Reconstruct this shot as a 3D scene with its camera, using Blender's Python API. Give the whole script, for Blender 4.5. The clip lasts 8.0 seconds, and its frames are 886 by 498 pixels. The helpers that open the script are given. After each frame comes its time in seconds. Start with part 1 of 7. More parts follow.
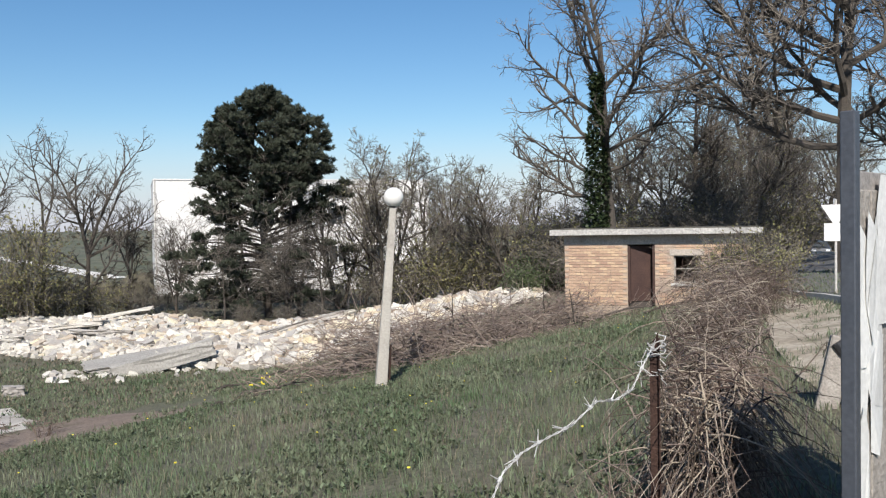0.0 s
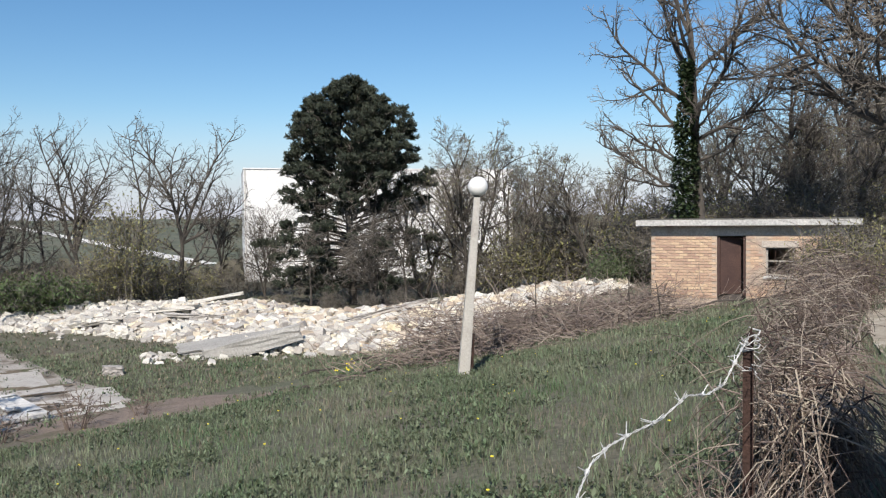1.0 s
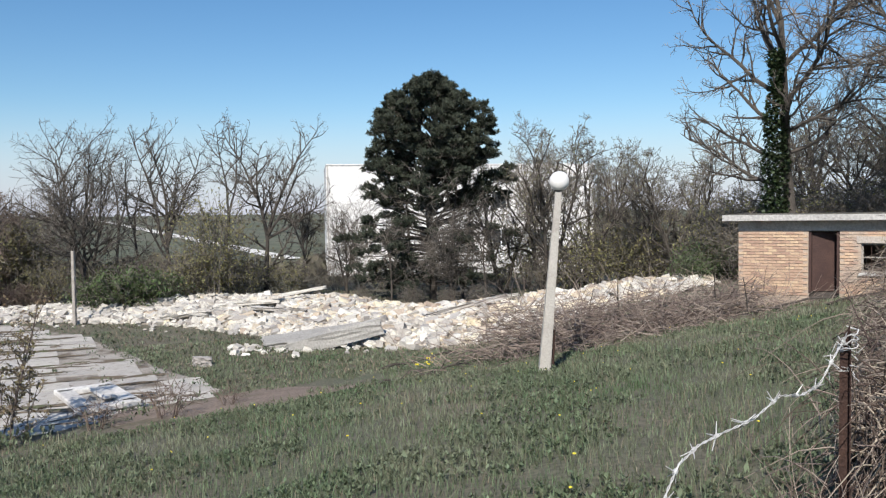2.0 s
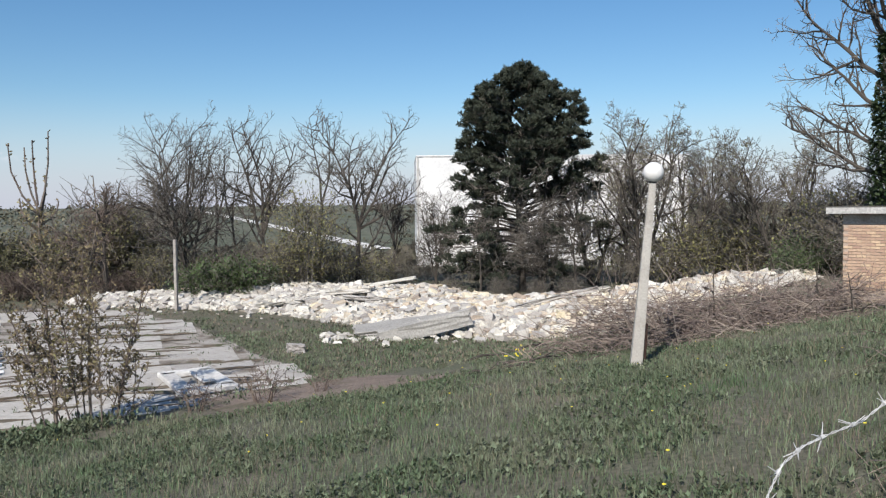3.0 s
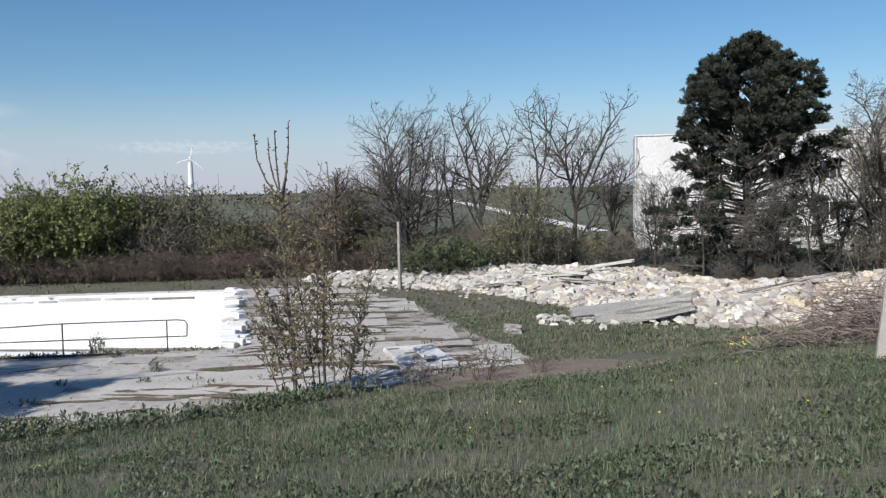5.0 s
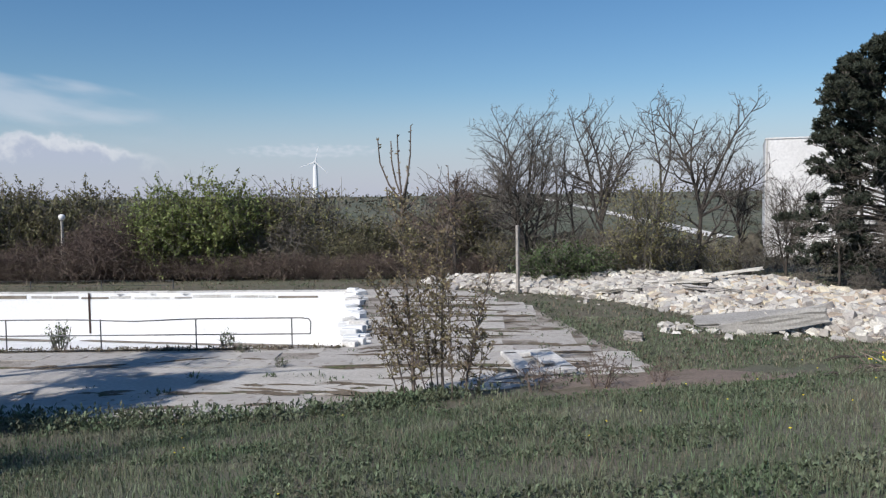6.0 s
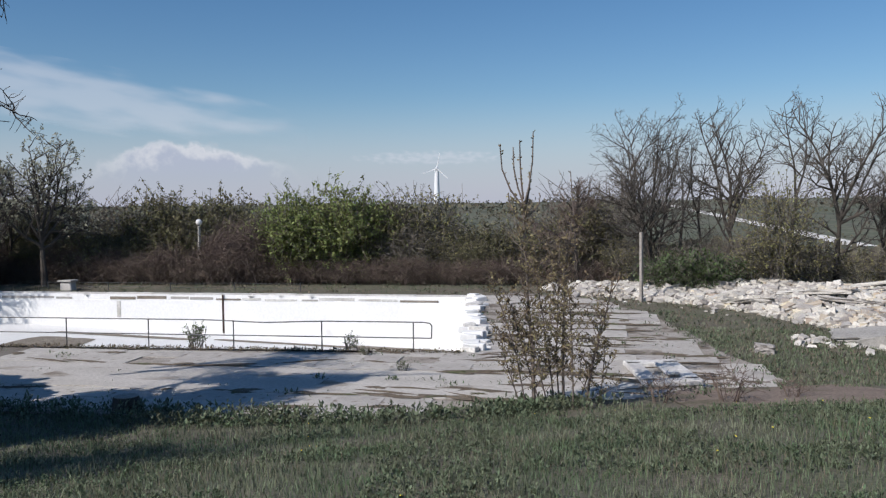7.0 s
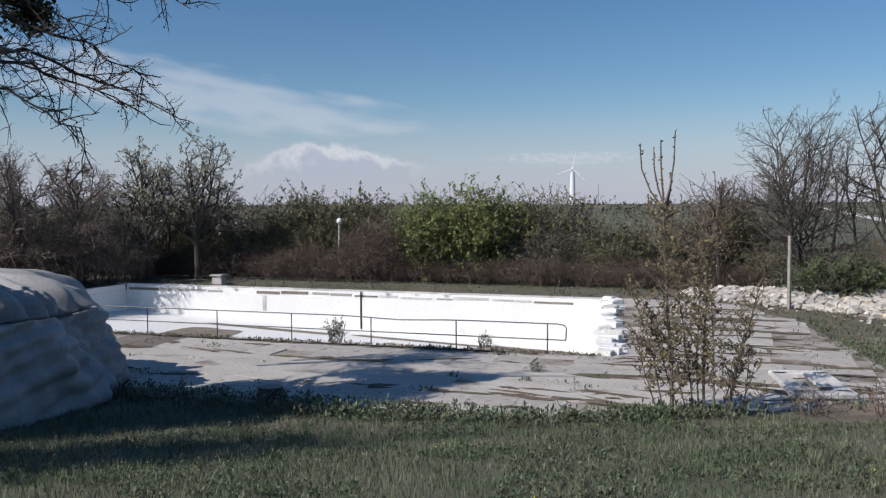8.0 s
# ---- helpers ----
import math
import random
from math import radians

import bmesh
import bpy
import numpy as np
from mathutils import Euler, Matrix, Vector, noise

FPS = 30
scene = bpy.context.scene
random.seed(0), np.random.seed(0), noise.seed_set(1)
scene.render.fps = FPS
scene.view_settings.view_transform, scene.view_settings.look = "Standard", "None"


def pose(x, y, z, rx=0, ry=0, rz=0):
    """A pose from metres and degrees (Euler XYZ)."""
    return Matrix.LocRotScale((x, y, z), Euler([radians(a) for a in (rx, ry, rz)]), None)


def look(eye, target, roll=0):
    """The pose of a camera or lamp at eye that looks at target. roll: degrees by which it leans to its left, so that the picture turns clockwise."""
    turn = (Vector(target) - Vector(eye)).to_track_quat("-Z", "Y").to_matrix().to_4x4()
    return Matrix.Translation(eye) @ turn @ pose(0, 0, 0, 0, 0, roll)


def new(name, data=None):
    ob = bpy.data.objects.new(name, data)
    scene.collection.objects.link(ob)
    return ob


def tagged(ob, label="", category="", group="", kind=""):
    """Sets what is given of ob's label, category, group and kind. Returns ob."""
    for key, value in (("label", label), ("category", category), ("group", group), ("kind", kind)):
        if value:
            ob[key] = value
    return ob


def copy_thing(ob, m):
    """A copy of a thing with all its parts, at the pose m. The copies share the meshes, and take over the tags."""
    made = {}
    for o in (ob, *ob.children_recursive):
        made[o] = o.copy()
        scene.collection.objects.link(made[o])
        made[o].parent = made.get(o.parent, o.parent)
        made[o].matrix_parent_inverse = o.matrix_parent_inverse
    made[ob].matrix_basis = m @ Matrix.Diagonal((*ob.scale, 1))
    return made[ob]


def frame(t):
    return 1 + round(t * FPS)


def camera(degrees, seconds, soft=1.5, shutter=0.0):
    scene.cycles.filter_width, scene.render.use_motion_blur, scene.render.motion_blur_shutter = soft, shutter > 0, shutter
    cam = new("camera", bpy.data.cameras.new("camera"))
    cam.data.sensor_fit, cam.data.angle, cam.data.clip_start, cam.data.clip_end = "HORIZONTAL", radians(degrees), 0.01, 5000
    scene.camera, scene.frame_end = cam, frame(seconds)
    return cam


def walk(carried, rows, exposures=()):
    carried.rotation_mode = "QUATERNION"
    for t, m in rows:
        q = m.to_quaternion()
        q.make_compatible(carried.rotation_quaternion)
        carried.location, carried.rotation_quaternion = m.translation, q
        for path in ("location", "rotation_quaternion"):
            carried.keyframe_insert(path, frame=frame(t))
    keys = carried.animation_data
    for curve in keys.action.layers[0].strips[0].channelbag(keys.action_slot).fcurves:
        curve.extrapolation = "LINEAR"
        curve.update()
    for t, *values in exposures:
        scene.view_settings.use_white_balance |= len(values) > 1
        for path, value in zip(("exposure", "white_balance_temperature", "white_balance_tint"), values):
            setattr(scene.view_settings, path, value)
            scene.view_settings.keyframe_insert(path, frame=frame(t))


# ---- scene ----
# ================= camera: a hand-held turn to the left =================
cam = camera(55.35, 8.0, soft=1.25)
EYE, ARM = 1.6, 0.23
TURNS = [  # seconds, yaw, pitch, lean
    (0.0, 0.0, -1.50, -0.95), (0.5, 3.09, -1.84, -0.72), (1.0, 5.62, -2.15, -0.60), (1.5, 8.27, -2.24, -0.72),
    (3.0, 17.05, -2.95, -0.50), (3.5, 20.57, -3.17, -0.66), (4.0, 24.30, -3.51, -1.06), (4.5, 27.92, -3.88, -1.13),
    (6.0, 39.60, -3.60, -0.74), (6.5, 43.80, -3.41, -0.51), (7.0, 47.73, -3.08, -0.70), (7.5, 52.34, -3.11, -0.41),
    (8.0, 56.81, -2.97, -0.34)]


def held(yaw, pitch, lean):
    a, e = radians(yaw), radians(pitch)
    eye = Vector((-ARM * math.sin(a), ARM * math.cos(a) - ARM, EYE))
    return look(eye, eye + Vector((-math.sin(a) * math.cos(e), math.cos(a) * math.cos(e), math.sin(e))), lean)


walk(cam, [(t, held(y, p, r)) for t, y, p, r in TURNS],
     [(0.0, 0.24, 6450, 10), (1.5, 0.24, 6350, 10), (3.5, 0.11, 6250, 10), (4.5, 0.04, 6200, 10), (6.5, -0.16, 6150, 12), (8.0, -0.20, 6250, 13)])

# ================= sky and sun =================
SUN_FROM = Vector((-0.06, -1.0, 0.80)).normalized()
world = bpy.data.worlds.new("sky")
scene.world = world
world.use_nodes = True
wn = world.node_tree.nodes
sky = wn.new("ShaderNodeTexSky")
sky.sky_type = 'NISHITA'
sky.sun_disc = False
sky.sun_elevation = math.asin(SUN_FROM.z)
sky.sun_rotation = math.atan2(SUN_FROM.x, SUN_FROM.y)
sky.air_density, sky.dust_density, sky.ozone_density = 1.0, 0.25, 3.2
wn["Background"].inputs["Strength"].default_value = 0.096
tone = wn.new("ShaderNodeHueSaturation")
tone.inputs["Saturation"].default_value = 1.2
tone.inputs["Hue"].default_value = 0.499
world.node_tree.links.new(sky.outputs[0], tone.inputs["Color"])
world.node_tree.links.new(tone.outputs[0], wn["Background"].inputs[0])
sun_data = bpy.data.lights.new("sun", "SUN")
sun_data.energy, sun_data.angle, sun_data.color = 5.2, radians(0.5), (1.0, 0.93, 0.84)
sun = new("sun", sun_data)
sun.matrix_world = look(SUN_FROM * 100, (0, 0, 0))

# ================= materials =================


def mat(name, c1, c2, scale=1.0, rough=0.85, bump=0.3, fine=30.0, fine_amount=0.35, metal=0.0, vary=0.0, island=False,
        c3=None, c3_scale=0.3, c3_from=0.55, through_light=0.0, detail=6.0, stretch=None):
    """Two colours mixed by a coarse noise, broken by a fine one; c3: patches of stain or wear."""
    m = bpy.data.materials.new(name)
    m.use_nodes = True
    nt = m.node_tree
    n, l = nt.nodes, nt.links
    b = n["Principled BSDF"]
    b.inputs["Roughness"].default_value, b.inputs["Metallic"].default_value = rough, metal
    b.inputs["Specular IOR Level"].default_value = 0.3
    geo = n.new("ShaderNodeNewGeometry")
    co = n.new("ShaderNodeTexCoord")

    def noisy(s, d):
        t = n.new("ShaderNodeTexNoise")
        t.inputs["Scale"].default_value, t.inputs["Detail"].default_value = s, d
        if stretch:
            mp = n.new("ShaderNodeMapping")
            mp.inputs["Scale"].default_value = (*stretch, 1.0)
            l.new(co.outputs["Object"], mp.inputs[0])
            l.new(mp.outputs[0], t.inputs["Vector"])
        else:
            l.new(co.outputs["Object"], t.inputs["Vector"])
        return t

    def mixed(fac, a, bb, blend='MIX'):
        x = n.new("ShaderNodeMix")
        x.data_type, x.blend_type = 'RGBA', blend
        for sock, v in ((x.inputs[0], fac), (x.inputs[6], a), (x.inputs[7], bb)):
            if isinstance(v, (tuple, float, int)):
                sock.default_value = (*v, 1.0) if isinstance(v, tuple) else v
            else:
                l.new(v, sock)
        return x.outputs[2]

    def ramp(v, lo, hi):
        r = n.new("ShaderNodeMapRange")
        r.inputs[1].default_value, r.inputs[2].default_value = lo, hi
        l.new(v, r.inputs[0])
        return r.outputs[0]

    coarse, small = noisy(scale, detail), noisy(fine, 5.0)
    colour = mixed(ramp(coarse.outputs[0], 0.32, 0.68), c1, c2)
    if c3:
        colour = mixed(ramp(noisy(c3_scale, 7.0).outputs[0], c3_from, c3_from + 0.12), colour, c3)
    grey = n.new("ShaderNodeMapRange")
    grey.inputs[1].default_value, grey.inputs[2].default_value = 0.25, 0.75
    grey.inputs[3].default_value, grey.inputs[4].default_value = 1.0 - fine_amount, 1.0 + fine_amount * 0.6
    l.new(small.outputs[0], grey.inputs[0])
    comb = n.new("ShaderNodeCombineColor")
    for i in range(3):
        l.new(grey.outputs[0], comb.inputs[i])
    colour = mixed(1.0, colour, comb.outputs[0], 'MULTIPLY')
    if vary:
        src = geo.outputs["Random Per Island"] if island else n.new("ShaderNodeObjectInfo").outputs["Random"]
        hv = n.new("ShaderNodeHueSaturation")
        vr = n.new("ShaderNodeMapRange")
        vr.inputs[3].default_value, vr.inputs[4].default_value = 1.0 - vary, 1.0 + vary
        l.new(src, vr.inputs[0])
        l.new(vr.outputs[0], hv.inputs["Value"])
        hr = n.new("ShaderNodeMapRange")
        hr.inputs[3].default_value, hr.inputs[4].default_value = 0.5 - vary * 0.06, 0.5 + vary * 0.06
        l.new(src, hr.inputs[0])
        l.new(hr.outputs[0], hv.inputs["Hue"])
        l.new(colour, hv.inputs["Color"])
        colour = hv.outputs[0]
    l.new(colour, b.inputs["Base Color"])
    if bump:
        bp = n.new("ShaderNodeBump")
        bp.inputs["Strength"].default_value, bp.inputs["Distance"].default_value = bump, 0.02
        l.new(small.outputs[0], bp.inputs["Height"])
        l.new(bp.outputs[0], b.inputs["Normal"])
    if through_light:
        tr = n.new("ShaderNodeBsdfTranslucent")
        l.new(colour, tr.inputs[0])
        ms = n.new("ShaderNodeMixShader")
        ms.inputs[0].default_value = through_light
        l.new(b.outputs[0], ms.inputs[1])
        l.new(tr.outputs[0], ms.inputs[2])
        l.new(ms.outputs[0], n["Material Output"].inputs[0])
    return m


M_EARTH = mat("grass_soil", (0.125, 0.130, 0.085), (0.155, 0.135, 0.105), 0.35, 0.95, 0.6, 14, 0.5, c3=(0.20, 0.17, 0.13), c3_scale=0.3, c3_from=0.57)
M_FIELD = mat("far_fields", (0.105, 0.120, 0.075), (0.150, 0.145, 0.105), 0.012, 0.95, 0.0, 0.15, 0.45, c3=(0.085, 0.090, 0.066), c3_scale=0.02)
M_GRASS = mat("grass_blades", (0.116, 0.166, 0.084), (0.205, 0.215, 0.146), 0.45, 0.7, 0, 9, 0.25, vary=0.5, island=True, through_light=0.25)
M_DRYGRASS = mat("dry_grass", (0.27, 0.23, 0.17), (0.20, 0.165, 0.12), 0.6, 0.8, 0, 9, 0.25, vary=0.3, island=True, through_light=0.2)
M_WEED = mat("weed_leaves", (0.112, 0.150, 0.080), (0.180, 0.195, 0.125), 0.7, 0.6, 0, 9, 0.25, vary=0.5, island=True, through_light=0.25)
M_PETAL = mat("yellow_petals", (0.75, 0.62, 0.03), (0.80, 0.70, 0.08), 3, 0.6, 0, 20, 0.1)
M_PAVE = mat("old_concrete", (0.43, 0.40, 0.36), (0.54, 0.51, 0.47), 0.7, 0.9, 0.6, 24, 0.34, vary=0.10, c3=(0.24, 0.205, 0.165), c3_scale=1.0, c3_from=0.57, stretch=(0.35, 1.0))
M_DIRT = mat("bare_dirt", (0.20, 0.155, 0.125), (0.27, 0.215, 0.175), 0.6, 0.95, 0.6, 12, 0.45, c3=(0.12, 0.11, 0.07), c3_scale=0.5)
M_PATH = mat("pale_dirt", (0.50, 0.44, 0.355), (0.36, 0.305, 0.235), 1.1, 0.95, 0.9, 9, 0.45, c3=(0.20, 0.185, 0.12), c3_scale=1.4, c3_from=0.56)
M_ASPHALT = mat("asphalt", (0.13, 0.13, 0.13), (0.17, 0.168, 0.165), 0.4, 0.9, 0.3, 60, 0.25)
M_POOL = mat("white_pool_paint", (0.80, 0.80, 0.79), (0.74, 0.74, 0.72), 0.25, 0.7, 0.15, 8, 0.08, c3=(0.60, 0.585, 0.55), c3_scale=0.5, c3_from=0.66)
M_COPING = mat("worn_coping", (0.66, 0.65, 0.62), (0.42, 0.40, 0.36), 1.1, 0.85, 0.4, 14, 0.3)
M_DIRTYWHITE = mat("stained_white", (0.55, 0.53, 0.50), (0.70, 0.68, 0.64), 0.8, 0.85, 0.4, 10, 0.3, vary=0.12)
M_DEBRIS = mat("silt", (0.20, 0.17, 0.13), (0.28, 0.25, 0.21), 0.9, 0.95, 0.4, 10, 0.5)
M_RAIL = mat("painted_rail", (0.09, 0.10, 0.11), (0.13, 0.12, 0.11), 2, 0.55, 0.1, 30, 0.3, metal=0.4)
M_RUST = mat("rusty_iron", (0.045, 0.028, 0.024), (0.075, 0.042, 0.032), 6, 0.8, 0.4, 60, 0.4, metal=0.3)
M_WIRE = mat("galvanised_wire", (0.66, 0.66, 0.65), (0.52, 0.51, 0.49), 9, 0.5, 0.1, 60, 0.3, metal=0.15)
M_POST = mat("lamp_concrete", (0.40, 0.375, 0.335), (0.46, 0.435, 0.39), 1.6, 0.9, 0.4, 35, 0.2, c3=(0.30, 0.275, 0.24), c3_scale=1.2)
M_GLOBE = mat("opal_glass", (0.76, 0.75, 0.72), (0.72, 0.705, 0.67), 4, 0.22, 0.0, 10, 0.04)
M_DARKMETAL = mat("dark_collar", (0.05, 0.05, 0.055), (0.08, 0.08, 0.08), 5, 0.5, 0.1, 30, 0.2, metal=0.5)
M_BRICK = mat("orange_brick", (0.47, 0.325, 0.225), (0.54, 0.395, 0.285), 2.2, 0.9, 0.4, 30, 0.25, vary=0.20)
M_MORTAR = mat("mortar", (0.40, 0.315, 0.245), (0.46, 0.375, 0.30), 3, 0.95, 0.4, 40, 0.25)
M_PLASTER = mat("grey_plaster", (0.42, 0.37, 0.32), (0.50, 0.445, 0.39), 1.5, 0.92, 0.4, 22, 0.3, c3=(0.33, 0.28, 0.235), c3_scale=1.1)
M_ROOF = mat("roof_slab", (0.38, 0.37, 0.35), (0.50, 0.485, 0.455), 1.0, 0.9, 0.5, 16, 0.35, c3=(0.20, 0.19, 0.17), c3_scale=1.2)
M_TAR = mat("tarred_roof", (0.09, 0.085, 0.075), (0.13, 0.12, 0.10), 0.8, 0.9, 0.4, 16, 0.4)
M_DARKIN = mat("dark_inside", (0.07, 0.06, 0.055), (0.10, 0.085, 0.075), 1.5, 0.95, 0.2, 16, 0.3)
M_DOOR = mat("brown_door", (0.055, 0.032, 0.028), (0.080, 0.046, 0.038), 2.5, 0.7, 0.2, 30, 0.3)
M_STONE = mat("pale_rubble", (0.61, 0.58, 0.53), (0.46, 0.425, 0.37), 0.8, 0.95, 0.5, 14, 0.25, vary=0.32, island=True)
M_STONE_OWN = mat("pale_block", (0.54, 0.515, 0.475), (0.43, 0.40, 0.36), 0.8, 0.95, 0.5, 14, 0.25, vary=0.25)
M_STONE_OCHRE = mat("ochre_rubble", (0.52, 0.43, 0.315), (0.58, 0.515, 0.42), 0.8, 0.95, 0.5, 14, 0.25, vary=0.32, island=True)
M_RUBBLEBED = mat("rubble_fines", (0.44, 0.40, 0.34), (0.33, 0.285, 0.225), 1.0, 0.95, 0.8, 7, 0.5)
M_SLABGREY = mat("broken_slab", (0.33, 0.315, 0.29), (0.40, 0.385, 0.355), 0.8, 0.92, 0.5, 16, 0.3)
M_FACADE = mat("white_facade", (0.78, 0.77, 0.75), (0.68, 0.67, 0.65), 0.5, 0.85, 0.3, 5, 0.14, c3=(0.50, 0.49, 0.46), c3_scale=0.35, c3_from=0.62)
M_PANE = mat("dull_pane", (0.05, 0.055, 0.06), (0.08, 0.085, 0.09), 1, 0.15, 0, 10, 0.1)
M_BARK = mat("grey_bark", (0.062, 0.053, 0.045), (0.098, 0.086, 0.074), 2.0, 0.95, 0.5, 22, 0.35)
M_TWIG = mat("bare_twigs", (0.195, 0.175, 0.152), (0.125, 0.110, 0.095), 1.0, 0.95, 0, 12, 0.3, vary=0.25, island=True)
# lighter copy of bare_twigs, with sunshine put into the oak twigs' colour
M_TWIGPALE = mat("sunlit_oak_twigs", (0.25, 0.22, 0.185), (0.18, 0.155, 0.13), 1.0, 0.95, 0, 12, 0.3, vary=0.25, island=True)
M_OLIVE = mat("olive_leaves", (0.200, 0.180, 0.095), (0.150, 0.155, 0.075), 0.5, 0.7, 0, 9, 0.25, vary=0.4, island=True, through_light=0.25)
M_CREEPER = mat("dark_creeper", (0.120, 0.088, 0.074), (0.165, 0.125, 0.105), 1.0, 0.95, 0, 12, 0.3, vary=0.3, island=True)
M_TWIGRED = mat("reddish_twigs", (0.195, 0.150, 0.124), (0.135, 0.103, 0.086), 1.0, 0.95, 0, 12, 0.3, vary=0.25, island=True)
M_BRAMBLE = mat("bramble_canes", (0.33, 0.275, 0.225), (0.21, 0.165, 0.14), 1.2, 0.9, 0, 14, 0.3, vary=0.4, island=True)
M_BUD = mat("spring_leaves", (0.24, 0.235, 0.095), (0.27, 0.245, 0.12), 0.8, 0.7, 0, 9, 0.25, vary=0.35, island=True, through_light=0.3)
M_LEAF = mat("green_leaves", (0.22, 0.265, 0.085), (0.27, 0.295, 0.11), 0.8, 0.65, 0, 9, 0.25, vary=0.35, island=True, through_light=0.3)
M_EVERGREEN = mat("evergreen_leaves", (0.085, 0.125, 0.045), (0.12, 0.155, 0.065), 0.8, 0.5, 0, 9, 0.25, vary=0.35, island=True, through_light=0.2)
M_DARKLEAF = mat("ivy_leaves", (0.028, 0.045, 0.018), (0.045, 0.062, 0.026), 0.8, 0.5, 0, 9, 0.25, vary=0.35, island=True, through_light=0.15)
M_NEEDLE = mat("pine_needles", (0.044, 0.053, 0.036), (0.066, 0.075, 0.052), 0.9, 0.7, 0, 9, 0.25, vary=0.4, island=True, through_light=0.1)
M_TARP = mat("grey_fabric", (0.47, 0.47, 0.47), (0.37, 0.37, 0.375), 0.9, 0.7, 0.25, 12, 0.15, c3=(0.42, 0.415, 0.41), c3_scale=0.6, through_light=0.12)
M_BOARDPOST = mat("dark_steel_post", (0.075, 0.085, 0.105), (0.10, 0.108, 0.125), 4, 0.45, 0.1, 50, 0.2, metal=0.3)
M_BOARD = mat("weathered_board", (0.34, 0.32, 0.30), (0.24, 0.22, 0.205), 3, 0.8, 0.3, 40, 0.3)
M_PAPER = mat("torn_paper", (0.66, 0.66, 0.64), (0.54, 0.54, 0.52), 4, 0.8, 0.2, 40, 0.12, vary=0.12)
M_PAPERBLUE = mat("faded_blue_paper", (0.42, 0.52, 0.60), (0.55, 0.62, 0.66), 4, 0.8, 0.2, 40, 0.12)
M_WOODGREY = mat("grey_wood", (0.38, 0.35, 0.315), (0.27, 0.245, 0.215), 6, 0.9, 0.5, 50, 0.35)
M_CARWHITE = mat("white_car_paint", (0.78, 0.78, 0.78), (0.75, 0.75, 0.75), 1, 0.25, 0, 10, 0.03)
M_CARDARK = mat("dark_car_paint", (0.05, 0.055, 0.065), (0.06, 0.065, 0.075), 1, 0.25, 0, 10, 0.03)
M_TYRE = mat("tyre_rubber", (0.02, 0.02, 0.02), (0.03, 0.03, 0.03), 5, 0.8, 0.1, 30, 0.2)
M_LAMPGLASS = mat("headlight_glass", (0.75, 0.78, 0.80), (0.70, 0.72, 0.75), 5, 0.1, 0, 10, 0.03)
M_SIGN = mat("white_sign", (0.80, 0.80, 0.79), (0.74, 0.74, 0.72), 3, 0.5, 0, 20, 0.06)
M_TURBINE = mat("turbine_white", (0.80, 0.81, 0.82), (0.78, 0.79, 0.80), 0.1, 0.5, 0, 1, 0.03)
M_GRAVEL = mat("white_gravel", (0.72, 0.70, 0.66), (0.62, 0.60, 0.55), 0.1, 0.95, 0, 2, 0.2)
M_KERB = mat("kerb_concrete", (0.55, 0.53, 0.50), (0.46, 0.44, 0.41), 1, 0.9, 0.3, 20, 0.25)

# ================= helpers for meshes =================


def place_mesh(name, verts, faces, material, parent=None, label="", smooth=False):
    me = bpy.data.meshes.new(name)
    me.from_pydata([tuple(v) for v in verts], [], faces)
    me.materials.append(material)
    if smooth:
        me.polygons.foreach_set("use_smooth", [True] * len(me.polygons))
    ob = new(name, me)
    if parent:
        ob.parent = parent
    if label:
        ob["label"] = label
    return ob


def part(name, bm, material, parent=None, label="", smooth=False):
    """Links a bmesh as one mesh object under a thing or part."""
    me = bpy.data.meshes.new(name)
    bm.to_mesh(me)
    bm.free()
    me.materials.append(material)
    if smooth:
        me.polygons.foreach_set("use_smooth", [True] * len(me.polygons))
    ob = new(name, me)
    if parent:
        ob.parent = parent
    if label:
        ob["label"] = label
    return ob


def thing(name, m, label, category, group="", kind=""):
    ob = new(name)
    ob.empty_display_size = 0.2
    ob.matrix_world = m
    return tagged(ob, label, category, group, kind)


def box(bm, sx, sy, sz, m=Matrix(), bevel=0.0, jitter=0.0, rng=None):
    """A box standing on z = 0 of m, with bevelled or knocked edges."""
    made = bmesh.ops.create_cube(bm, size=1.0, matrix=m @ Matrix.Translation((0, 0, sz / 2)) @ Matrix.Diagonal((sx, sy, sz, 1)))
    if jitter:
        for v in made["verts"]:
            v.co += Vector([rng.uniform(-jitter, jitter) for _ in range(3)])
    if bevel:
        edges = {e for v in made["verts"] for e in v.link_edges}
        bmesh.ops.bevel(bm, geom=list(edges), offset=bevel, segments=1, affect='EDGES')


def cyl(bm, r1, r2, a, b, sides=12):
    a, b = Vector(a), Vector(b)
    m = Matrix.Translation((a + b) / 2) @ (b - a).to_track_quat('Z', 'Y').to_matrix().to_4x4()
    bmesh.ops.create_cone(bm, cap_ends=True, segments=sides, radius1=r1, radius2=r2, depth=(b - a).length, matrix=m)


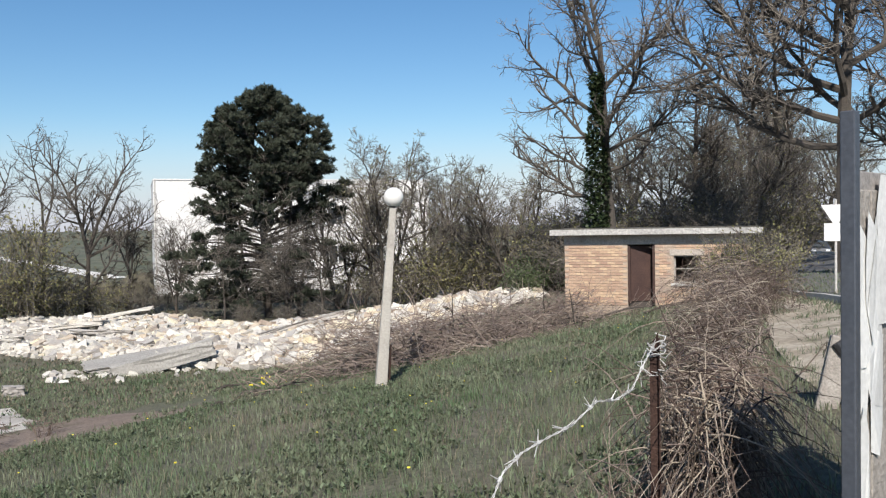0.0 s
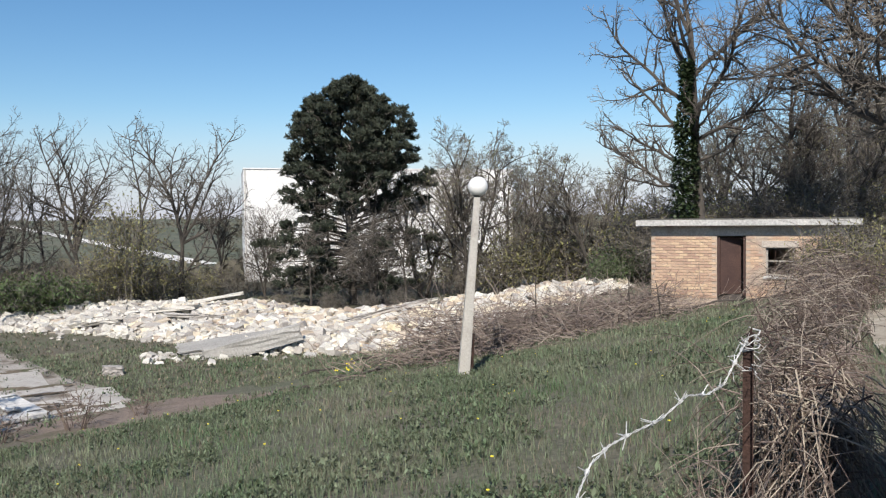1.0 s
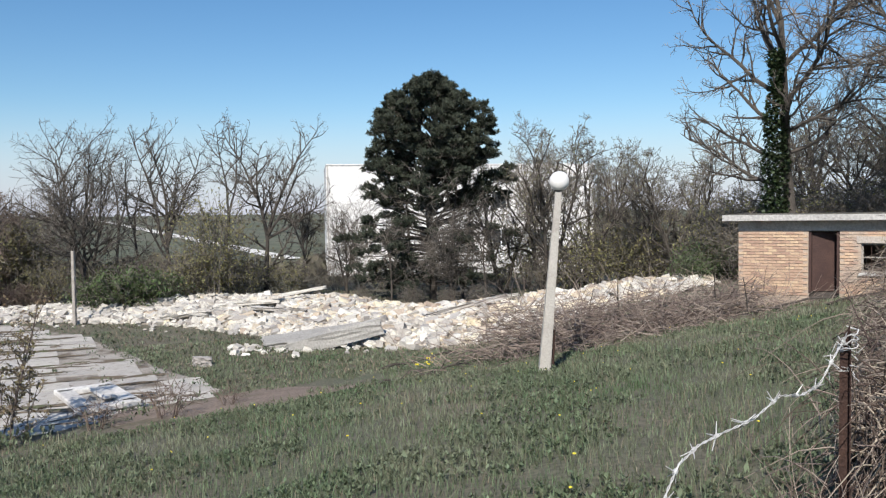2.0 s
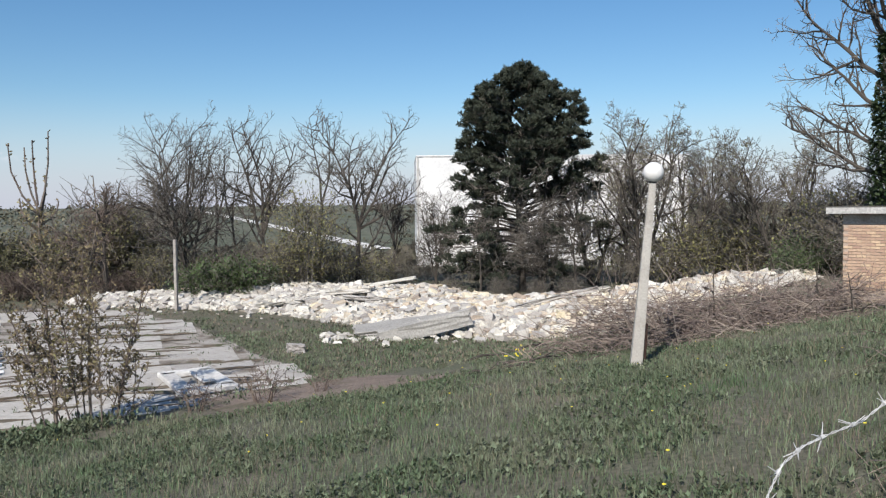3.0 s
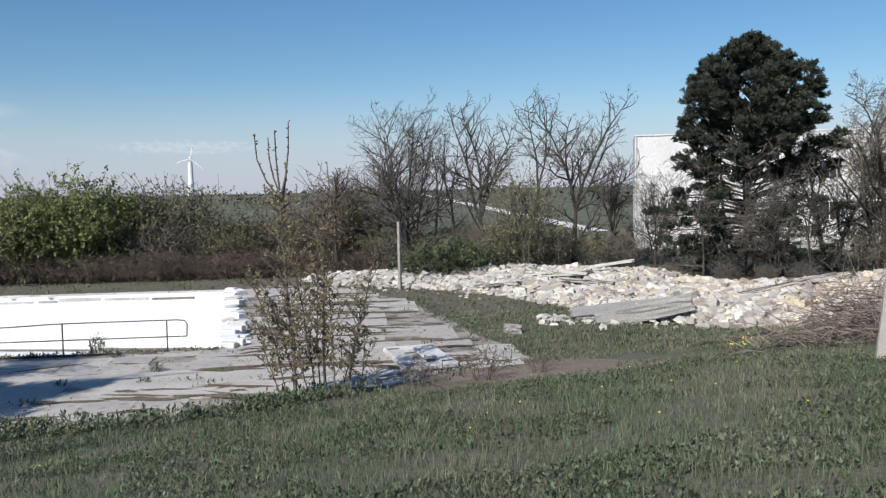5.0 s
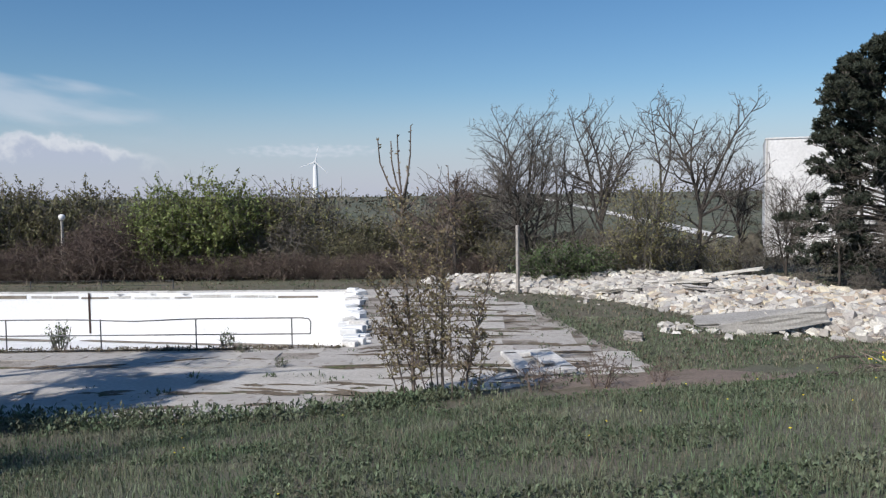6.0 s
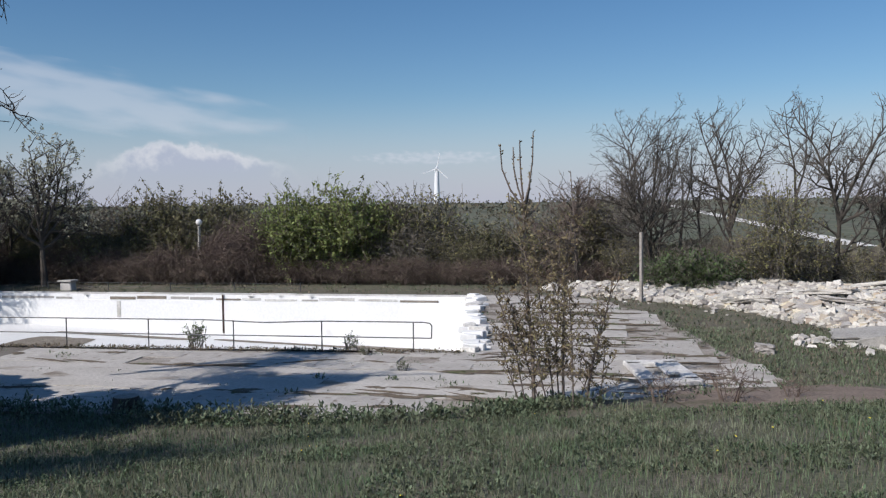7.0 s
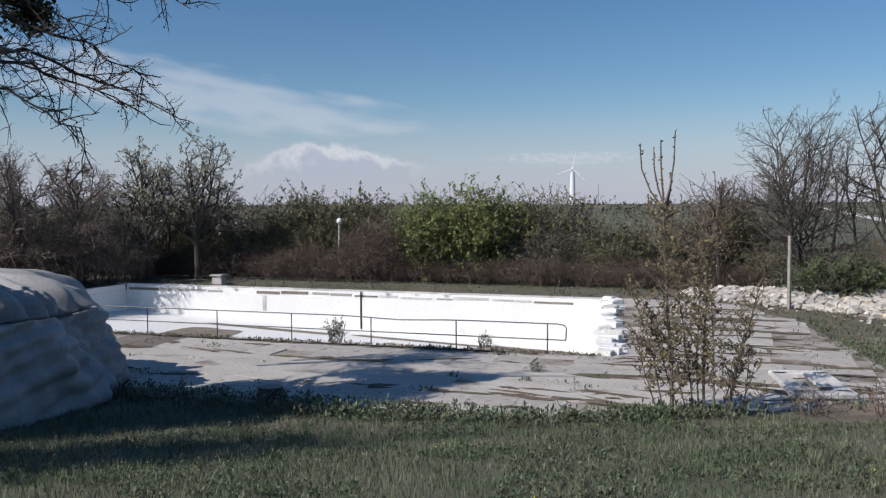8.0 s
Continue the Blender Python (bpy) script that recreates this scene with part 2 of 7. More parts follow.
class Tubes:
    """Collects tapered tubes and leaves into one mesh."""

    def __init__(self):
        self.v, self.f = [], []

    def tube(self, pts, r0, r1, sides=3):
        base, n = len(self.v), len(pts)
        for i, p in enumerate(pts):
            d = (pts[min(i + 1, n - 1)] - pts[max(i - 1, 0)]).normalized()
            side = d.cross(Vector((0.31, 0.17, 0.93)))
            if side.length < 0.05:
                side = d.cross(Vector((1, 0, 0)))
            side.normalize()
            up = side.cross(d)
            r = r0 + (r1 - r0) * i / (n - 1)
            for k in range(sides):
                a = 2 * math.pi * k / sides
                self.v.append(p + (side * math.cos(a) + up * math.sin(a)) * r)
        for i in range(n - 1):
            for k in range(sides):
                q = base + i * sides
                self.f.append((q + k, q + (k + 1) % sides, q + sides + (k + 1) % sides, q + sides + k))

    def leaf(self, p, d, up, length, width):
        side = d.cross(up)
        if side.length < 1e-4:
            side = d.cross(Vector((1, 0.2, 0)))
        side = side.normalized() * width / 2
        b = len(self.v)
        self.v += [p, p + d * length * 0.5 + side, p + d * length, p + d * length * 0.5 - side]
        self.f.append((b, b + 1, b + 2, b + 3))

    def make(self, name, material, parent=None, label=""):
        return place_mesh(name, self.v, self.f, material, parent, label)


def rand_dir(rng):
    z, a = rng.uniform(-1, 1), rng.uniform(0, 2 * math.pi)
    s = math.sqrt(1 - z * z)
    return Vector((s * math.cos(a), s * math.sin(a), z))


def curved(start, d, length, n, bend, rng, lift=0.0):
    pts, p, d = [start.copy()], start.copy(), d.normalized()
    for _ in range(n):
        d = (d + rand_dir(rng) * bend + Vector((0, 0, lift))).normalized()
        p = p + d * length / n
        pts.append(p)
    return pts


# ================= the lie of the land =================
DECK = -3.30
POOL = [(-31.45, 30.07), (-55.34, 12.17), (-44.98, -1.71), (-19.96, 18.77)]  # far right, far left, near left, near right


def inside(x, y, poly):
    hit, n = False, len(poly)
    for i in range(n):
        (x1, y1), (x2, y2) = poly[i], poly[(i + 1) % n]
        if (y1 > y) != (y2 > y) and x < (x2 - x1) * (y - y1) / (y2 - y1) + x1:
            hit = not hit
    return hit


def grown(poly, by):
    cx, cy = sum(p[0] for p in poly) / len(poly), sum(p[1] for p in poly) / len(poly)
    return [(x + by * (x - cx) / math.hypot(x - cx, y - cy), y + by * (y - cy) / math.hypot(x - cx, y - cy)) for x, y in poly]


def soft_top(a, b, k):
    return b + k * math.log1p(math.exp(min(40.0, (a - b) / k)))


def land(x, y):
    """Height of the natural ground."""
    slope = 0.159 * x - 0.082 * y + 0.9 * math.exp(-((x - 3) / 11) ** 2 - ((y - 40) / 7) ** 2)
    near = soft_top(min(slope, 1.2 - 0.02 * x), DECK, 0.16)
    d = math.hypot(x, y)
    if d > 62:
        s = min(1.0, (d - 62) / 160)
        s = s * s * (3 - 2 * s)
        hill = -24 + 26.0 * min(1.0, max(0.0, (d - 222) / 1300)) ** 0.8
        hill += 1.6 * math.sin(x * 0.004 + 1.0) * math.sin(y * 0.003 + 0.4) * min(1.0, d / 900)
        near = near * (1 - s) + hill * s
    if d < 60:
        near += 0.05 * noise.noise(Vector((x * 0.7, y * 0.7, 0.0))) * min(1.0, max(0.0, near - DECK) * 1.5 + 0.15)
    return near


def on(x, y, up=0.0):
    return Vector((x, y, land(x, y) + up))


def polar(az, d, up=None):
    """A place by bearing to the left of straight ahead and distance."""
    a = radians(az)
    x, y = -d * math.sin(a), d * math.cos(a)
    return Vector((x, y, land(x, y) if up is None else up))


def ground_sheet():
    rings = [0.0]
    d = 0.6
    while d < 4200:
        rings.append(d)
        d += max(0.35, d * 0.014) if d < 70 else d * 0.05
    sectors = 360
    hole = grown(POOL, 0.7)
    verts, faces = [(0, 0, land(0, 0))], []
    for r in rings[1:]:
        for s in range(sectors):
            a = 2 * math.pi * s / sectors
            x, y = -r * math.sin(a), r * math.cos(a)
            verts.append((x, y, land(x, y)))
    for s in range(sectors):
        faces.append((0, 1 + (s + 1) % sectors, 1 + s)[::-1])
    for i in range(len(rings) - 2):
        for s in range(sectors):
            p = 1 + i * sectors
            q = (p + s, p + sectors + s, p + sectors + (s + 1) % sectors, p + (s + 1) % sectors)
            c = [sum(verts[k][j] for k in q) / 4 for j in (0, 1)]
            if not inside(c[0], c[1], hole):
                faces.append(q)
    ob = place_mesh("ground", verts, faces, M_EARTH, smooth=True)
    ob.data.materials.append(M_FIELD)
    far = [1 if math.hypot(p.center.x, p.center.y) > 75 else 0 for p in ob.data.polygons]
    ob.data.polygons.foreach_set("material_index", far)
    tagged(ob, "rough grassy slope falling to a weedy deck and far fields", "ground", kind="structure")


ground_sheet()

# ================= paving round the pool =================
U = Vector((-0.8003, -0.5996, 0)).normalized()   # along the pool
N = Vector((-0.5996, 0.8003, 0)).normalized()    # across it, away from the slope
PAVED = [(-8.9, 20.3), (-12.0, 14.5), (-13.0, 12.1), (-16.6, 9.9), (-19.2, 7.9), (-24, 4.2), (-34, -6), (-46.5, -3.5), (-44.98, -1.71), (-19.96, 18.77),
         (-31.45, 30.07), (-31, 33.6), (-25.5, 33.5), (-20.5, 30.6), (-15.5, 26.0)]


def strip(name, pts, width, material, up, label, category, thick=0.03, segments=1):
    """A flat band along a line on the ground."""
    verts, faces = [], []
    n = len(pts)
    for i, p in enumerate(pts):
        d = (Vector(pts[min(i + 1, n - 1)]) - Vector(pts[max(i - 1, 0)]))
        side = Vector((-d.y, d.x, 0)).normalized()
        for k in range(segments + 1):
            q = Vector((p[0], p[1], 0)) + side * width * (k / segments - 0.5)
            verts.append((q.x, q.y, land(q.x, q.y) + up))
    w = segments + 1
    for i in range(n - 1):
        for k in range(segments):
            faces.append((i * w + k, (i + 1) * w + k, (i + 1) * w + k + 1, i * w + k + 1)[::-1])
    ob = place_mesh(name, verts, faces, material)
    return tagged(ob, label, category, kind="structure")


def flat_sheet(name, poly, z, material, label, thick=0.12, cuts=0, amount=0.0, seed=1):
    """A level slab of the given outline, its edge roughened."""
    rng = random.Random(seed)
    pts = []
    for i, (x, y) in enumerate(poly):
        x2, y2 = poly[(i + 1) % len(poly)]
        for k in range(cuts + 1):
            s = k / (cuts + 1)
            pts.append((x + (x2 - x) * s + (rng.uniform(-amount, amount) if k else 0), y + (y2 - y) * s + (rng.uniform(-amount, amount) if k else 0)))
    bm = bmesh.new()
    f = bm.faces.new([bm.verts.new((x, y, z)) for x, y in pts])
    if f.normal.z < 0:
        f.normal_flip()
    ext = bmesh.ops.extrude_face_region(bm, geom=[f])
    bmesh.ops.translate(bm, verts=[v for v in ext["geom"] if isinstance(v, bmesh.types.BMVert)], vec=(0, 0, -thick))
    bmesh.ops.recalc_face_normals(bm, faces=bm.faces[:])
    bmesh.ops.triangulate(bm, faces=[q for q in bm.faces if len(q.verts) > 4])
    ob = part(name, bm, material)
    return tagged(ob, label, name.replace("_", " "), kind="structure")


def paving():
    rng = random.Random(5)
    bed = flat_sheet("pavement", PAVED, DECK + 0.06, M_PAVEBED, "cracked grey concrete paving with silt and weeds in its joints", 0.3, 5, 0.22)
    origin = Vector((-19.7, 19.0, 0))
    wu, wn_ = 8.4, 3.3
    meshes, silted = [], []
    for k in range(7):
        bm = bmesh.new()
        sx, sy = wu - 0.01 - 0.03 * (k % 3), wn_ - 0.01 - 0.03 * (k % 2)
        cuts = 12
        ring = []
        for i in range(4 * cuts):
            side, s = divmod(i, cuts)
            s = s / cuts - 0.5
            x, y = [(s, -0.5), (0.5, s), (-s, 0.5), (-0.5, -s)][side]
            ring.append(bm.verts.new((x * sx + rng.uniform(-0.10, 0.03), y * sy + rng.uniform(-0.14, 0.03), 0.0)))
        f = bm.faces.new(ring)
        low = bmesh.ops.extrude_face_region(bm, geom=[f])
        bmesh.ops.translate(bm, verts=[v for v in low["geom"] if isinstance(v, bmesh.types.BMVert)], vec=(0, 0, -0.10))
        bmesh.ops.recalc_face_normals(bm, faces=bm.faces[:])
        me = bpy.data.meshes.new("paving_slab")
        bm.to_mesh(me)
        bm.free()
        me.materials.append(M_PAVE)
        meshes.append(me)
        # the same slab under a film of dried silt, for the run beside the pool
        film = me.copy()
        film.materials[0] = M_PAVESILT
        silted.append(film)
    rot = Matrix(((U.x, N.x, 0, 0), (U.y, N.y, 0, 0), (0, 0, 1, 0), (0, 0, 0, 1)))
    for i in range(-5, 8):
        for j in range(-6, 6):
            c = origin + U * (i + 0.5 + 0.41 * (j % 3)) * wu + N * (j + 0.5) * wn_
            if not inside(c.x, c.y, PAVED):
                continue
            corners = [c + U * a * wu * 0.42 + N * b * wn_ * 0.42 for a in (-1, 0, 1) for b in (-1, 1)]
            lost = sum(not inside(q.x, q.y, PAVED) for q in corners)
            inpool = any(inside(q.x, q.y, POOL) for q in corners)
            if lost or inpool:
                # broken up where the paving ends
                for a in range(7):
                    for b in range(3):
                        q = c + U * (a - 3) * wu / 7 + N * (b - 1) * wn_ / 3
                        rim = [q + U * e * 0.36 + N * f * 0.32 for e in (-1, 1) for f in (-1, 1)]
                        if all(inside(k.x, k.y, PAVED) and not inside(k.x, k.y, POOL) for k in rim) and rng.random() < 0.93:
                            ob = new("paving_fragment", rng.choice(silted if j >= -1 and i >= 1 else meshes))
                            ob.parent = bed
                            ob.matrix_basis = Matrix.Translation((q.x, q.y, DECK + 0.084 + rng.uniform(-0.01, 0.01))) @ rot @ pose(0, 0, 0, 0, 0, rng.uniform(-1.5, 1.5)) @ Matrix.Diagonal((1 / 6.95, 1 / 2.95, 1, 1))
                continue
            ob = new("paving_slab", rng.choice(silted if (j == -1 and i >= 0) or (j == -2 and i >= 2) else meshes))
            ob.parent = bed
            ob.matrix_basis = Matrix.Translation((c.x, c.y, DECK + 0.085 + rng.uniform(-0.012, 0.012))) @ rot @ pose(0, 0, 0, rng.uniform(-0.5, 0.5), rng.uniform(-0.5, 0.5), rng.uniform(-0.6, 0.6))


    # drifts of silt and dead leaves, some along the joints
    for i in range(760):
        # silt gathers in the joints and between the broken plates near the shaft
        w, l = rng.uniform(0.4, 2.6), rng.uniform(0.08, 0.34)
        j = rng.uniform(-6.5, 6.5) if i % 3 == 0 else rng.randint(-5, 5)
        c = origin + U * (rng.uniform(-14, 30) if i % 2 else rng.uniform(-12, 0)) + N * (j * (wn_ if i % 3 else 2.3) + rng.gauss(0, 0.12 if i % 3 else 0.3))
        ta = rng.gauss(0, 0.22)
        e1, e2 = U * math.cos(ta) + N * math.sin(ta), N * math.cos(ta) - U * math.sin(ta)
        rim = [c + e1 * math.cos(a) * w / 2 * rng.uniform(0.45, 1.25) + e2 * math.sin(a) * l / 2 * rng.uniform(0.1, 1.9) for a in [2 * math.pi * k / 24 for k in range(24)]]
        if any(not inside(q.x, q.y, PAVED) or inside(q.x, q.y, POOL) for q in rim):
            continue
        place_mesh("silt_drift", [(c.x, c.y, DECK + 0.128)] + [(q.x, q.y, DECK + 0.092) for q in rim], [(0, 1 + k, 1 + (k + 1) % 24) for k in range(24)], M_SILT, bed)


M_PAVEBED = mat("silted_concrete", (0.30, 0.265, 0.225), (0.40, 0.37, 0.33), 0.9, 0.95, 0.6, 18, 0.4, c3=(0.17, 0.14, 0.11), c3_scale=1.3, c3_from=0.5)
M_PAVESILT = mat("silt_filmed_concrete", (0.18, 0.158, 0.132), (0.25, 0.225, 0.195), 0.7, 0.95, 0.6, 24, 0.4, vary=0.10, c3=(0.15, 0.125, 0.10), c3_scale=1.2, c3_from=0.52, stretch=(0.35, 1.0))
M_SILT = mat("dark_silt", (0.125, 0.10, 0.075), (0.175, 0.145, 0.11), 1.2, 0.95, 0.6, 14, 0.5, c3=(0.09, 0.10, 0.05), c3_scale=1.5)


# ================= the empty pool =================
def pool():
    fr, fl, nl, nr = [Vector((x, y, 0)) for x, y in POOL]
    root = thing("swimming_pool", Matrix(), "empty outdoor swimming pool with peeling white paint", "swimming pool", kind="structure")
    top, t = DECK + 0.06, 0.35

    def wall(name, a, b, za, zb, label):
        d = (b - a).normalized()
        out = Vector((-d.y, d.x, 0))
        if out.dot((a + b) / 2 - (fr + nl) / 2) < 0:
            out = -out
        bm = bmesh.new()
        rows = 16
        prev = None
        for i in range(rows + 1):
            p = a.lerp(b, i / rows)
            z = za + (zb - za) * i / rows
            col = [bm.verts.new((q.x, q.y, h)) for q, h in ((p, z - 0.3), (p, top - 0.34), (p + out * 0.05, top - 0.33), (p + out * 0.05, top), (p + out * t, top), (p + out * t, z - 0.3))]
            if prev:
                for k in range(5):
                    bm.faces.new((prev[k], prev[k + 1], col[k + 1], col[k]))
            prev = col
        bmesh.ops.recalc_face_normals(bm, faces=bm.faces[:])
        return part(name, bm, M_POOL, root, label)

    deep, shallow = DECK - 2.62, DECK - 1.55
    wall("pool_wall", fr, fl, deep, shallow, "sunlit white painted long pool wall")
    wall("pool_wall", fl, nl, shallow, shallow, "")
    wall("pool_wall", nl, nr, shallow, deep, "")
    wall("pool_wall", nr, fr, deep, deep, "")
    bm = bmesh.new()
    fv = [bm.verts.new((p.x, p.y, z)) for p, z in ((fr, deep), (fl, shallow), (nl, shallow), (nr, deep))]
    bm.faces.new(fv)
    bmesh.ops.recalc_face_normals(bm, faces=bm.faces[:])
    part("pool_floor", bm, M_POOL, root, "white painted sloping pool floor")
    # stained overflow band under the coping of the long wall, and the coping itself
    rng = random.Random(8)
    d, out = (fl - fr).normalized(), N
    length = (fl - fr).length
    s = 0.3
    while s < length - 1:
        w = rng.uniform(0.8, 2.6)
        if rng.random() < 0.9:
            bm = bmesh.new()
            hgt = rng.uniform(0.08, 0.17)
            c = fr + d * (s + w / 2) + out * 0.035
            box(bm, w, 0.025, hgt, Matrix.Translation((c.x, c.y, top - rng.uniform(0.24, 0.31))) @ pose(0, 0, 0, 0, 0, math.degrees(math.atan2(d.y, d.x))))
            part("grime_strip", bm, rng.choice((M_DEBRIS, M_COPING, M_SLABGREY)), root)
        s += w + rng.uniform(0.02, 0.3)
    s = 0.0
    while s < length:
        w = rng.uniform(1.2, 1.6)
        bm = bmesh.new()
        c = fr + d * (s + w / 2) + out * 0.24
        box(bm, w - 0.03, 0.42, 0.06, Matrix.Translation((c.x, c.y, top + 0.003 + rng.uniform(-0.006, 0.006))) @ pose(0, 0, 0, 0, 0, math.degrees(math.atan2(d.y, d.x))), 0.015)
        part("coping_stone", bm, M_COPING if rng.random() < 0.3 else M_DIRTYWHITE, root)
        s += w
    # dark expansion joint, faint drain streak
    for frac, w, h, m in ((0.455, 0.10, 2.1, M_RUST), (0.665, 0.22, 0.9, M_COPING)):
        bm = bmesh.new()
        c = fr + d * length * frac - out * 0.012
        box(bm, w, 0.03, h, Matrix.Translation((c.x, c.y, top - (h if m is M_RUST else h + 0.4))) @ pose(0, 0, 0, 0, 0, math.degrees(math.atan2(d.y, d.x))))
        part("expansion_joint" if m is M_RUST else "drain_streak", bm, m, root)
    # broken, stepped end wall of white masonry
    e = (nr - fr)
    right = Vector((e.y, -e.x, 0)).normalized()
    if right.dot(U) > 0:
        right = -right
    for i in range(46):
        s = i / 45
        p = fr.lerp(nr, s) + right * (0.25 + rng.uniform(-0.1, 0.35))
        bm = bmesh.new()
        hgt = rng.uniform(0.10, 0.32)
        box(bm, rng.uniform(0.4, 0.9), rng.uniform(0.25, 0.45), hgt, Matrix.Translation((p.x, p.y, top - 0.02 - 0.05 * rng.random())) @ pose(0, 0, 0, rng.uniform(-4, 4), rng.uniform(-4, 4), rng.uniform(0, 90)), 0.02, 0.03, rng)
        part("masonry_block", bm, M_POOL if rng.random() < 0.65 else M_DIRTYWHITE, root)
    # silt and puddle stains lying on the floor
    for a, b, w, l, h in ((0.70, 0.33, 3.6, 4.4, 0.05), (0.62, 0.12, 8.0, 0.6, 0.04), (0.30, 0.10, 9.0, 0.5, 0.04), (0.12, 0.08, 5.0, 0.6, 0.05)):
        base = fr.lerp(fl, a)
        inner = nr.lerp(nl, a)
        c = base.lerp(inner, b)
        z = deep + (shallow - deep) * a + 0.012
        pts = []
        for k in range(22):
            an = 2 * math.pi * k / 22
            sq = 1 / max(abs(math.cos(an)), abs(math.sin(an))) 
            q = c + U * math.cos(an) * w / 2 * sq * rng.uniform(0.95, 1.04) + N * math.sin(an) * l / 2 * sq * rng.uniform(0.9, 1.05)
            aa = (q - fr).dot(d) / length
            pts.append((q.x, q.y, deep + (shallow - deep) * aa + 0.02))
        bm = bmesh.new()
        f = bm.faces.new([bm.verts.new(p) for p in pts])
        if f.normal.z < 0:
            f.normal_flip()
        part("silt_patch", bm, M_DEBRIS, root, "dried brown silt on the floor")


def railing():
    a, b = Vector((-20.66, 18.02, DECK + 0.06)), Vector((-46.48, -2.08, DECK + 0.06))
    d = (b - a).normalized()
    root = thing("pool_railing", Matrix.Translation(a), "low two-bar dark metal railing along the pool edge", "railing")
    n = int((b - a).length / 3.12)
    hgt = 0.98
    for i in range(n):
        bm = bmesh.new()
        p = d * (0.62 + i * 3.12)
        cyl(bm, 0.022, 0.022, p + Vector((0, 0, -0.1)), p + Vector((0, 0, hgt)), 8)
        part("post", bm, M_RAIL, root)
    for z, name in ((hgt, "top_bar"), (0.46, "lower_bar")):
        t = Tubes()
        pts = []
        for i in range(n * 4):
            p = d * (0.30 + i * 0.78)
            sag = -0.07 * math.exp(-((i - 7) / 1.6) ** 2) if z > 0.9 else 0.0
            pts.append(p + Vector((0, 0, z + sag)))
        if z < 0.9:
            pts = [d * 0.02 + Vector((0, 0, 0.46))] + pts
        if z > 0.9:
            pts = [d * 0.02 + Vector((0, 0, 0.46)), d * 0.0 + Vector((0, 0, 0.85)), d * 0.07 + Vector((0, 0, 0.95))] + pts
        t.tube(pts, 0.021, 0.021, 6)
        t.make(name, M_RAIL, root)


# ================= street lamp with a globe =================
def globe_lamp(m, height, label, group):
    root = thing("street_lamp", m, label, "lamp", group)
    bm = bmesh.new()
    base = bmesh.ops.create_cube(bm, size=1.0, matrix=Matrix.Translation((0, 0, (height - 0.42 - 0.3) / 2)) @ Matrix.Diagonal((1, 1, height - 0.42 + 0.3, 1)))
    for v in base["verts"]:
        w = 0.118 if v.co.z < 1 else 0.062
        v.co.x, v.co.y = math.copysign(w, v.co.x), math.copysign(w, v.co.y)
    bmesh.ops.bevel(bm, geom=[e for e in bm.edges if abs((e.verts[0].co - e.verts[1].co).normalized().z) > 0.9], offset=0.022, segments=2, affect='EDGES')
    part("post", bm, M_POST, root, "square tapered grey concrete post")
    bm = bmesh.new()
    cyl(bm, 0.055, 0.055, (0, 0, height - 0.43), (0, 0, height - 0.39), 14)
    cyl(bm, 0.075, 0.095, (0, 0, height - 0.40), (0, 0, height - 0.355), 16)
    part("collar", bm, M_DARKMETAL, root, "dark metal collar")
    bm = bmesh.new()
    bmesh.ops.create_uvsphere(bm, u_segments=32, v_segments=20, radius=0.2, matrix=Matrix.Translation((0, 0, height - 0.2)))
    part("globe", bm, M_GLOBE, root, "white opal glass globe", smooth=True)
    return root


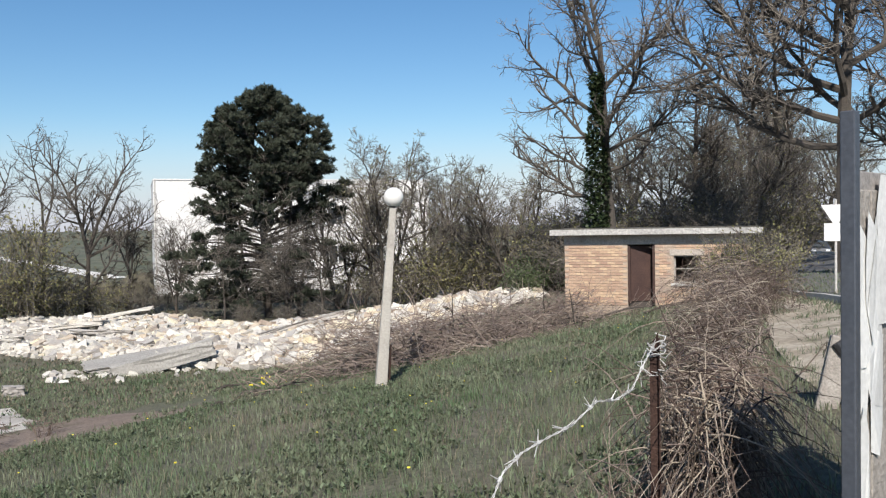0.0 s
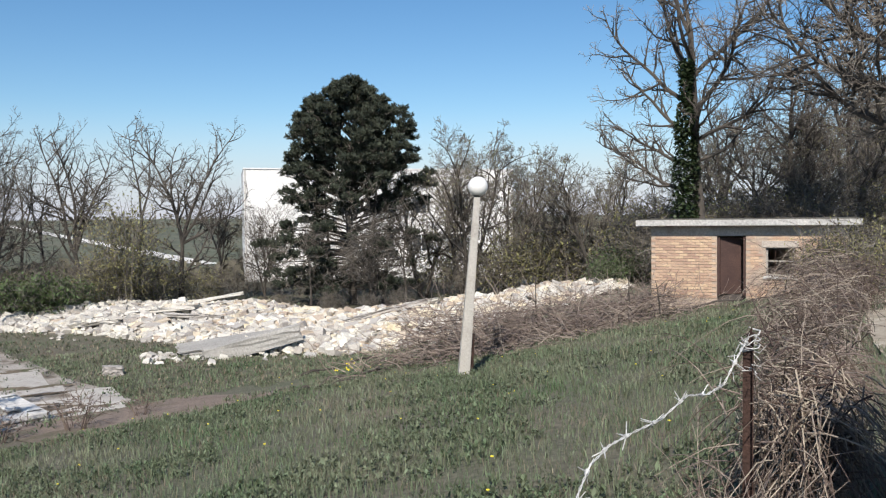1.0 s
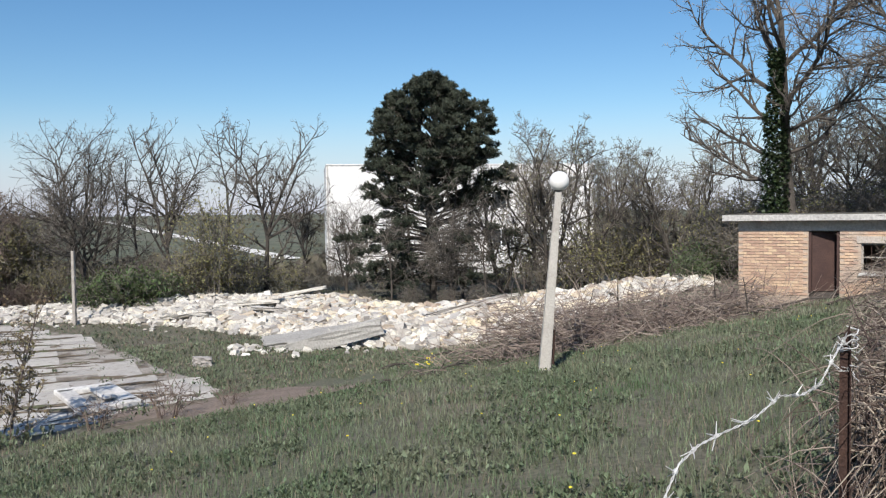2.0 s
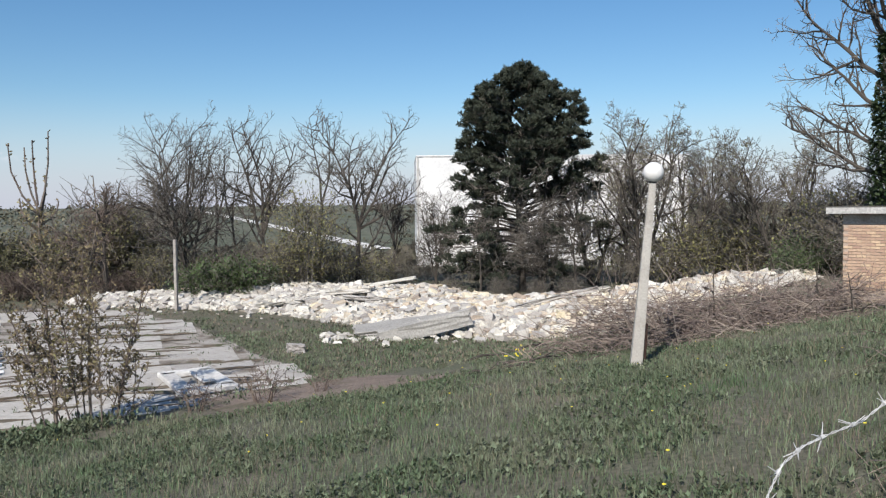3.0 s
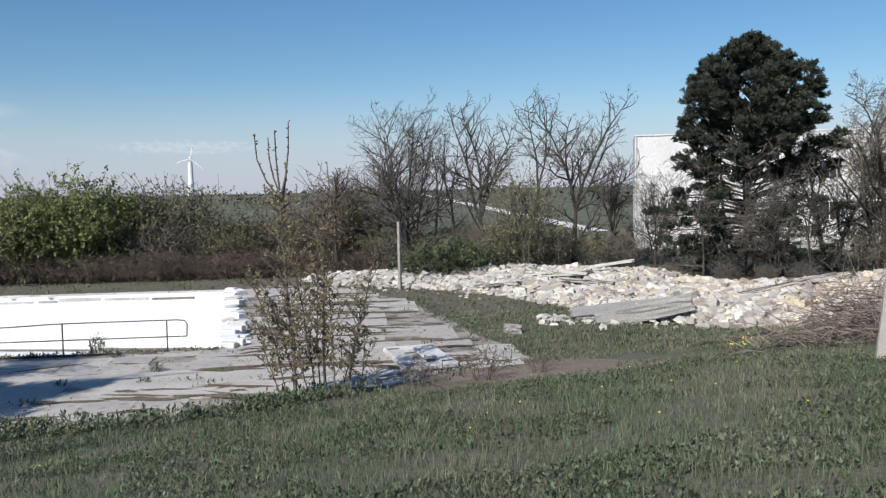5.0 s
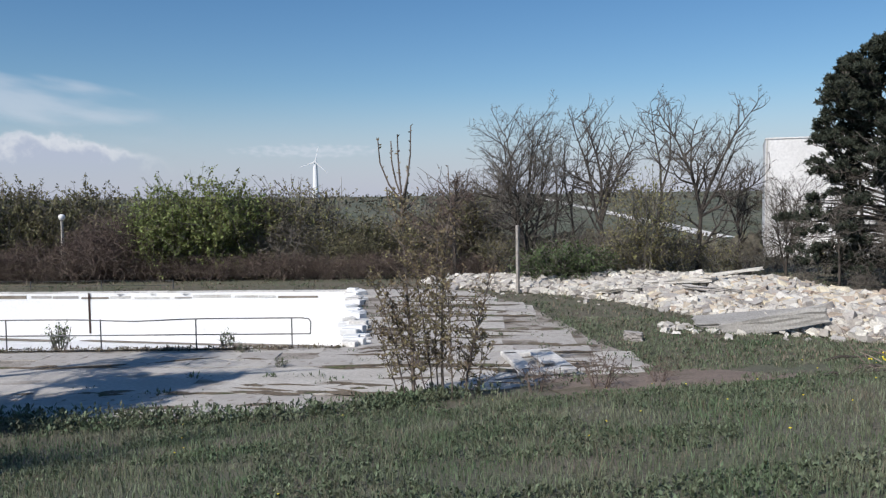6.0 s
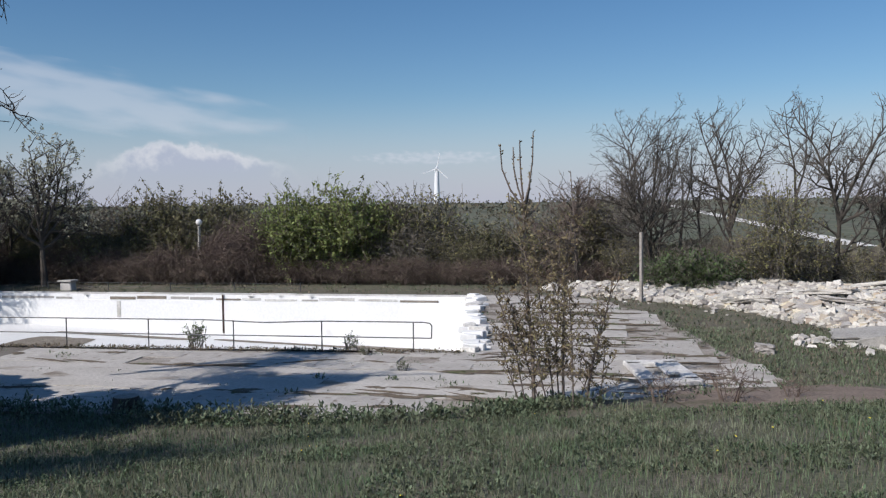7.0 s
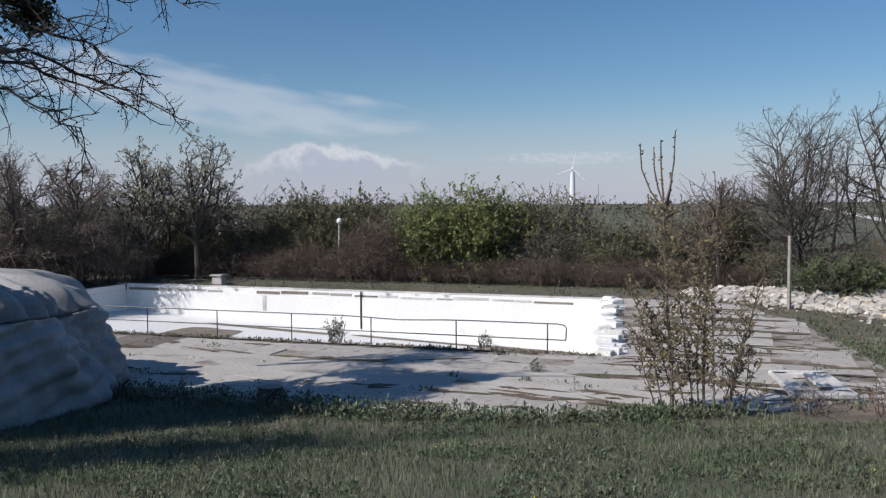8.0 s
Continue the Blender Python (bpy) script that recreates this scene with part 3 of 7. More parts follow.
# ================= brick shed =================
def shed():
    a, b = polar(-8.2, 28.0, 0), polar(-20.0, 27.7, 0)
    z0 = EYE - 28.0 * math.tan(radians(5.15))
    ax = (b - a)
    width = ax.length
    ax.normalize()
    ang = math.degrees(math.atan2(ax.y, ax.x))
    root = thing("brick_shed", Matrix.Translation((a.x, a.y, z0)) @ pose(0, 0, 0, 0, 0, ang), "small flat-roofed orange brick shed with an open doorway and barred window", "shed")
    h, depth, t = 1.86, 3.2, 0.25
    door = (28.0 * math.tan(radians(4.12)), 28.0 * math.tan(radians(5.86)))
    win = (28.0 * math.tan(radians(7.02)), 28.0 * math.tan(radians(8.66)))
    wz = (0.62, 1.50)

    def panel(name, x0, x1, y0, y1, za, zb, m):
        bm = bmesh.new()
        box(bm, x1 - x0, y1 - y0, zb - za, Matrix.Translation(((x0 + x1) / 2, (y0 + y1) / 2, za)))
        return part(name, bm, m, root)

    front = [panel("wall", 0.0, door[0], 0, t, -0.5, h, M_MORTAR), panel("wall", door[1], win[0], 0, t, -0.5, h, M_MORTAR),
             panel("wall", win[1], width, 0, t, -0.5, h, M_MORTAR), panel("wall", win[0], win[1], 0.002, t, -0.5, wz[0], M_MORTAR),
             panel("wall", win[0], win[1], 0.002, t, wz[1], h, M_MORTAR)]
    panel("wall", 0, width, depth - t, depth, -0.5, h, M_MORTAR)
    panel("wall", 0.002, t, t, depth - t, -0.5, h, M_MORTAR)
    panel("wall", width - t, width - 0.002, t, depth - t, -0.5, h, M_MORTAR)
    # floor in a very dark brown
    panel("floor", t, width - t, t, depth - t, -0.4, 0.0, M_DARKIN)
    # greyer band painting the eave's shadow on the wall top, lintels
    panel("ring_beam", -0.01, width + 0.01, -0.025, depth, h, h + 0.32, M_PLASTER)
    panel("roof", -0.42, width + 0.35, -0.42, depth + 0.4, h + 0.32, h + 0.50, M_ROOF)
    panel("roof_felt", -0.36, width + 0.29, -0.36, depth + 0.34, h + 0.50, h + 0.53, M_TAR)
    panel("window_lintel", win[0] - 0.12, win[1] + 0.12, -0.03, 0.02, wz[1], wz[1] + 0.20, M_PLASTER)
    panel("window_sill", win[0] - 0.08, win[1] + 0.08, -0.10, 0.10, wz[0] - 0.08, wz[0], M_ROOF)
    # window frame with bars
    wroot = new("window")
    wroot.parent = root
    wx0, wx1 = win
    for i, (x0, x1, za, zb) in enumerate(((wx0, wx0 + 0.06, wz[0], wz[1]), (wx1 - 0.06, wx1, wz[0], wz[1]), (wx0 + 0.06, wx1 - 0.06, wz[0], wz[0] + 0.06), (wx0 + 0.06, wx1 - 0.06, wz[1] - 0.06, wz[1]))):
        bm = bmesh.new()
        box(bm, x1 - x0, 0.06, zb - za, Matrix.Translation(((x0 + x1) / 2, 0.12, za)))
        part("frame_bar", bm, M_WOODGREY, wroot)
    for s in (0.33, 0.66):
        bm = bmesh.new()
        x = wx0 + (wx1 - wx0) * s
        cyl(bm, 0.012, 0.012, (x, 0.12, wz[0]), (x, 0.12, wz[1]), 6)
        part("bar", bm, M_RUST, wroot)
    bm = bmesh.new()
    zc = (wz[0] + wz[1]) / 2
    box(bm, wx1 - wx0 - 0.12, 0.04, 0.035, Matrix.Translation(((wx0 + wx1) / 2, 0.12, zc)))
    part("crossbar", bm, M_WOODGREY, wroot)
    # door frame and the door leaf, standing ajar inwards
    for x in (door[0] + 0.04, door[1] - 0.04):
        bm = bmesh.new()
        box(bm, 0.08, 0.12, h, Matrix.Translation((x, 0.10, 0)))
        part("door_frame", bm, M_DOOR, root)
    bm = bmesh.new()
    box(bm, 0.86, 0.045, 1.80, Matrix.Translation((door[0] + 0.1, 0.15, 0.02)) @ pose(0, 0, 0, 0, 0, 24) @ Matrix.Translation((0.41, 0, 0)), 0.01)
    part("door", bm, M_DOOR, root, "brown wooden door standing ajar")
    return root, front, width, h, door, win, wz


def shed_bricks(root, walls, width, h, door, win, wz):
    rng = random.Random(3)
    bl, bh = 0.25, 0.088
    meshes = []
    for k in range(5):
        bm = bmesh.new()
        box(bm, bl - 0.014, 0.05, bh - 0.014, Matrix(), 0.005, 0.003, rng)
        me = bpy.data.meshes.new("brick")
        bm.to_mesh(me)
        bm.free()
        me.materials.append(M_BRICK)
        meshes.append(me)
    left = walls[0]
    nrow = int((h + 0.1) / bh)
    count = 0
    joined = []
    for r in range(nrow):
        z = -0.1 + r * bh
        x = -0.0 - (bl / 2 if r % 2 else 0)
        while x < width:
            c = x + bl / 2
            free = not (door[0] - bl * 0.45 < c < door[1] + bl * 0.45) and not (win[0] - 0.1 < c < win[1] + 0.1 and wz[0] - 0.1 < z + bh / 2 < wz[1] + 0.2)
            if free and c - bl / 2 > -0.02 and c + bl / 2 < width + 0.02:
                if c < door[0] and count < 300:
                    ob = new("brick", rng.choice(meshes))
                    ob.parent = left
                    ob.matrix_basis = Matrix.Translation((c, -0.004 + rng.uniform(-0.004, 0.004), z))
                    count += 1
                else:
                    joined.append((c, z))
            x += bl
    bm = bmesh.new()
    for c, z in joined:
        bmesh.ops.create_cube(bm, size=1.0, matrix=Matrix.Translation((c, 0.0, z + bh / 2)) @ Matrix.Diagonal((bl - 0.014, 0.05, bh - 0.014, 1)))
        if len(bm.verts) > 6000:
            break
    ob = part("brickwork", bm, M_BRICK_J, walls[1])
    ob["kind"] = "stuff"


M_BRICK_J = mat("dusty_brick", (0.48, 0.32, 0.22), (0.55, 0.40, 0.29), 2.2, 0.9, 0.4, 30, 0.25, vary=0.18, island=True, c3=(0.42, 0.33, 0.265), c3_scale=1.0, c3_from=0.5)

# ================= trees and shrubs =================
def bare_tree(name, height, seed, label, spread=0.55, stems=1, trunk_r=None, levels=4, lean=(0, 0), first=0.28, buds=0.0, twig_mat=None, droop=0.0, kids=(10, 7, 6, 5), min_r=0.0095, angle=(0.45, 1.0), fine_n=1, crook=1.0):
    """A leafless broad-leaved tree: tapered trunk, limbs, branches and fine twigs."""
    rng = random.Random(seed)
    root = thing(name, Matrix(), label, "tree")
    wood, fine, leaf = Tubes(), Tubes(), Tubes()
    trunk_r = trunk_r or height * 0.017

    def grow(start, d, length, r, level):
        n = fine_n if level >= 4 else 2 if level == 3 else (6, 7, 4)[level]
        pts = curved(start, d, length, n, (0.13, 0.36, 0.46, 0.5, 0.35)[level] * crook, rng, 0.07 if level else 0.02)
        tip = max(min_r * 0.7, r * (0.30 if level else 0.35))
        (wood if level < 2 else fine).tube(pts, max(r, min_r), tip, 7 if level == 0 else 5 if level == 1 else 3)
        if level >= levels:
            if buds and rng.random() < buds:
                for _ in range(3):
                    p = pts[rng.randint(0, n)]
                    leaf.leaf(p, rand_dir(rng), Vector((0, 0, 1)), rng.uniform(0.05, 0.11), rng.uniform(0.04, 0.07))
            return
        for k in range(kids[min(level, len(kids) - 1)]):
            s = first + (1 - first) * (k + rng.random()) / kids[min(level, len(kids) - 1)] if level == 0 else rng.uniform(0.18, 1.0)
            i = min(n - 1, int(s * n))
            p = pts[i].lerp(pts[i + 1], s * n - i)
            along = (pts[i + 1] - pts[i]).normalized()
            side = along.cross(rand_dir(rng)).normalized()
            ang = rng.uniform(*angle) if level == 0 else rng.uniform(0.6, 1.35)
            nd = along * math.cos(ang) + side * math.sin(ang) + Vector((0, 0, 0.12 - droop * level))
            ln = length * (spread if level == 0 else 0.50) * (1.15 - 0.55 * s) * rng.uniform(0.7, 1.25)
            grow(p, nd, ln, r * (0.62 if level == 0 else 0.55) * (1.05 - 0.5 * s), level + 1)

    for k in range(stems):
        a = 2 * math.pi * k / stems + rng.random()
        out = 0.0 if stems == 1 else 0.25
        grow(Vector((math.cos(a) * out * 0.6, math.sin(a) * out * 0.6, -0.3)), Vector((math.cos(a) * out + lean[0], math.sin(a) * out + lean[1], 1)), height * rng.uniform(0.70, 0.84) if k else height * 0.80, trunk_r / (1 + 0.25 * (stems - 1)), 0)
    wood.make("trunk", M_BARK, root)
    fine.make("crown", twig_mat or M_TWIG, root)
    if buds:
        leaf.make("bud_cover", M_BUD, root, "first yellowish green buds")
    return root


def shrub(name, height, radius, seed, label, twigs, leaves, twig_mat, leaf_mat, leaf_size=0.09, arch=0.0, category="shrub", upright=0.35):
    """A lumpy mass of crossing twigs on a few stems, with small leaves."""
    rng = random.Random(seed)
    root = thing(name, Matrix(), label, category)
    t, lv = Tubes(), Tubes()
    for i in range(9):
        a = rng.uniform(0, 2 * math.pi)
        lean = Vector((math.cos(a) * radius * 0.4, math.sin(a) * radius * 0.4, height * 0.8))
        t.tube(curved(Vector((math.cos(a) * 0.2, math.sin(a) * 0.2, -0.15)), lean, height * rng.uniform(0.6, 0.85), 5, 0.12, rng), 0.012 + 0.007 * height, 0.01, 4)
    for i in range(twigs):
        o = rand_dir(rng)
        q = rng.random() ** 0.45
        lump = 0.80 + 0.36 * noise.noise(o * 1.7 + Vector((seed, 0, 0)))
        p = Vector((o.x * radius, o.y * radius, 0)) * q * lump
        p.z = height * (0.42 + 0.47 * o.z * q * lump)
        if p.z < 0.1 * height:
            p.z = rng.uniform(0.02, 0.3) * height
        d = rand_dir(rng) + o * 0.4 + Vector((0, 0, upright))
        pts = curved(p, d, rng.uniform(0.16, 0.36) * height ** 0.8, 1 + i % 2, 0.28, rng, -arch)
        t.tube(pts, 0.0085 + 0.0015 * height, 0.005, 3)
        for _ in range(leaves):
            k = rng.randint(0, len(pts) - 2)
            lv.leaf(pts[k].lerp(pts[k + 1], rng.random()) + rand_dir(rng) * leaf_size * 0.6, rand_dir(rng), Vector((0, 0, 1)), leaf_size * rng.uniform(0.7, 1.5), leaf_size * rng.uniform(0.5, 0.9))
    t.make("stem_mass", twig_mat, root)
    if leaves:
        lv.make("foliage", leaf_mat, root)
    return root


def pine():
    """An old black pine: a stepped dome of bottle-brush shoots over a skirt of dead boughs."""
    rng = random.Random(21)
    base = polar(11.75, 48.0)
    root = thing("pine_tree", Matrix.Translation(base) @ pose(0, 0, 0, 0, 0, 11.75), "broad dark green pine with bare brown lower boughs", "tree")
    H = EYE + 48.0 * math.tan(radians(9.15)) - base.z
    wood, needles, dead = Tubes(), Tubes(), Tubes()
    for off, lean, hh, r in ((Vector((0, 0, 0)), 0.0, 0.97, 0.24), (Vector((-1.1, 0.3, 0)), -0.10, 0.55, 0.14), (Vector((0.9, -0.4, 0)), 0.12, 0.55, 0.13), (Vector((1.6, 0.5, 0)), 0.16, 0.45, 0.10)):
        wood.tube(curved(off + Vector((0, 0, -0.3)), Vector((lean, 0, 1)), H * hh, 8, 0.05, rng), r, 0.04, 8)

    def shoot(p, d, length):
        # a stiff upturned shoot, bristling with needles all along
        d = d.normalized()
        dead.tube([p - d * 0.15, p + d * length], 0.016, 0.008, 3)
        for _ in range(int(62 * length / 0.5)):
            q = p + d * length * rng.random()
            o = rand_dir(rng)
            o = (o - d * o.dot(d) * 0.6 + d * 0.75).normalized()
            needles.leaf(q, o, rand_dir(rng), rng.uniform(0.17, 0.26), 0.05)

    def reach(s):
        # crown radius by relative height from the ground
        if s > 0.80:
            return 0.1 + 3.6 * ((1 - s) / 0.20) ** 1.15
        if s > 0.50:
            return 3.7 + 0.9 * (0.80 - s) / 0.30
        return 4.6 - 0.5 * (0.50 - s) / 0.5

    count = 205
    for i in range(count):
        s = 0.10 + 0.87 * (i + rng.random()) / count
        a = i * 2.399 + rng.uniform(-0.4, 0.4)
        bump = 0.95 + 0.34 * noise.noise(Vector((math.cos(a) * 1.9, math.sin(a) * 1.9, s * 7)))
        ln = reach(s) * bump * rng.uniform(0.84, 1.05)
        flat = Vector((math.cos(a), math.sin(a), 0))
        d = flat + Vector((0, 0, 0.05 + 0.55 * s))
        z = s * H - (0.10 + 0.42 * s) * ln * 0.8
        pts = curved(Vector((0, 0, max(0.4, z))), d, ln, 5, 0.10, rng, 0.03 if s > 0.4 else -0.05)
        wood.tube(pts, 0.06, 0.018, 4)
        # the shaded skirt has lost most of its needles, one flank less than the other
        alive = 1.0 if s > 0.52 else 0.7 if s > 0.42 else (0.5 if flat.x < -0.3 else 0.2)
        for u in ([1.0, 0.74, 0.48] if ln > 2 else [1.0, 0.6]):
            j = min(4, int(u * 4.99))
            c = pts[j].lerp(pts[j + 1], min(1.0, u * 5 - j))
            if rng.random() < alive:
                for k in range(12 if u > 0.7 else 8):
                    side = rand_dir(rng)
                    side.z = abs(side.z) * 0.4
                    shoot(c + side * rng.uniform(0.08, 0.42), flat * 0.6 + side * 0.75 + Vector((0, 0, 0.6)), rng.uniform(0.26, 0.45))
            if rng.random() > alive or s < 0.5:
                for k in range(11):
                    q = curved(c + rand_dir(rng) * 0.35, rand_dir(rng) + flat * 0.3 + Vector((0, 0, -0.25)), rng.uniform(0.4, 1.0), 3, 0.4, rng)
                    dead.tube(q, 0.014, 0.006, 3)
    for k in range(9):
        a = k * 2.4
        shoot(Vector((math.cos(a) * 0.07 * k, math.sin(a) * 0.07 * k, H * 0.962 - 0.09 * k)), Vector((math.cos(a) * 0.5, math.sin(a) * 0.5, 1)), 0.45)
    wood.make("trunk", M_BARK, root)
    dead.make("dead_wood", M_TWIG, root, "bare grey-brown dead twigs")
    needles.make("crown", M_NEEDLE, root, "dark green needle shoots")


def forked_tree(name, label, seed, trunk_to, trunk_r, limbs, twig_mat=None, min_r=0.011, dense=1.0, crook=1.0, buds=0.0, lean=0.0, bud_mat=None, bud_size=0.09, thick=1.0, bark_to=3):
    """A leafless tree from its main limbs (height on the trunk, bearing, lean from upright, length);
    bearing 0 is to the right of one who faces it, 90 away."""
    rng = random.Random(seed)
    root = thing(name, Matrix(), label, "tree")
    wood, fine, leaf = Tubes(), Tubes(), Tubes()
    trunk = curved(Vector((0, 0, -0.3)), Vector((lean, 0, 1)), trunk_to + 0.3, 7, 0.07 * crook, rng, 0.05)
    wood.tube(trunk, trunk_r, trunk_r * 0.45, 8)

    def grow(start, d, length, r, level):
        n = (8, 6, 4, 2)[level]
        pts = curved(start, d, length, n, (0.21, 0.30, 0.34, 0.35)[level] * crook, rng, (0.09, 0.05, 0.04, 0.03)[level])
        tip = max(min_r * 0.6, r * 0.16)
        (wood if level < bark_to else fine).tube(pts, max(r, min_r), tip, (6, 4, 3, 3)[level])
        if level == 3:
            if buds and rng.random() < buds:
                for _ in range(3):
                    leaf.leaf(pts[-1] + rand_dir(rng) * bud_size * 0.5, rand_dir(rng), rand_dir(rng), bud_size * rng.uniform(0.7, 1.4), bud_size * rng.uniform(0.5, 0.9))
            return
        kids = max(3, int(length * (2.3, 3.4, 7.0)[level] * dense))
        for k in range(kids):
            s = 0.16 + 0.84 * (k + rng.random()) / kids
            i = min(n - 1, int(s * n))
            along = (pts[i + 1] - pts[i]).normalized()
            side = along.cross(rand_dir(rng)).normalized()
            ang = rng.uniform(0.5, 1.15)
            ln = (length * 0.46, length * 0.44, length * 0.5)[level] * (1.2 - 0.75 * s) * rng.uniform(0.6, 1.3)
            grow(pts[i].lerp(pts[i + 1], min(1.0, s * n - i)), along * math.cos(ang) + side * math.sin(ang), max(ln, 0.15), r * (0.60, 0.55, 0.6)[level] * (1.1 - 0.6 * s), level + 1)

    for z, bearing, tilt, length in limbs:
        k = min(6, int(z / trunk_to * 6.99))
        p = trunk[k].lerp(trunk[k + 1], min(1.0, max(0.0, z / trunk_to * 7 - k)))
        b, e = radians(bearing), radians(tilt)
        grow(p, Vector((math.cos(b) * math.sin(e), math.sin(b) * math.sin(e), math.cos(e))), length, trunk_r * min(0.5, 0.22 + 0.04 * length) * thick, 0)
    wood.make("trunk", M_BARK, root)
    fine.make("crown", twig_mat or M_TWIG, root)
    if buds:
        leaf.make("bud_cover", bud_mat or M_BUD, root, "opening buds and first leaves")
    return root


def stand(ob, az, d, turn=0.0, scale=1.0, up=0.0):
    p = polar(az, d)
    ob.matrix_world = Matrix.Translation((p.x, p.y, p.z + up)) @ pose(0, 0, 0, 0, 0, turn) @ Matrix.Diagonal((scale, scale, scale, 1))
    return ob


def again(ob, az, d, turn, scale=1.0, up=0.0):
    """A copy of a tree or shrub elsewhere, turned and scaled."""
    c = copy_thing(ob, Matrix())
    return stand(c, az, d, turn, scale, up)


def overhang(tree):
    """Long crooked limbs of the oak that reach out over the dome."""
    rng = random.Random(52)
    inv = tree.matrix_world.inverted()
    for start, tip, r in (((91.0, 25.3, 8.5), (74.6, 23.0, 6.0), 0.085), ((90.5, 25.0, 7.2), (77.3, 22.6, 6.6), 0.075), ((90.5, 25.0, 10.5), (75.6, 23.6, 8.0), 0.07),
                          ((90.0, 25.0, 12.0), (79.2, 24.0, 10.2), 0.06), ((90.0, 25.0, 14.5), (77.8, 24.0, 13.0), 0.055), ((91.0, 25.0, 15.0), (73.8, 23.5, 13.2), 0.05), ((90.0, 25.0, 5.5), (80.5, 23.0, 5.4), 0.07)):
        t = Tubes()
        a, b = [polar(z, d, EYE + d * math.tan(radians(e))) for z, d, e in (start, tip)]
        pts = []
        for k in range(13):
            s = k / 12
            q = a.lerp(b, s) + Vector((0, 0, 0.9 * math.sin(s * math.pi) - 0.25 * s)) + rand_dir(rng) * 0.16 * min(1, 4 * s)
            pts.append(inv @ q)
        t.tube(pts, r, 0.012, 6)
        for _ in range(26):
            k = rng.randint(3, 11)
            along = (pts[k + 1] - pts[k]).normalized()
            br = curved(pts[k].lerp(pts[k + 1], rng.random()), along * 0.8 + rand_dir(rng) * 0.9, rng.uniform(0.5, 1.5), 5, 0.32, rng, 0.02)
            t.tube(br, 0.020, 0.009, 4)
            for _ in range(6):
                j = rng.randint(1, 4)
                tw = curved(br[j], (br[j + 1] - br[j]).normalized() * 0.6 + rand_dir(rng), rng.uniform(0.15, 0.5), 3, 0.35, rng)
                t.tube(tw, 0.010, 0.006, 3)
                if rng.random() < 0.5:
                    t.leaf(tw[-1], rand_dir(rng), Vector((0, 0, 1)), 0.08, 0.05)
        t.make("limb", M_BARK, tree)


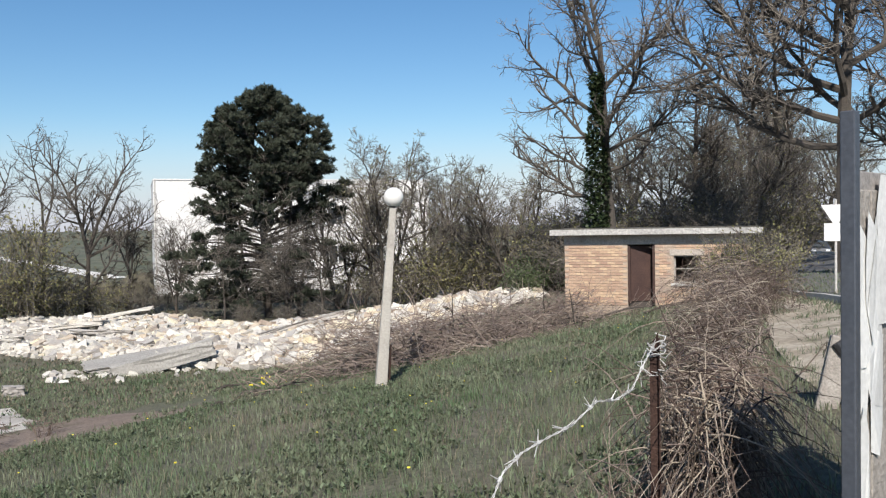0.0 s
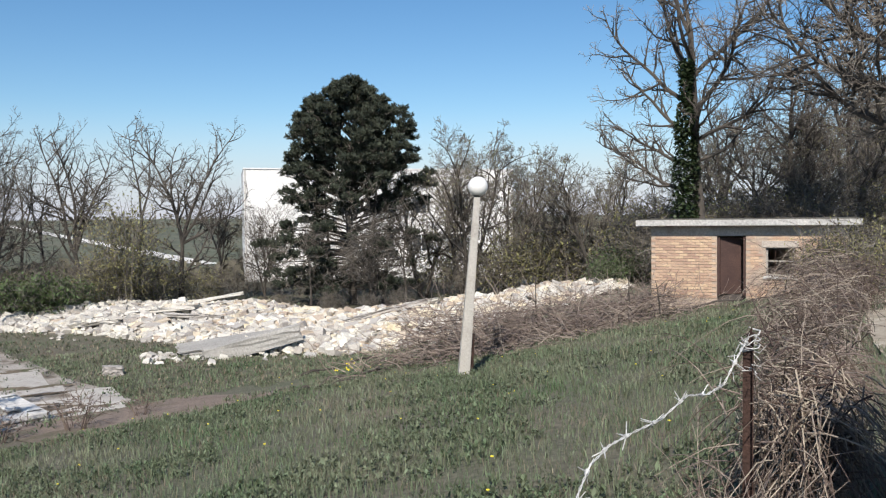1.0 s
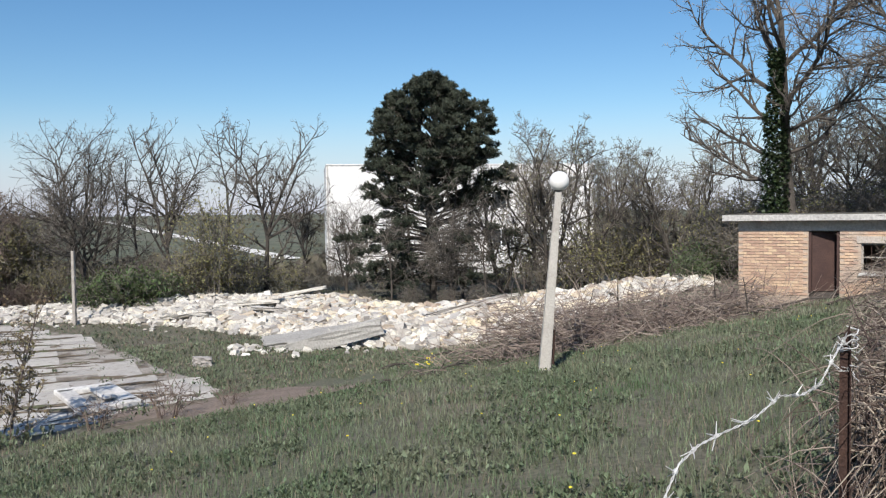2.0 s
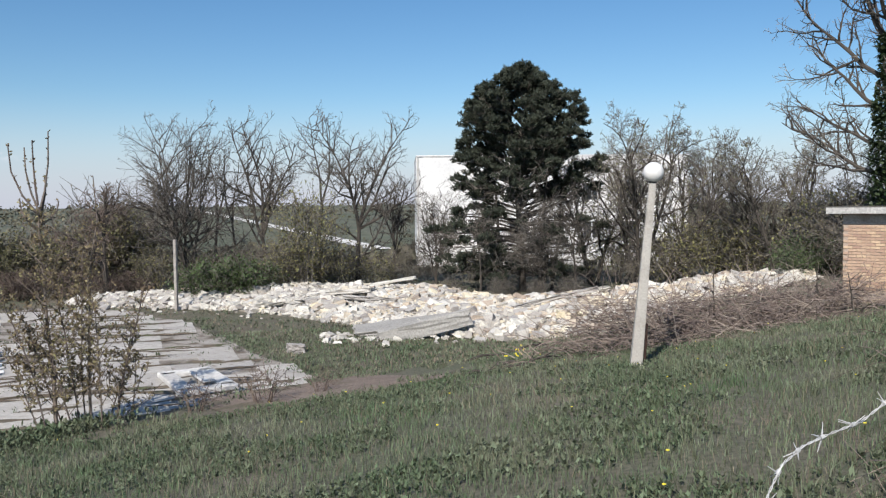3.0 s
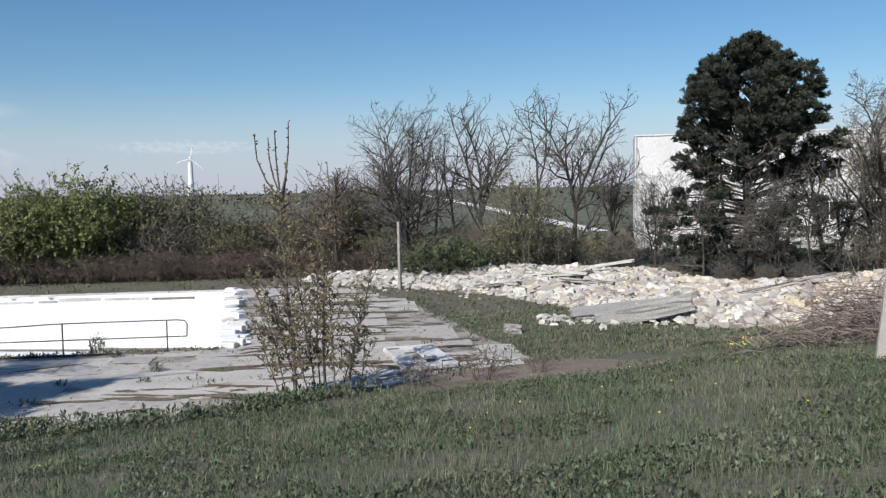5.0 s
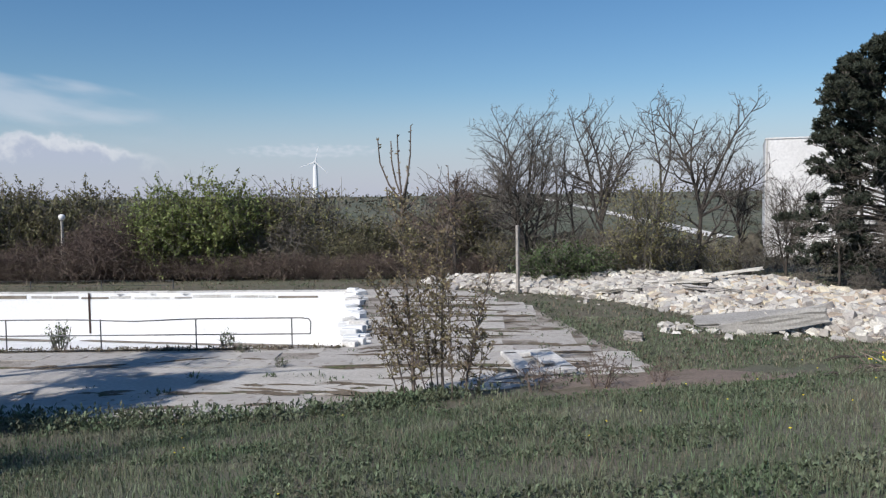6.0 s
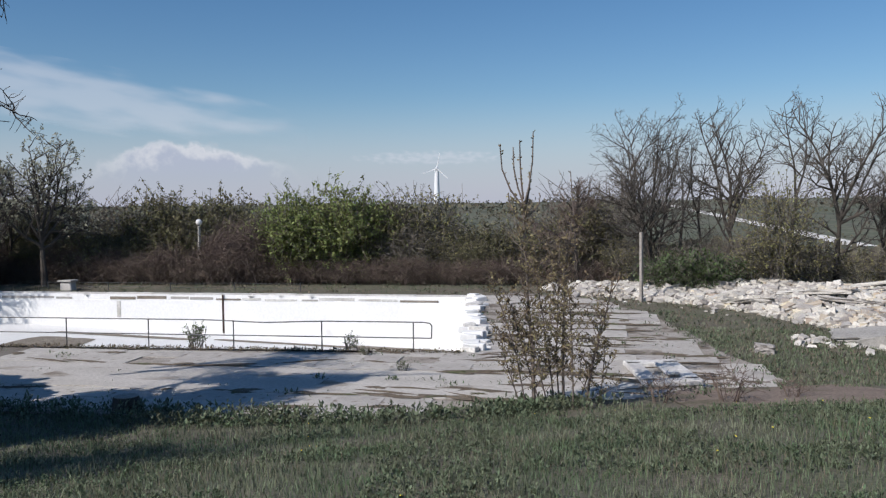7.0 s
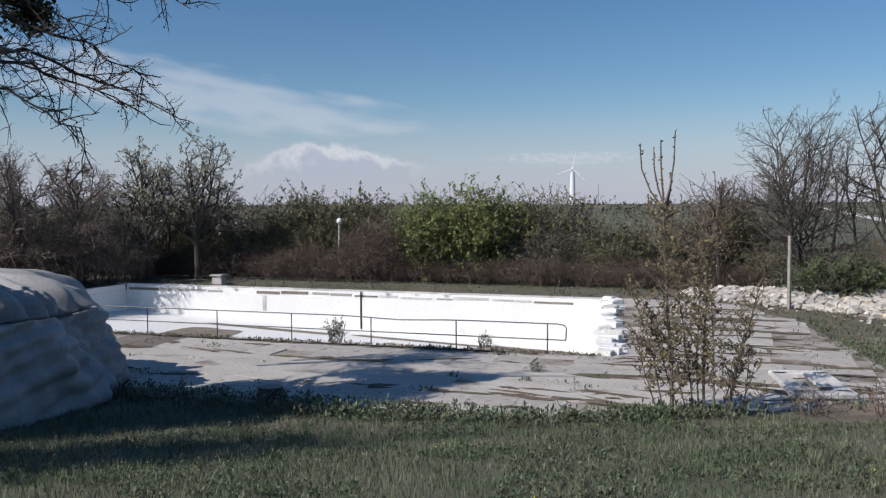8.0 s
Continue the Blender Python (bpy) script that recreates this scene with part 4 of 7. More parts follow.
def planting():
    rng = random.Random(40)
    t_a = stand(forked_tree("bare_tree", "slender many-stemmed bare tree with upswept grey branches", 101, 1.6, 0.17,
                            [(0.4, 180, 2, 9.4), (0.3, 0, 9, 8.8), (1.0, 60, 4, 8.8), (1.6, 180, 28, 6.4), (1.5, 200, 14, 7.6)], crook=0.55, dense=0.9, thick=1.25), 34.1, 50, 34.1, 0.93)
    t_b = stand(forked_tree("bare_tree", "leafless tree with an open crown on three rising limbs", 102, 3.6, 0.19,
                            [(3.5, 80, 3, 7.0), (3.0, 180, 17, 7.4), (3.3, 0, 24, 6.2), (2.6, 185, 50, 3.9), (3.4, 20, 12, 6.0)], crook=0.66, dense=0.88, thick=1.15), 28.85, 51, 28.85, 0.96)
    t_c = stand(forked_tree("bare_tree", "thin leafless tree forking high into two bare limbs", 103, 5.4, 0.15,
                            [(5.0, 185, 14, 5.4), (5.2, 0, 14, 4.9), (4.2, 20, 40, 2.4), (3.4, 170, 45, 2.6)], crook=0.75, dense=0.85, thick=1.2), 25.5, 52, 25.5)
    t_d = stand(forked_tree("bare_tree", "leafless tree with gnarled dark spreading limbs", 104, 4.2, 0.21,
                            [(3.9, 180, 5, 7.4), (4.1, 0, 17, 7.2), (3.9, 5, 60, 5.0), (1.6, 0, 42, 4.6), (3.2, 185, 58, 3.0), (4.2, 200, 24, 5.6), (4.0, 340, 38, 5.4)], crook=0.8, dense=0.88, thick=1.15), 22.95, 50, 22.95, 0.92)
    again(t_c, 30.9, 52, 215, 0.78)
    again(t_c, 32.2, 55, 10, 0.85)
    again(t_b, 20.6, 54, 150, 0.66)
    again(t_a, 17.6, 53, 200, 0.55)
    again(t_c, 36.0, 56, 300, 0.7)
    t_i = stand(bare_tree("ivy_clad_tree", 7.2, 105, "small tree hung with dry brown creepers", 0.5, 1, 0.16, twig_mat=M_TWIGRED, droop=0.35, kids=(10, 8, 6, 4)), 38.9, 50, 0)
    # trees behind the pine and up to the shed
    t_e = stand(bare_tree("bare_tree", 10.5, 106, "bushy leafless tree with fine pale twigs", 0.55, 3, 0.22, buds=0.25), 4.2, 50, 0, 0.98)
    again(t_e, 7.0, 52, 120, 0.85)
    again(t_e, 1.5, 52, 60, 0.86)
    again(t_a, 10.5, 45.0, 33, 0.50)
    again(t_c, 14.6, 45.5, 133, 0.45)
    again(t_c, 8.2, 45.0, 210, 0.5)
    again(t_e, -1.2, 54, 200, 0.8)
    again(t_b, -2.6, 52, 10, 0.72)
    again(t_e, -4.6, 50, 310, 0.85)
    # twiggy young trees massed behind the shed
    for az, d, tn, k in ((-12.6, 43, 80, 0.7), (-16.6, 46, 260, 0.8), (-20.2, 45, 15, 0.8), (-23.0, 58, 200, 0.9)):
        again(t_e, az, d, tn, k)
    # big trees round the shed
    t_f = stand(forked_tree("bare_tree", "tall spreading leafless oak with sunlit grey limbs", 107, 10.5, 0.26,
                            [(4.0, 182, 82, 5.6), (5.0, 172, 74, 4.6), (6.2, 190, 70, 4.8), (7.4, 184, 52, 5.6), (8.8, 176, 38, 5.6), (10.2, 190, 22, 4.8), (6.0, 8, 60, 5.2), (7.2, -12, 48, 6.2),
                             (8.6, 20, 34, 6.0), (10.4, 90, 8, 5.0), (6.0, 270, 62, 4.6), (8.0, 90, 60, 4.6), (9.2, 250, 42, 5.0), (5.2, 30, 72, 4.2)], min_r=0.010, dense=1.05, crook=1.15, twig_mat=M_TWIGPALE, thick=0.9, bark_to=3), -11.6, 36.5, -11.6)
    again(t_f, -16.5, 44, 110, 0.72)
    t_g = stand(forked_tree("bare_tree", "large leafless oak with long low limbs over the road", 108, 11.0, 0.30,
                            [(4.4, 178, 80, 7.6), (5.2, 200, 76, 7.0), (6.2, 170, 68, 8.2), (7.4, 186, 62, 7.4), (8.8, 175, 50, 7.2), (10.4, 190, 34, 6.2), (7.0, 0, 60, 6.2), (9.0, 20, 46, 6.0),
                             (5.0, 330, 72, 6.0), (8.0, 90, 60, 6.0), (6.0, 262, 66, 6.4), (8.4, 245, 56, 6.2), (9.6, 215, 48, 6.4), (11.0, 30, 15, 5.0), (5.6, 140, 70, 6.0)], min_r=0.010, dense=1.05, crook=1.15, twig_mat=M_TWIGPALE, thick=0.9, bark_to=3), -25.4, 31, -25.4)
    again(t_g, -20.0, 50, 200, 0.72)
    again(t_f, -28.5, 42, 60, 0.9)
    again(t_g, -33.0, 36, 100, 0.9)
    for az, d, tn, s in ((-21, 75, 10, 0.8), (-23, 92, 80, 0.8), (-25.5, 80, 140, 0.8), (-17, 62, 190, 0.8), (-13, 58, 240, 0.75)):
        again(t_b if tn % 20 else t_d, az, d, tn, s * 1.45)
    # ivy column on the tall oak
    rngi = random.Random(9)
    ivy = Tubes()
    for _ in range(5200):
        z = rngi.uniform(0.8, 9.2)
        w = 0.95 * (1 - z / 16) * (0.75 + 0.5 * noise.noise(Vector((z * 0.7, 3, 0))))
        a = rngi.uniform(0, 2 * math.pi)
        p = Vector((math.cos(a) * w * math.sqrt(rngi.random()), math.sin(a) * w * math.sqrt(rngi.random()), z))
        ivy.leaf(p, rand_dir(rngi), Vector((0, 0, 1)), rngi.uniform(0.12, 0.2), rngi.uniform(0.1, 0.16))
    i_root = thing("ivy", Matrix(), "dark green ivy climbing a tree trunk", "climbing plant")
    ivy.make("foliage", M_DARKLEAF, i_root)
    stand(i_root, -10.4, 36.1)
    # thicket shrubs
    s_br = shrub("thicket_shrub", 3.4, 2.1, 201, "dense brown thicket shrub with dead leaves", 620, 4, M_TWIG, M_DEADLEAF, 0.07)
    s_bud = shrub("budding_shrub", 3.4, 1.7, 202, "brown shrub with sparse yellowish new leaves", 440, 4, M_TWIG, M_BUD, 0.10)
    s_gr = shrub("leafy_bush", 6.2, 3.3, 203, "rounded fresh green leafy bush", 900, 16, M_TWIG, M_LEAF, 0.17)
    s_ev = shrub("evergreen_bush", 2.3, 1.9, 204, "low dark evergreen bush", 420, 7, M_TWIG, M_EVERGREEN, 0.12)
    s_hang = shrub("creeper_mound", 2.6, 2.2, 205, "mound of dry reddish brown creepers", 700, 3, M_CREEPER, M_DEADLEAF, 0.06, arch=0.22, upright=0.2)
    s_ol = shrub("olive_shrub", 3.8, 1.9, 207, "twiggy shrub in thin olive-green leaf", 600, 11, M_TWIG, M_OLIVE, 0.12)
    s_big = shrub("budding_bush", 6.4, 2.3, 208, "tall airy bush with sparse yellowish new leaves", 460, 9, M_TWIG, M_BUD, 0.12, upright=0.9)
    s_mound = shrub("creeper_mass", 4.7, 2.7, 209, "tall dark mound of dry reddish brown creepers", 2100, 2, M_CREEPER, M_CREEPER, 0.075, arch=0.16, upright=0.2)
    used = set()

    def put(ob, az, d, tn, s, up=0.0):
        if ob.name in used:
            return again(ob, az, d, tn, s, up)
        used.add(ob.name)
        return stand(ob, az, d, tn, s, up)

    def hedge_d(az):
        # just beyond the far edge of the pool and the rubble
        if az < 36:
            return 49.0
        fr, fl = Vector((-33.4, 33.2)), Vector((-57.5, 14.5))
        a = radians(az)
        dx, dy = -math.sin(a), math.cos(a)
        e = fl - fr
        den = dx * e.y - dy * e.x
        return (fr.x * e.y - fr.y * e.x) / den + 3.2

    put(s_gr, 57.6, hedge_d(57) + 2.5, 0, 1.06)
    put(s_gr, 54.5, hedge_d(54) + 3, 100, 1.14)
    put(s_ol, 51.9, hedge_d(52) + 4, 220, 1.45)
    put(s_ol, 50.3, hedge_d(50) + 4.5, 20, 1.3)
    put(s_big, 26.4, 46.5, 40, 1.08)
    # tall mounds of creeper over the hedge
    for az, s in ((60.9, 1.02), (62.6, 0.8), (66.0, 0.62), (69.4, 0.55), (71.8, 0.7), (75.4, 0.6)):
        put(s_mound, az, hedge_d(az) + 1.0, rng.uniform(0, 360), s)
    put(s_ev, 31.4, 45.0, 0, 1.25)
    put(s_ev, 33.2, 45.6, 50, 1.05)
    put(s_ev, 30.0, 45.4, 150, 1.1)
    for az, d, s in ((27.8, 47.0, 1.1), (24.6, 48, 1.1)):
        put(s_bud, az, d, rng.uniform(0, 360), s)
    az = 37.0
    while az < 90:
        dd = hedge_d(az)
        put(s_hang, az, dd + rng.uniform(0, 0.8), rng.uniform(0, 360), rng.uniform(0.66, 0.78) if az < 60 else rng.uniform(0.7, 1.1))
        if az > 44:
            put((s_br, s_ol, s_bud, s_ol)[rng.randint(0, 3)], az + 0.6, dd + rng.uniform(2.0, 4.0), rng.uniform(0, 360), rng.uniform(0.6, 1.35))
        put((s_bud, s_ol, s_br, s_ol)[rng.randint(0, 3)], az + 1.0, dd + rng.uniform(5, 8), rng.uniform(0, 360), rng.choice((0.8, 1.1, 1.3, 1.5, 1.85)) * rng.uniform(0.9, 1.1))
        az += rng.uniform(0.9, 1.5)
    az = 36.0
    while az > -9:
        dd = 49.5 + rng.uniform(-0.6, 2.5) if az > 19 or az < 5 else 53 + rng.uniform(0, 3)
        k = rng.random()
        put(s_br if k < 0.5 else s_bud, az, dd, rng.uniform(0, 360), rng.uniform(0.75, 1.1) * (1.0 if az > 19 else 0.62 if az > 6 else 1.45))
        az -= 1.6
    for az, d, s in ((8.6, 43.5, 0.42), (10.8, 44, 0.36), (13.2, 43.8, 0.42), (16.6, 45, 0.36)):
        put(s_br, az, d, rng.uniform(0, 360), s)
    for az, d, s in ((-7.2, 40, 0.95), (-6.2, 43, 1.1), (-5.6, 38.5, 0.7)):
        put(s_ev, az, d, rng.uniform(0, 360), s)
    # growth behind the shed and along the road
    for az, d, s in ((-9, 38, 1.0), (-13, 39, 1.05), (-16, 40, 1.1), (-18.5, 38, 1.0), (-20.5, 42, 0.8)):
        put(s_br, az, d, rng.uniform(0, 360), s)
        put(s_bud, az + 1.2, d + 3, rng.uniform(0, 360), s * 1.2)
    az = -7.5
    while az > -23:
        put(s_br if rng.random() < 0.75 else s_bud, az, rng.uniform(40, 47), rng.uniform(0, 360), rng.uniform(0.9, 1.6))
        az -= 1.15
    for az in (-20.6, -22.4, -24.2, -26.0, -27.8, -29.6):
        put(s_br, az, rng.uniform(98, 112), rng.uniform(0, 360), rng.uniform(2.6, 3.4))
    for az, d, s in ((-18.6, 23.5, 0.62), (-20.2, 22.5, 0.68), (-21.3, 24.0, 0.62), (-19.5, 25.5, 0.75), (-20.6, 19.0, 0.5), (-19.4, 18.0, 0.42)):
        put(s_hang if rng.random() < 0.5 else s_bud, az, d, rng.uniform(0, 360), s)
    # trees at the left of the pool
    t_h = stand(bare_tree("bare_tree", 7.5, 109, "gnarled leafless tree leaning over the pool hedge", 0.62, 2, 0.2, lean=(0.25, 0.1), first=0.25, kids=(8, 8, 6, 4)), 75.5, 64, 0)
    again(t_h, 80.0, 60, 140, 1.0)
    again(t_b, 83.5, 58, 30, 0.8)
    again(t_d, 87.0, 55, 300, 0.8)
    s_pop = shrub("budding_tree", 6.2, 1.6, 206, "upright young trees with pale opening buds", 420, 5, M_TWIG, M_BUDPALE, 0.15, category="tree", upright=1.6)
    put(s_pop, 77.0, 60.5, 0, 1.0)
    t_bud = stand(forked_tree("budding_tree", "gnarled tree with upright shoots and pale opening buds", 111, 3.4, 0.24,
                      [(3.0, 182, 30, 5.0), (3.2, 170, 12, 5.8), (3.3, 20, 8, 6.0), (3.0, 0, 26, 5.6), (2.4, 5, 62, 5.2), (2.8, 10, 44, 4.8), (2.6, 185, 58, 4.2), (3.0, 260, 30, 4.6)], crook=0.75, dense=0.8, buds=0.8, bud_mat=M_BUDPALE, bud_size=0.15, thick=1.2), 73.2, 58.5, 73.2)
    again(t_bud, 76.2, 59.5, 200, 0.95)
    again(t_i, 80.4, 56, 120, 1.25)
    again(t_i, 84.0, 55, 250, 1.2)
    for az, d, s in ((78.2, 58, 1.3), (80.5, 57, 1.5), (82.6, 56, 1.7), (84.8, 55, 1.8)):
        put(s_hang, az, d, rng.uniform(0, 360), s)
    for az, d, s in ((79.0, 60, 1.5), (81.2, 60, 1.7), (83.6, 58, 1.8)):
        put(s_br, az, d, rng.uniform(0, 360), s)
    # oak whose limbs hang into the view beside the dome
    stand(bare_tree("oak_tree", 13.5, 110, "dark overhanging oak with ivy and thin drooping branches", 0.50, 1, 0.30, first=0.62, kids=(7, 5, 4, 3), droop=0.05, min_r=0.009, angle=(1.1, 1.6), fine_n=2), 95.5, 20.7, 250)
    # two unseen trees added out of view to shade the near slope
    again(t_d, 108.0, 16.0, 70, 0.85)
    again(t_a, 104.5, 16.5, 20, 0.8)
    overhang(bpy.data.objects["oak_tree"])
    iv2 = Tubes()
    # all but the last five clumps are unseen, added to shadow the paving
    lumps = [(Vector((0, 0, 0.6 * k)), 1.1) for k in range(20)] + [(Vector((rngi.uniform(-2.0, 1.5), rngi.uniform(-2.0, 0.8), rngi.uniform(3.0, 9.5))), rngi.uniform(0.8, 1.25)) for _ in range(24)] + [(Vector((rngi.uniform(-1.6, 1.4), rngi.uniform(-1.6, 1.6), rngi.uniform(6.5, 11.5))), rngi.uniform(0.6, 0.95)) for _ in range(9)] + [(Vector((-4.1, 5.2, 9.7)), 0.62), (Vector((-4.0, 4.7, 10.1)), 0.85), (Vector((-3.9, 4.1, 10.6)), 0.7), (Vector((-3.0, 2.7, 10.0)), 0.8), (Vector((-1.6, 1.0, 9.8)), 0.8)]
    for c, w in lumps:
        for _ in range(520):
            p = c + rand_dir(rngi) * w * rngi.random() ** 0.5
            iv2.leaf(p, rand_dir(rngi), Vector((0, 0, 1)), rngi.uniform(0.14, 0.24), rngi.uniform(0.12, 0.18))
    i2 = thing("ivy", Matrix.Translation(polar(95.5, 20.7)), "dark ivy smothering the trunk and crown of an oak", "climbing plant")
    iv2.make("foliage", M_DARKLEAF, i2)


M_DEADLEAF = mat("dead_leaves", (0.190, 0.150, 0.110), (0.150, 0.135, 0.085), 0.8, 0.8, 0, 9, 0.25, vary=0.4, island=True, through_light=0.2)
M_BUDPALE = mat("pale_buds", (0.40, 0.39, 0.30), (0.28, 0.28, 0.19), 0.8, 0.7, 0, 9, 0.25, vary=0.3, island=True, through_light=0.3)


def sapling():
    rng = random.Random(77)
    base = polar(41.0, 19.6)
    root = thing("young_tree", Matrix.Translation(base) @ pose(0, 0, 0, 0, 0, 41.0), "young multi-stemmed tree with coppery opening leaves at the paving edge", "tree")
    t, lv = Tubes(), Tubes()

    def buds(pts, step):
        # knobbly buds set along a bare shoot
        for i in range(len(pts) - 1):
            for k in range(step):
                d = (rand_dir(rng) + Vector((0, 0, 0.9))).normalized()
                lv.leaf(pts[i].lerp(pts[i + 1], rng.random()), d, rand_dir(rng), rng.uniform(0.05, 0.10), 0.045)

    def stem(x, y, height, lean, r, twigs, longest, leafy=1.0, low=0.08):
        pts = curved(Vector((x, y, -0.1)), Vector((lean / height, rng.uniform(-0.04, 0.04), 1)), height, 10, 0.07, rng, 0.012)
        t.tube(pts, r, max(0.009, r * 0.35), 6)
        for k in range(twigs):
            s = low + (0.97 - low) * (k + rng.random()) / twigs
            j = min(9, int(s * 10))
            p = pts[j].lerp(pts[j + 1], s * 10 - j)
            a = k * 2.4 + rng.uniform(-0.5, 0.5)
            tw = curved(p, Vector((math.cos(a), math.sin(a), rng.uniform(0.5, 1.3))), longest * rng.uniform(0.5, 1.1) * (1.15 - 0.75 * s), 4, 0.22, rng, 0.06)
            t.tube(tw, 0.010, 0.005, 3)
            for q in range(3):
                m = rng.randint(0, 3)
                sub = curved(tw[m].lerp(tw[m + 1], rng.random()), rand_dir(rng) + Vector((0, 0, 0.5)), rng.uniform(0.12, 0.34), 2, 0.25, rng)
                t.tube(sub, 0.006, 0.004, 3)
                for _ in range(int(4 * leafy)):
                    g = rng.randint(0, 1)
                    lv.leaf(sub[g].lerp(sub[g + 1], rng.random()), (rand_dir(rng) + Vector((0, 0, 0.3))).normalized(), rand_dir(rng), rng.uniform(0.05, 0.10), rng.uniform(0.03, 0.055))
            for _ in range(int(7 * leafy)):
                m = rng.randint(0, 3)
                lv.leaf(tw[m].lerp(tw[m + 1], rng.random()), (rand_dir(rng) + Vector((0, 0, 0.3))).normalized(), rand_dir(rng), rng.uniform(0.05, 0.11), rng.uniform(0.03, 0.06))
        return pts

    main = stem(-0.38, 0.0, 4.95, -0.28, 0.050, 60, 1.2, 1.2, 0.16)
    # the leader ends in a candelabra of stiff, budded shoots
    top = main[-1]
    for dx, rise, up in ((-0.55, 1.50, 0.0), (0.24, 1.80, 0.0), (-0.24, 1.35, 0.1), (-0.08, 1.40, 0.2), (0.40, 0.55, -0.25), (-0.36, 0.70, -0.35), (0.16, 0.95, -0.1)):
        a = top + Vector((0, 0, up - 0.15))
        sh = [a, a + Vector((dx * 0.55, rng.uniform(-0.1, 0.1), rise * 0.28)), a + Vector((dx * 0.92, rng.uniform(-0.1, 0.1), rise * 0.62)), a + Vector((dx, rng.uniform(-0.1, 0.1), rise))]
        t.tube(sh, 0.026, 0.014, 5)
        buds(sh, 7)
    second = stem(0.32, 0.2, 4.6, -0.12, 0.036, 40, 1.05, 1.2, 0.16)
    whip = curved(second[-1], Vector((-0.05, 0, 1)), 1.0, 3, 0.04, rng)
    t.tube(whip, 0.016, 0.010, 4)
    buds(whip, 3)
    stem(0.80, -0.1, 3.3, 0.30, 0.030, 30, 0.95, 0.85)
    for x, y, h, lean in ((-0.22, 0.25, 2.6, -0.35), (-0.55, -0.2, 3.3, -0.25), (0.05, 0.1, 3.6, 0.05), (0.48, -0.25, 3.0, 0.15), (0.62, 0.3, 2.4, 0.35), (-0.05, -0.3, 2.4, -0.15), (1.0, 0.1, 1.7, 0.25), (0.18, 0.35, 4.0, 0.1), (-0.7, 0.1, 2.0, -0.3)):
        stem(x, y, h, lean * 1.9, 0.019, int(h * 7), 0.9, 1.35, 0.2)
    t.make("stem_mass", M_SAPLING, root)
    lv.make("foliage", M_COPPER, root, "small coppery green opening leaves")


M_SAPLING = mat("pale_sapling_bark", (0.20, 0.165, 0.14), (0.13, 0.105, 0.088), 1.0, 0.9, 0, 12, 0.3, vary=0.25, island=True)
M_COPPER = mat("coppery_leaves", (0.27, 0.235, 0.12), (0.225, 0.165, 0.105), 0.8, 0.65, 0, 9, 0.25, vary=0.4, island=True, through_light=0.3)

# ================= rubble of a pulled-down house =================
HEAP = [(-29.0, 37.0, 2.6, 0.30), (-24.5, 38.8, 4.0, 0.50), (-20.0, 39.8, 4.8, 0.72), (-15.0, 38.6, 5.4, 0.85), (-10.5, 35.8, 5.0, 0.72), (-6.0, 34.0, 5.0, 0.95), (-3.0, 37.0, 3.2, 0.95), (0.5, 38.0, 2.4, 0.65), (3.0, 38.2, 1.6, 0.5)]


def heap(x, y):
    """Height of the rubble over the ground."""
    best = 0.0
    for i in range(len(HEAP) - 1):
        x1, y1, w1, h1 = HEAP[i]
        x2, y2, w2, h2 = HEAP[i + 1]
        dx, dy = x2 - x1, y2 - y1
        s = max(0.0, min(1.0, ((x - x1) * dx + (y - y1) * dy) / (dx * dx + dy * dy)))
        d = math.hypot(x - x1 - s * dx, y - y1 - s * dy) / (w1 + (w2 - w1) * s)
        if d < 1:
            best = max(best, (h1 + (h2 - h1) * s) * (1 - d * d) ** 0.8)
    return best * (0.85 + 0.35 * noise.noise(Vector((x * 0.5, y * 0.5, 2.0))))


def stone_shape(rng, size):
    v = []
    sx, sy, sz = size * rng.uniform(0.9, 1.8), size * rng.uniform(0.7, 1.2), size * rng.uniform(0.3, 0.8)
    for a in (-1, 1):
        for b in (-1, 1):
            for c in (-1, 1):
                v.append(Vector((a * sx / 2 * rng.uniform(0.45, 1.05), b * sy / 2 * rng.uniform(0.45, 1.05), c * sz / 2 * rng.uniform(0.55, 1.05))))
    return v


CUBE = [(0, 1, 3, 2), (4, 6, 7, 5), (0, 4, 5, 1), (2, 3, 7, 6), (0, 2, 6, 4), (1, 5, 7, 3)]


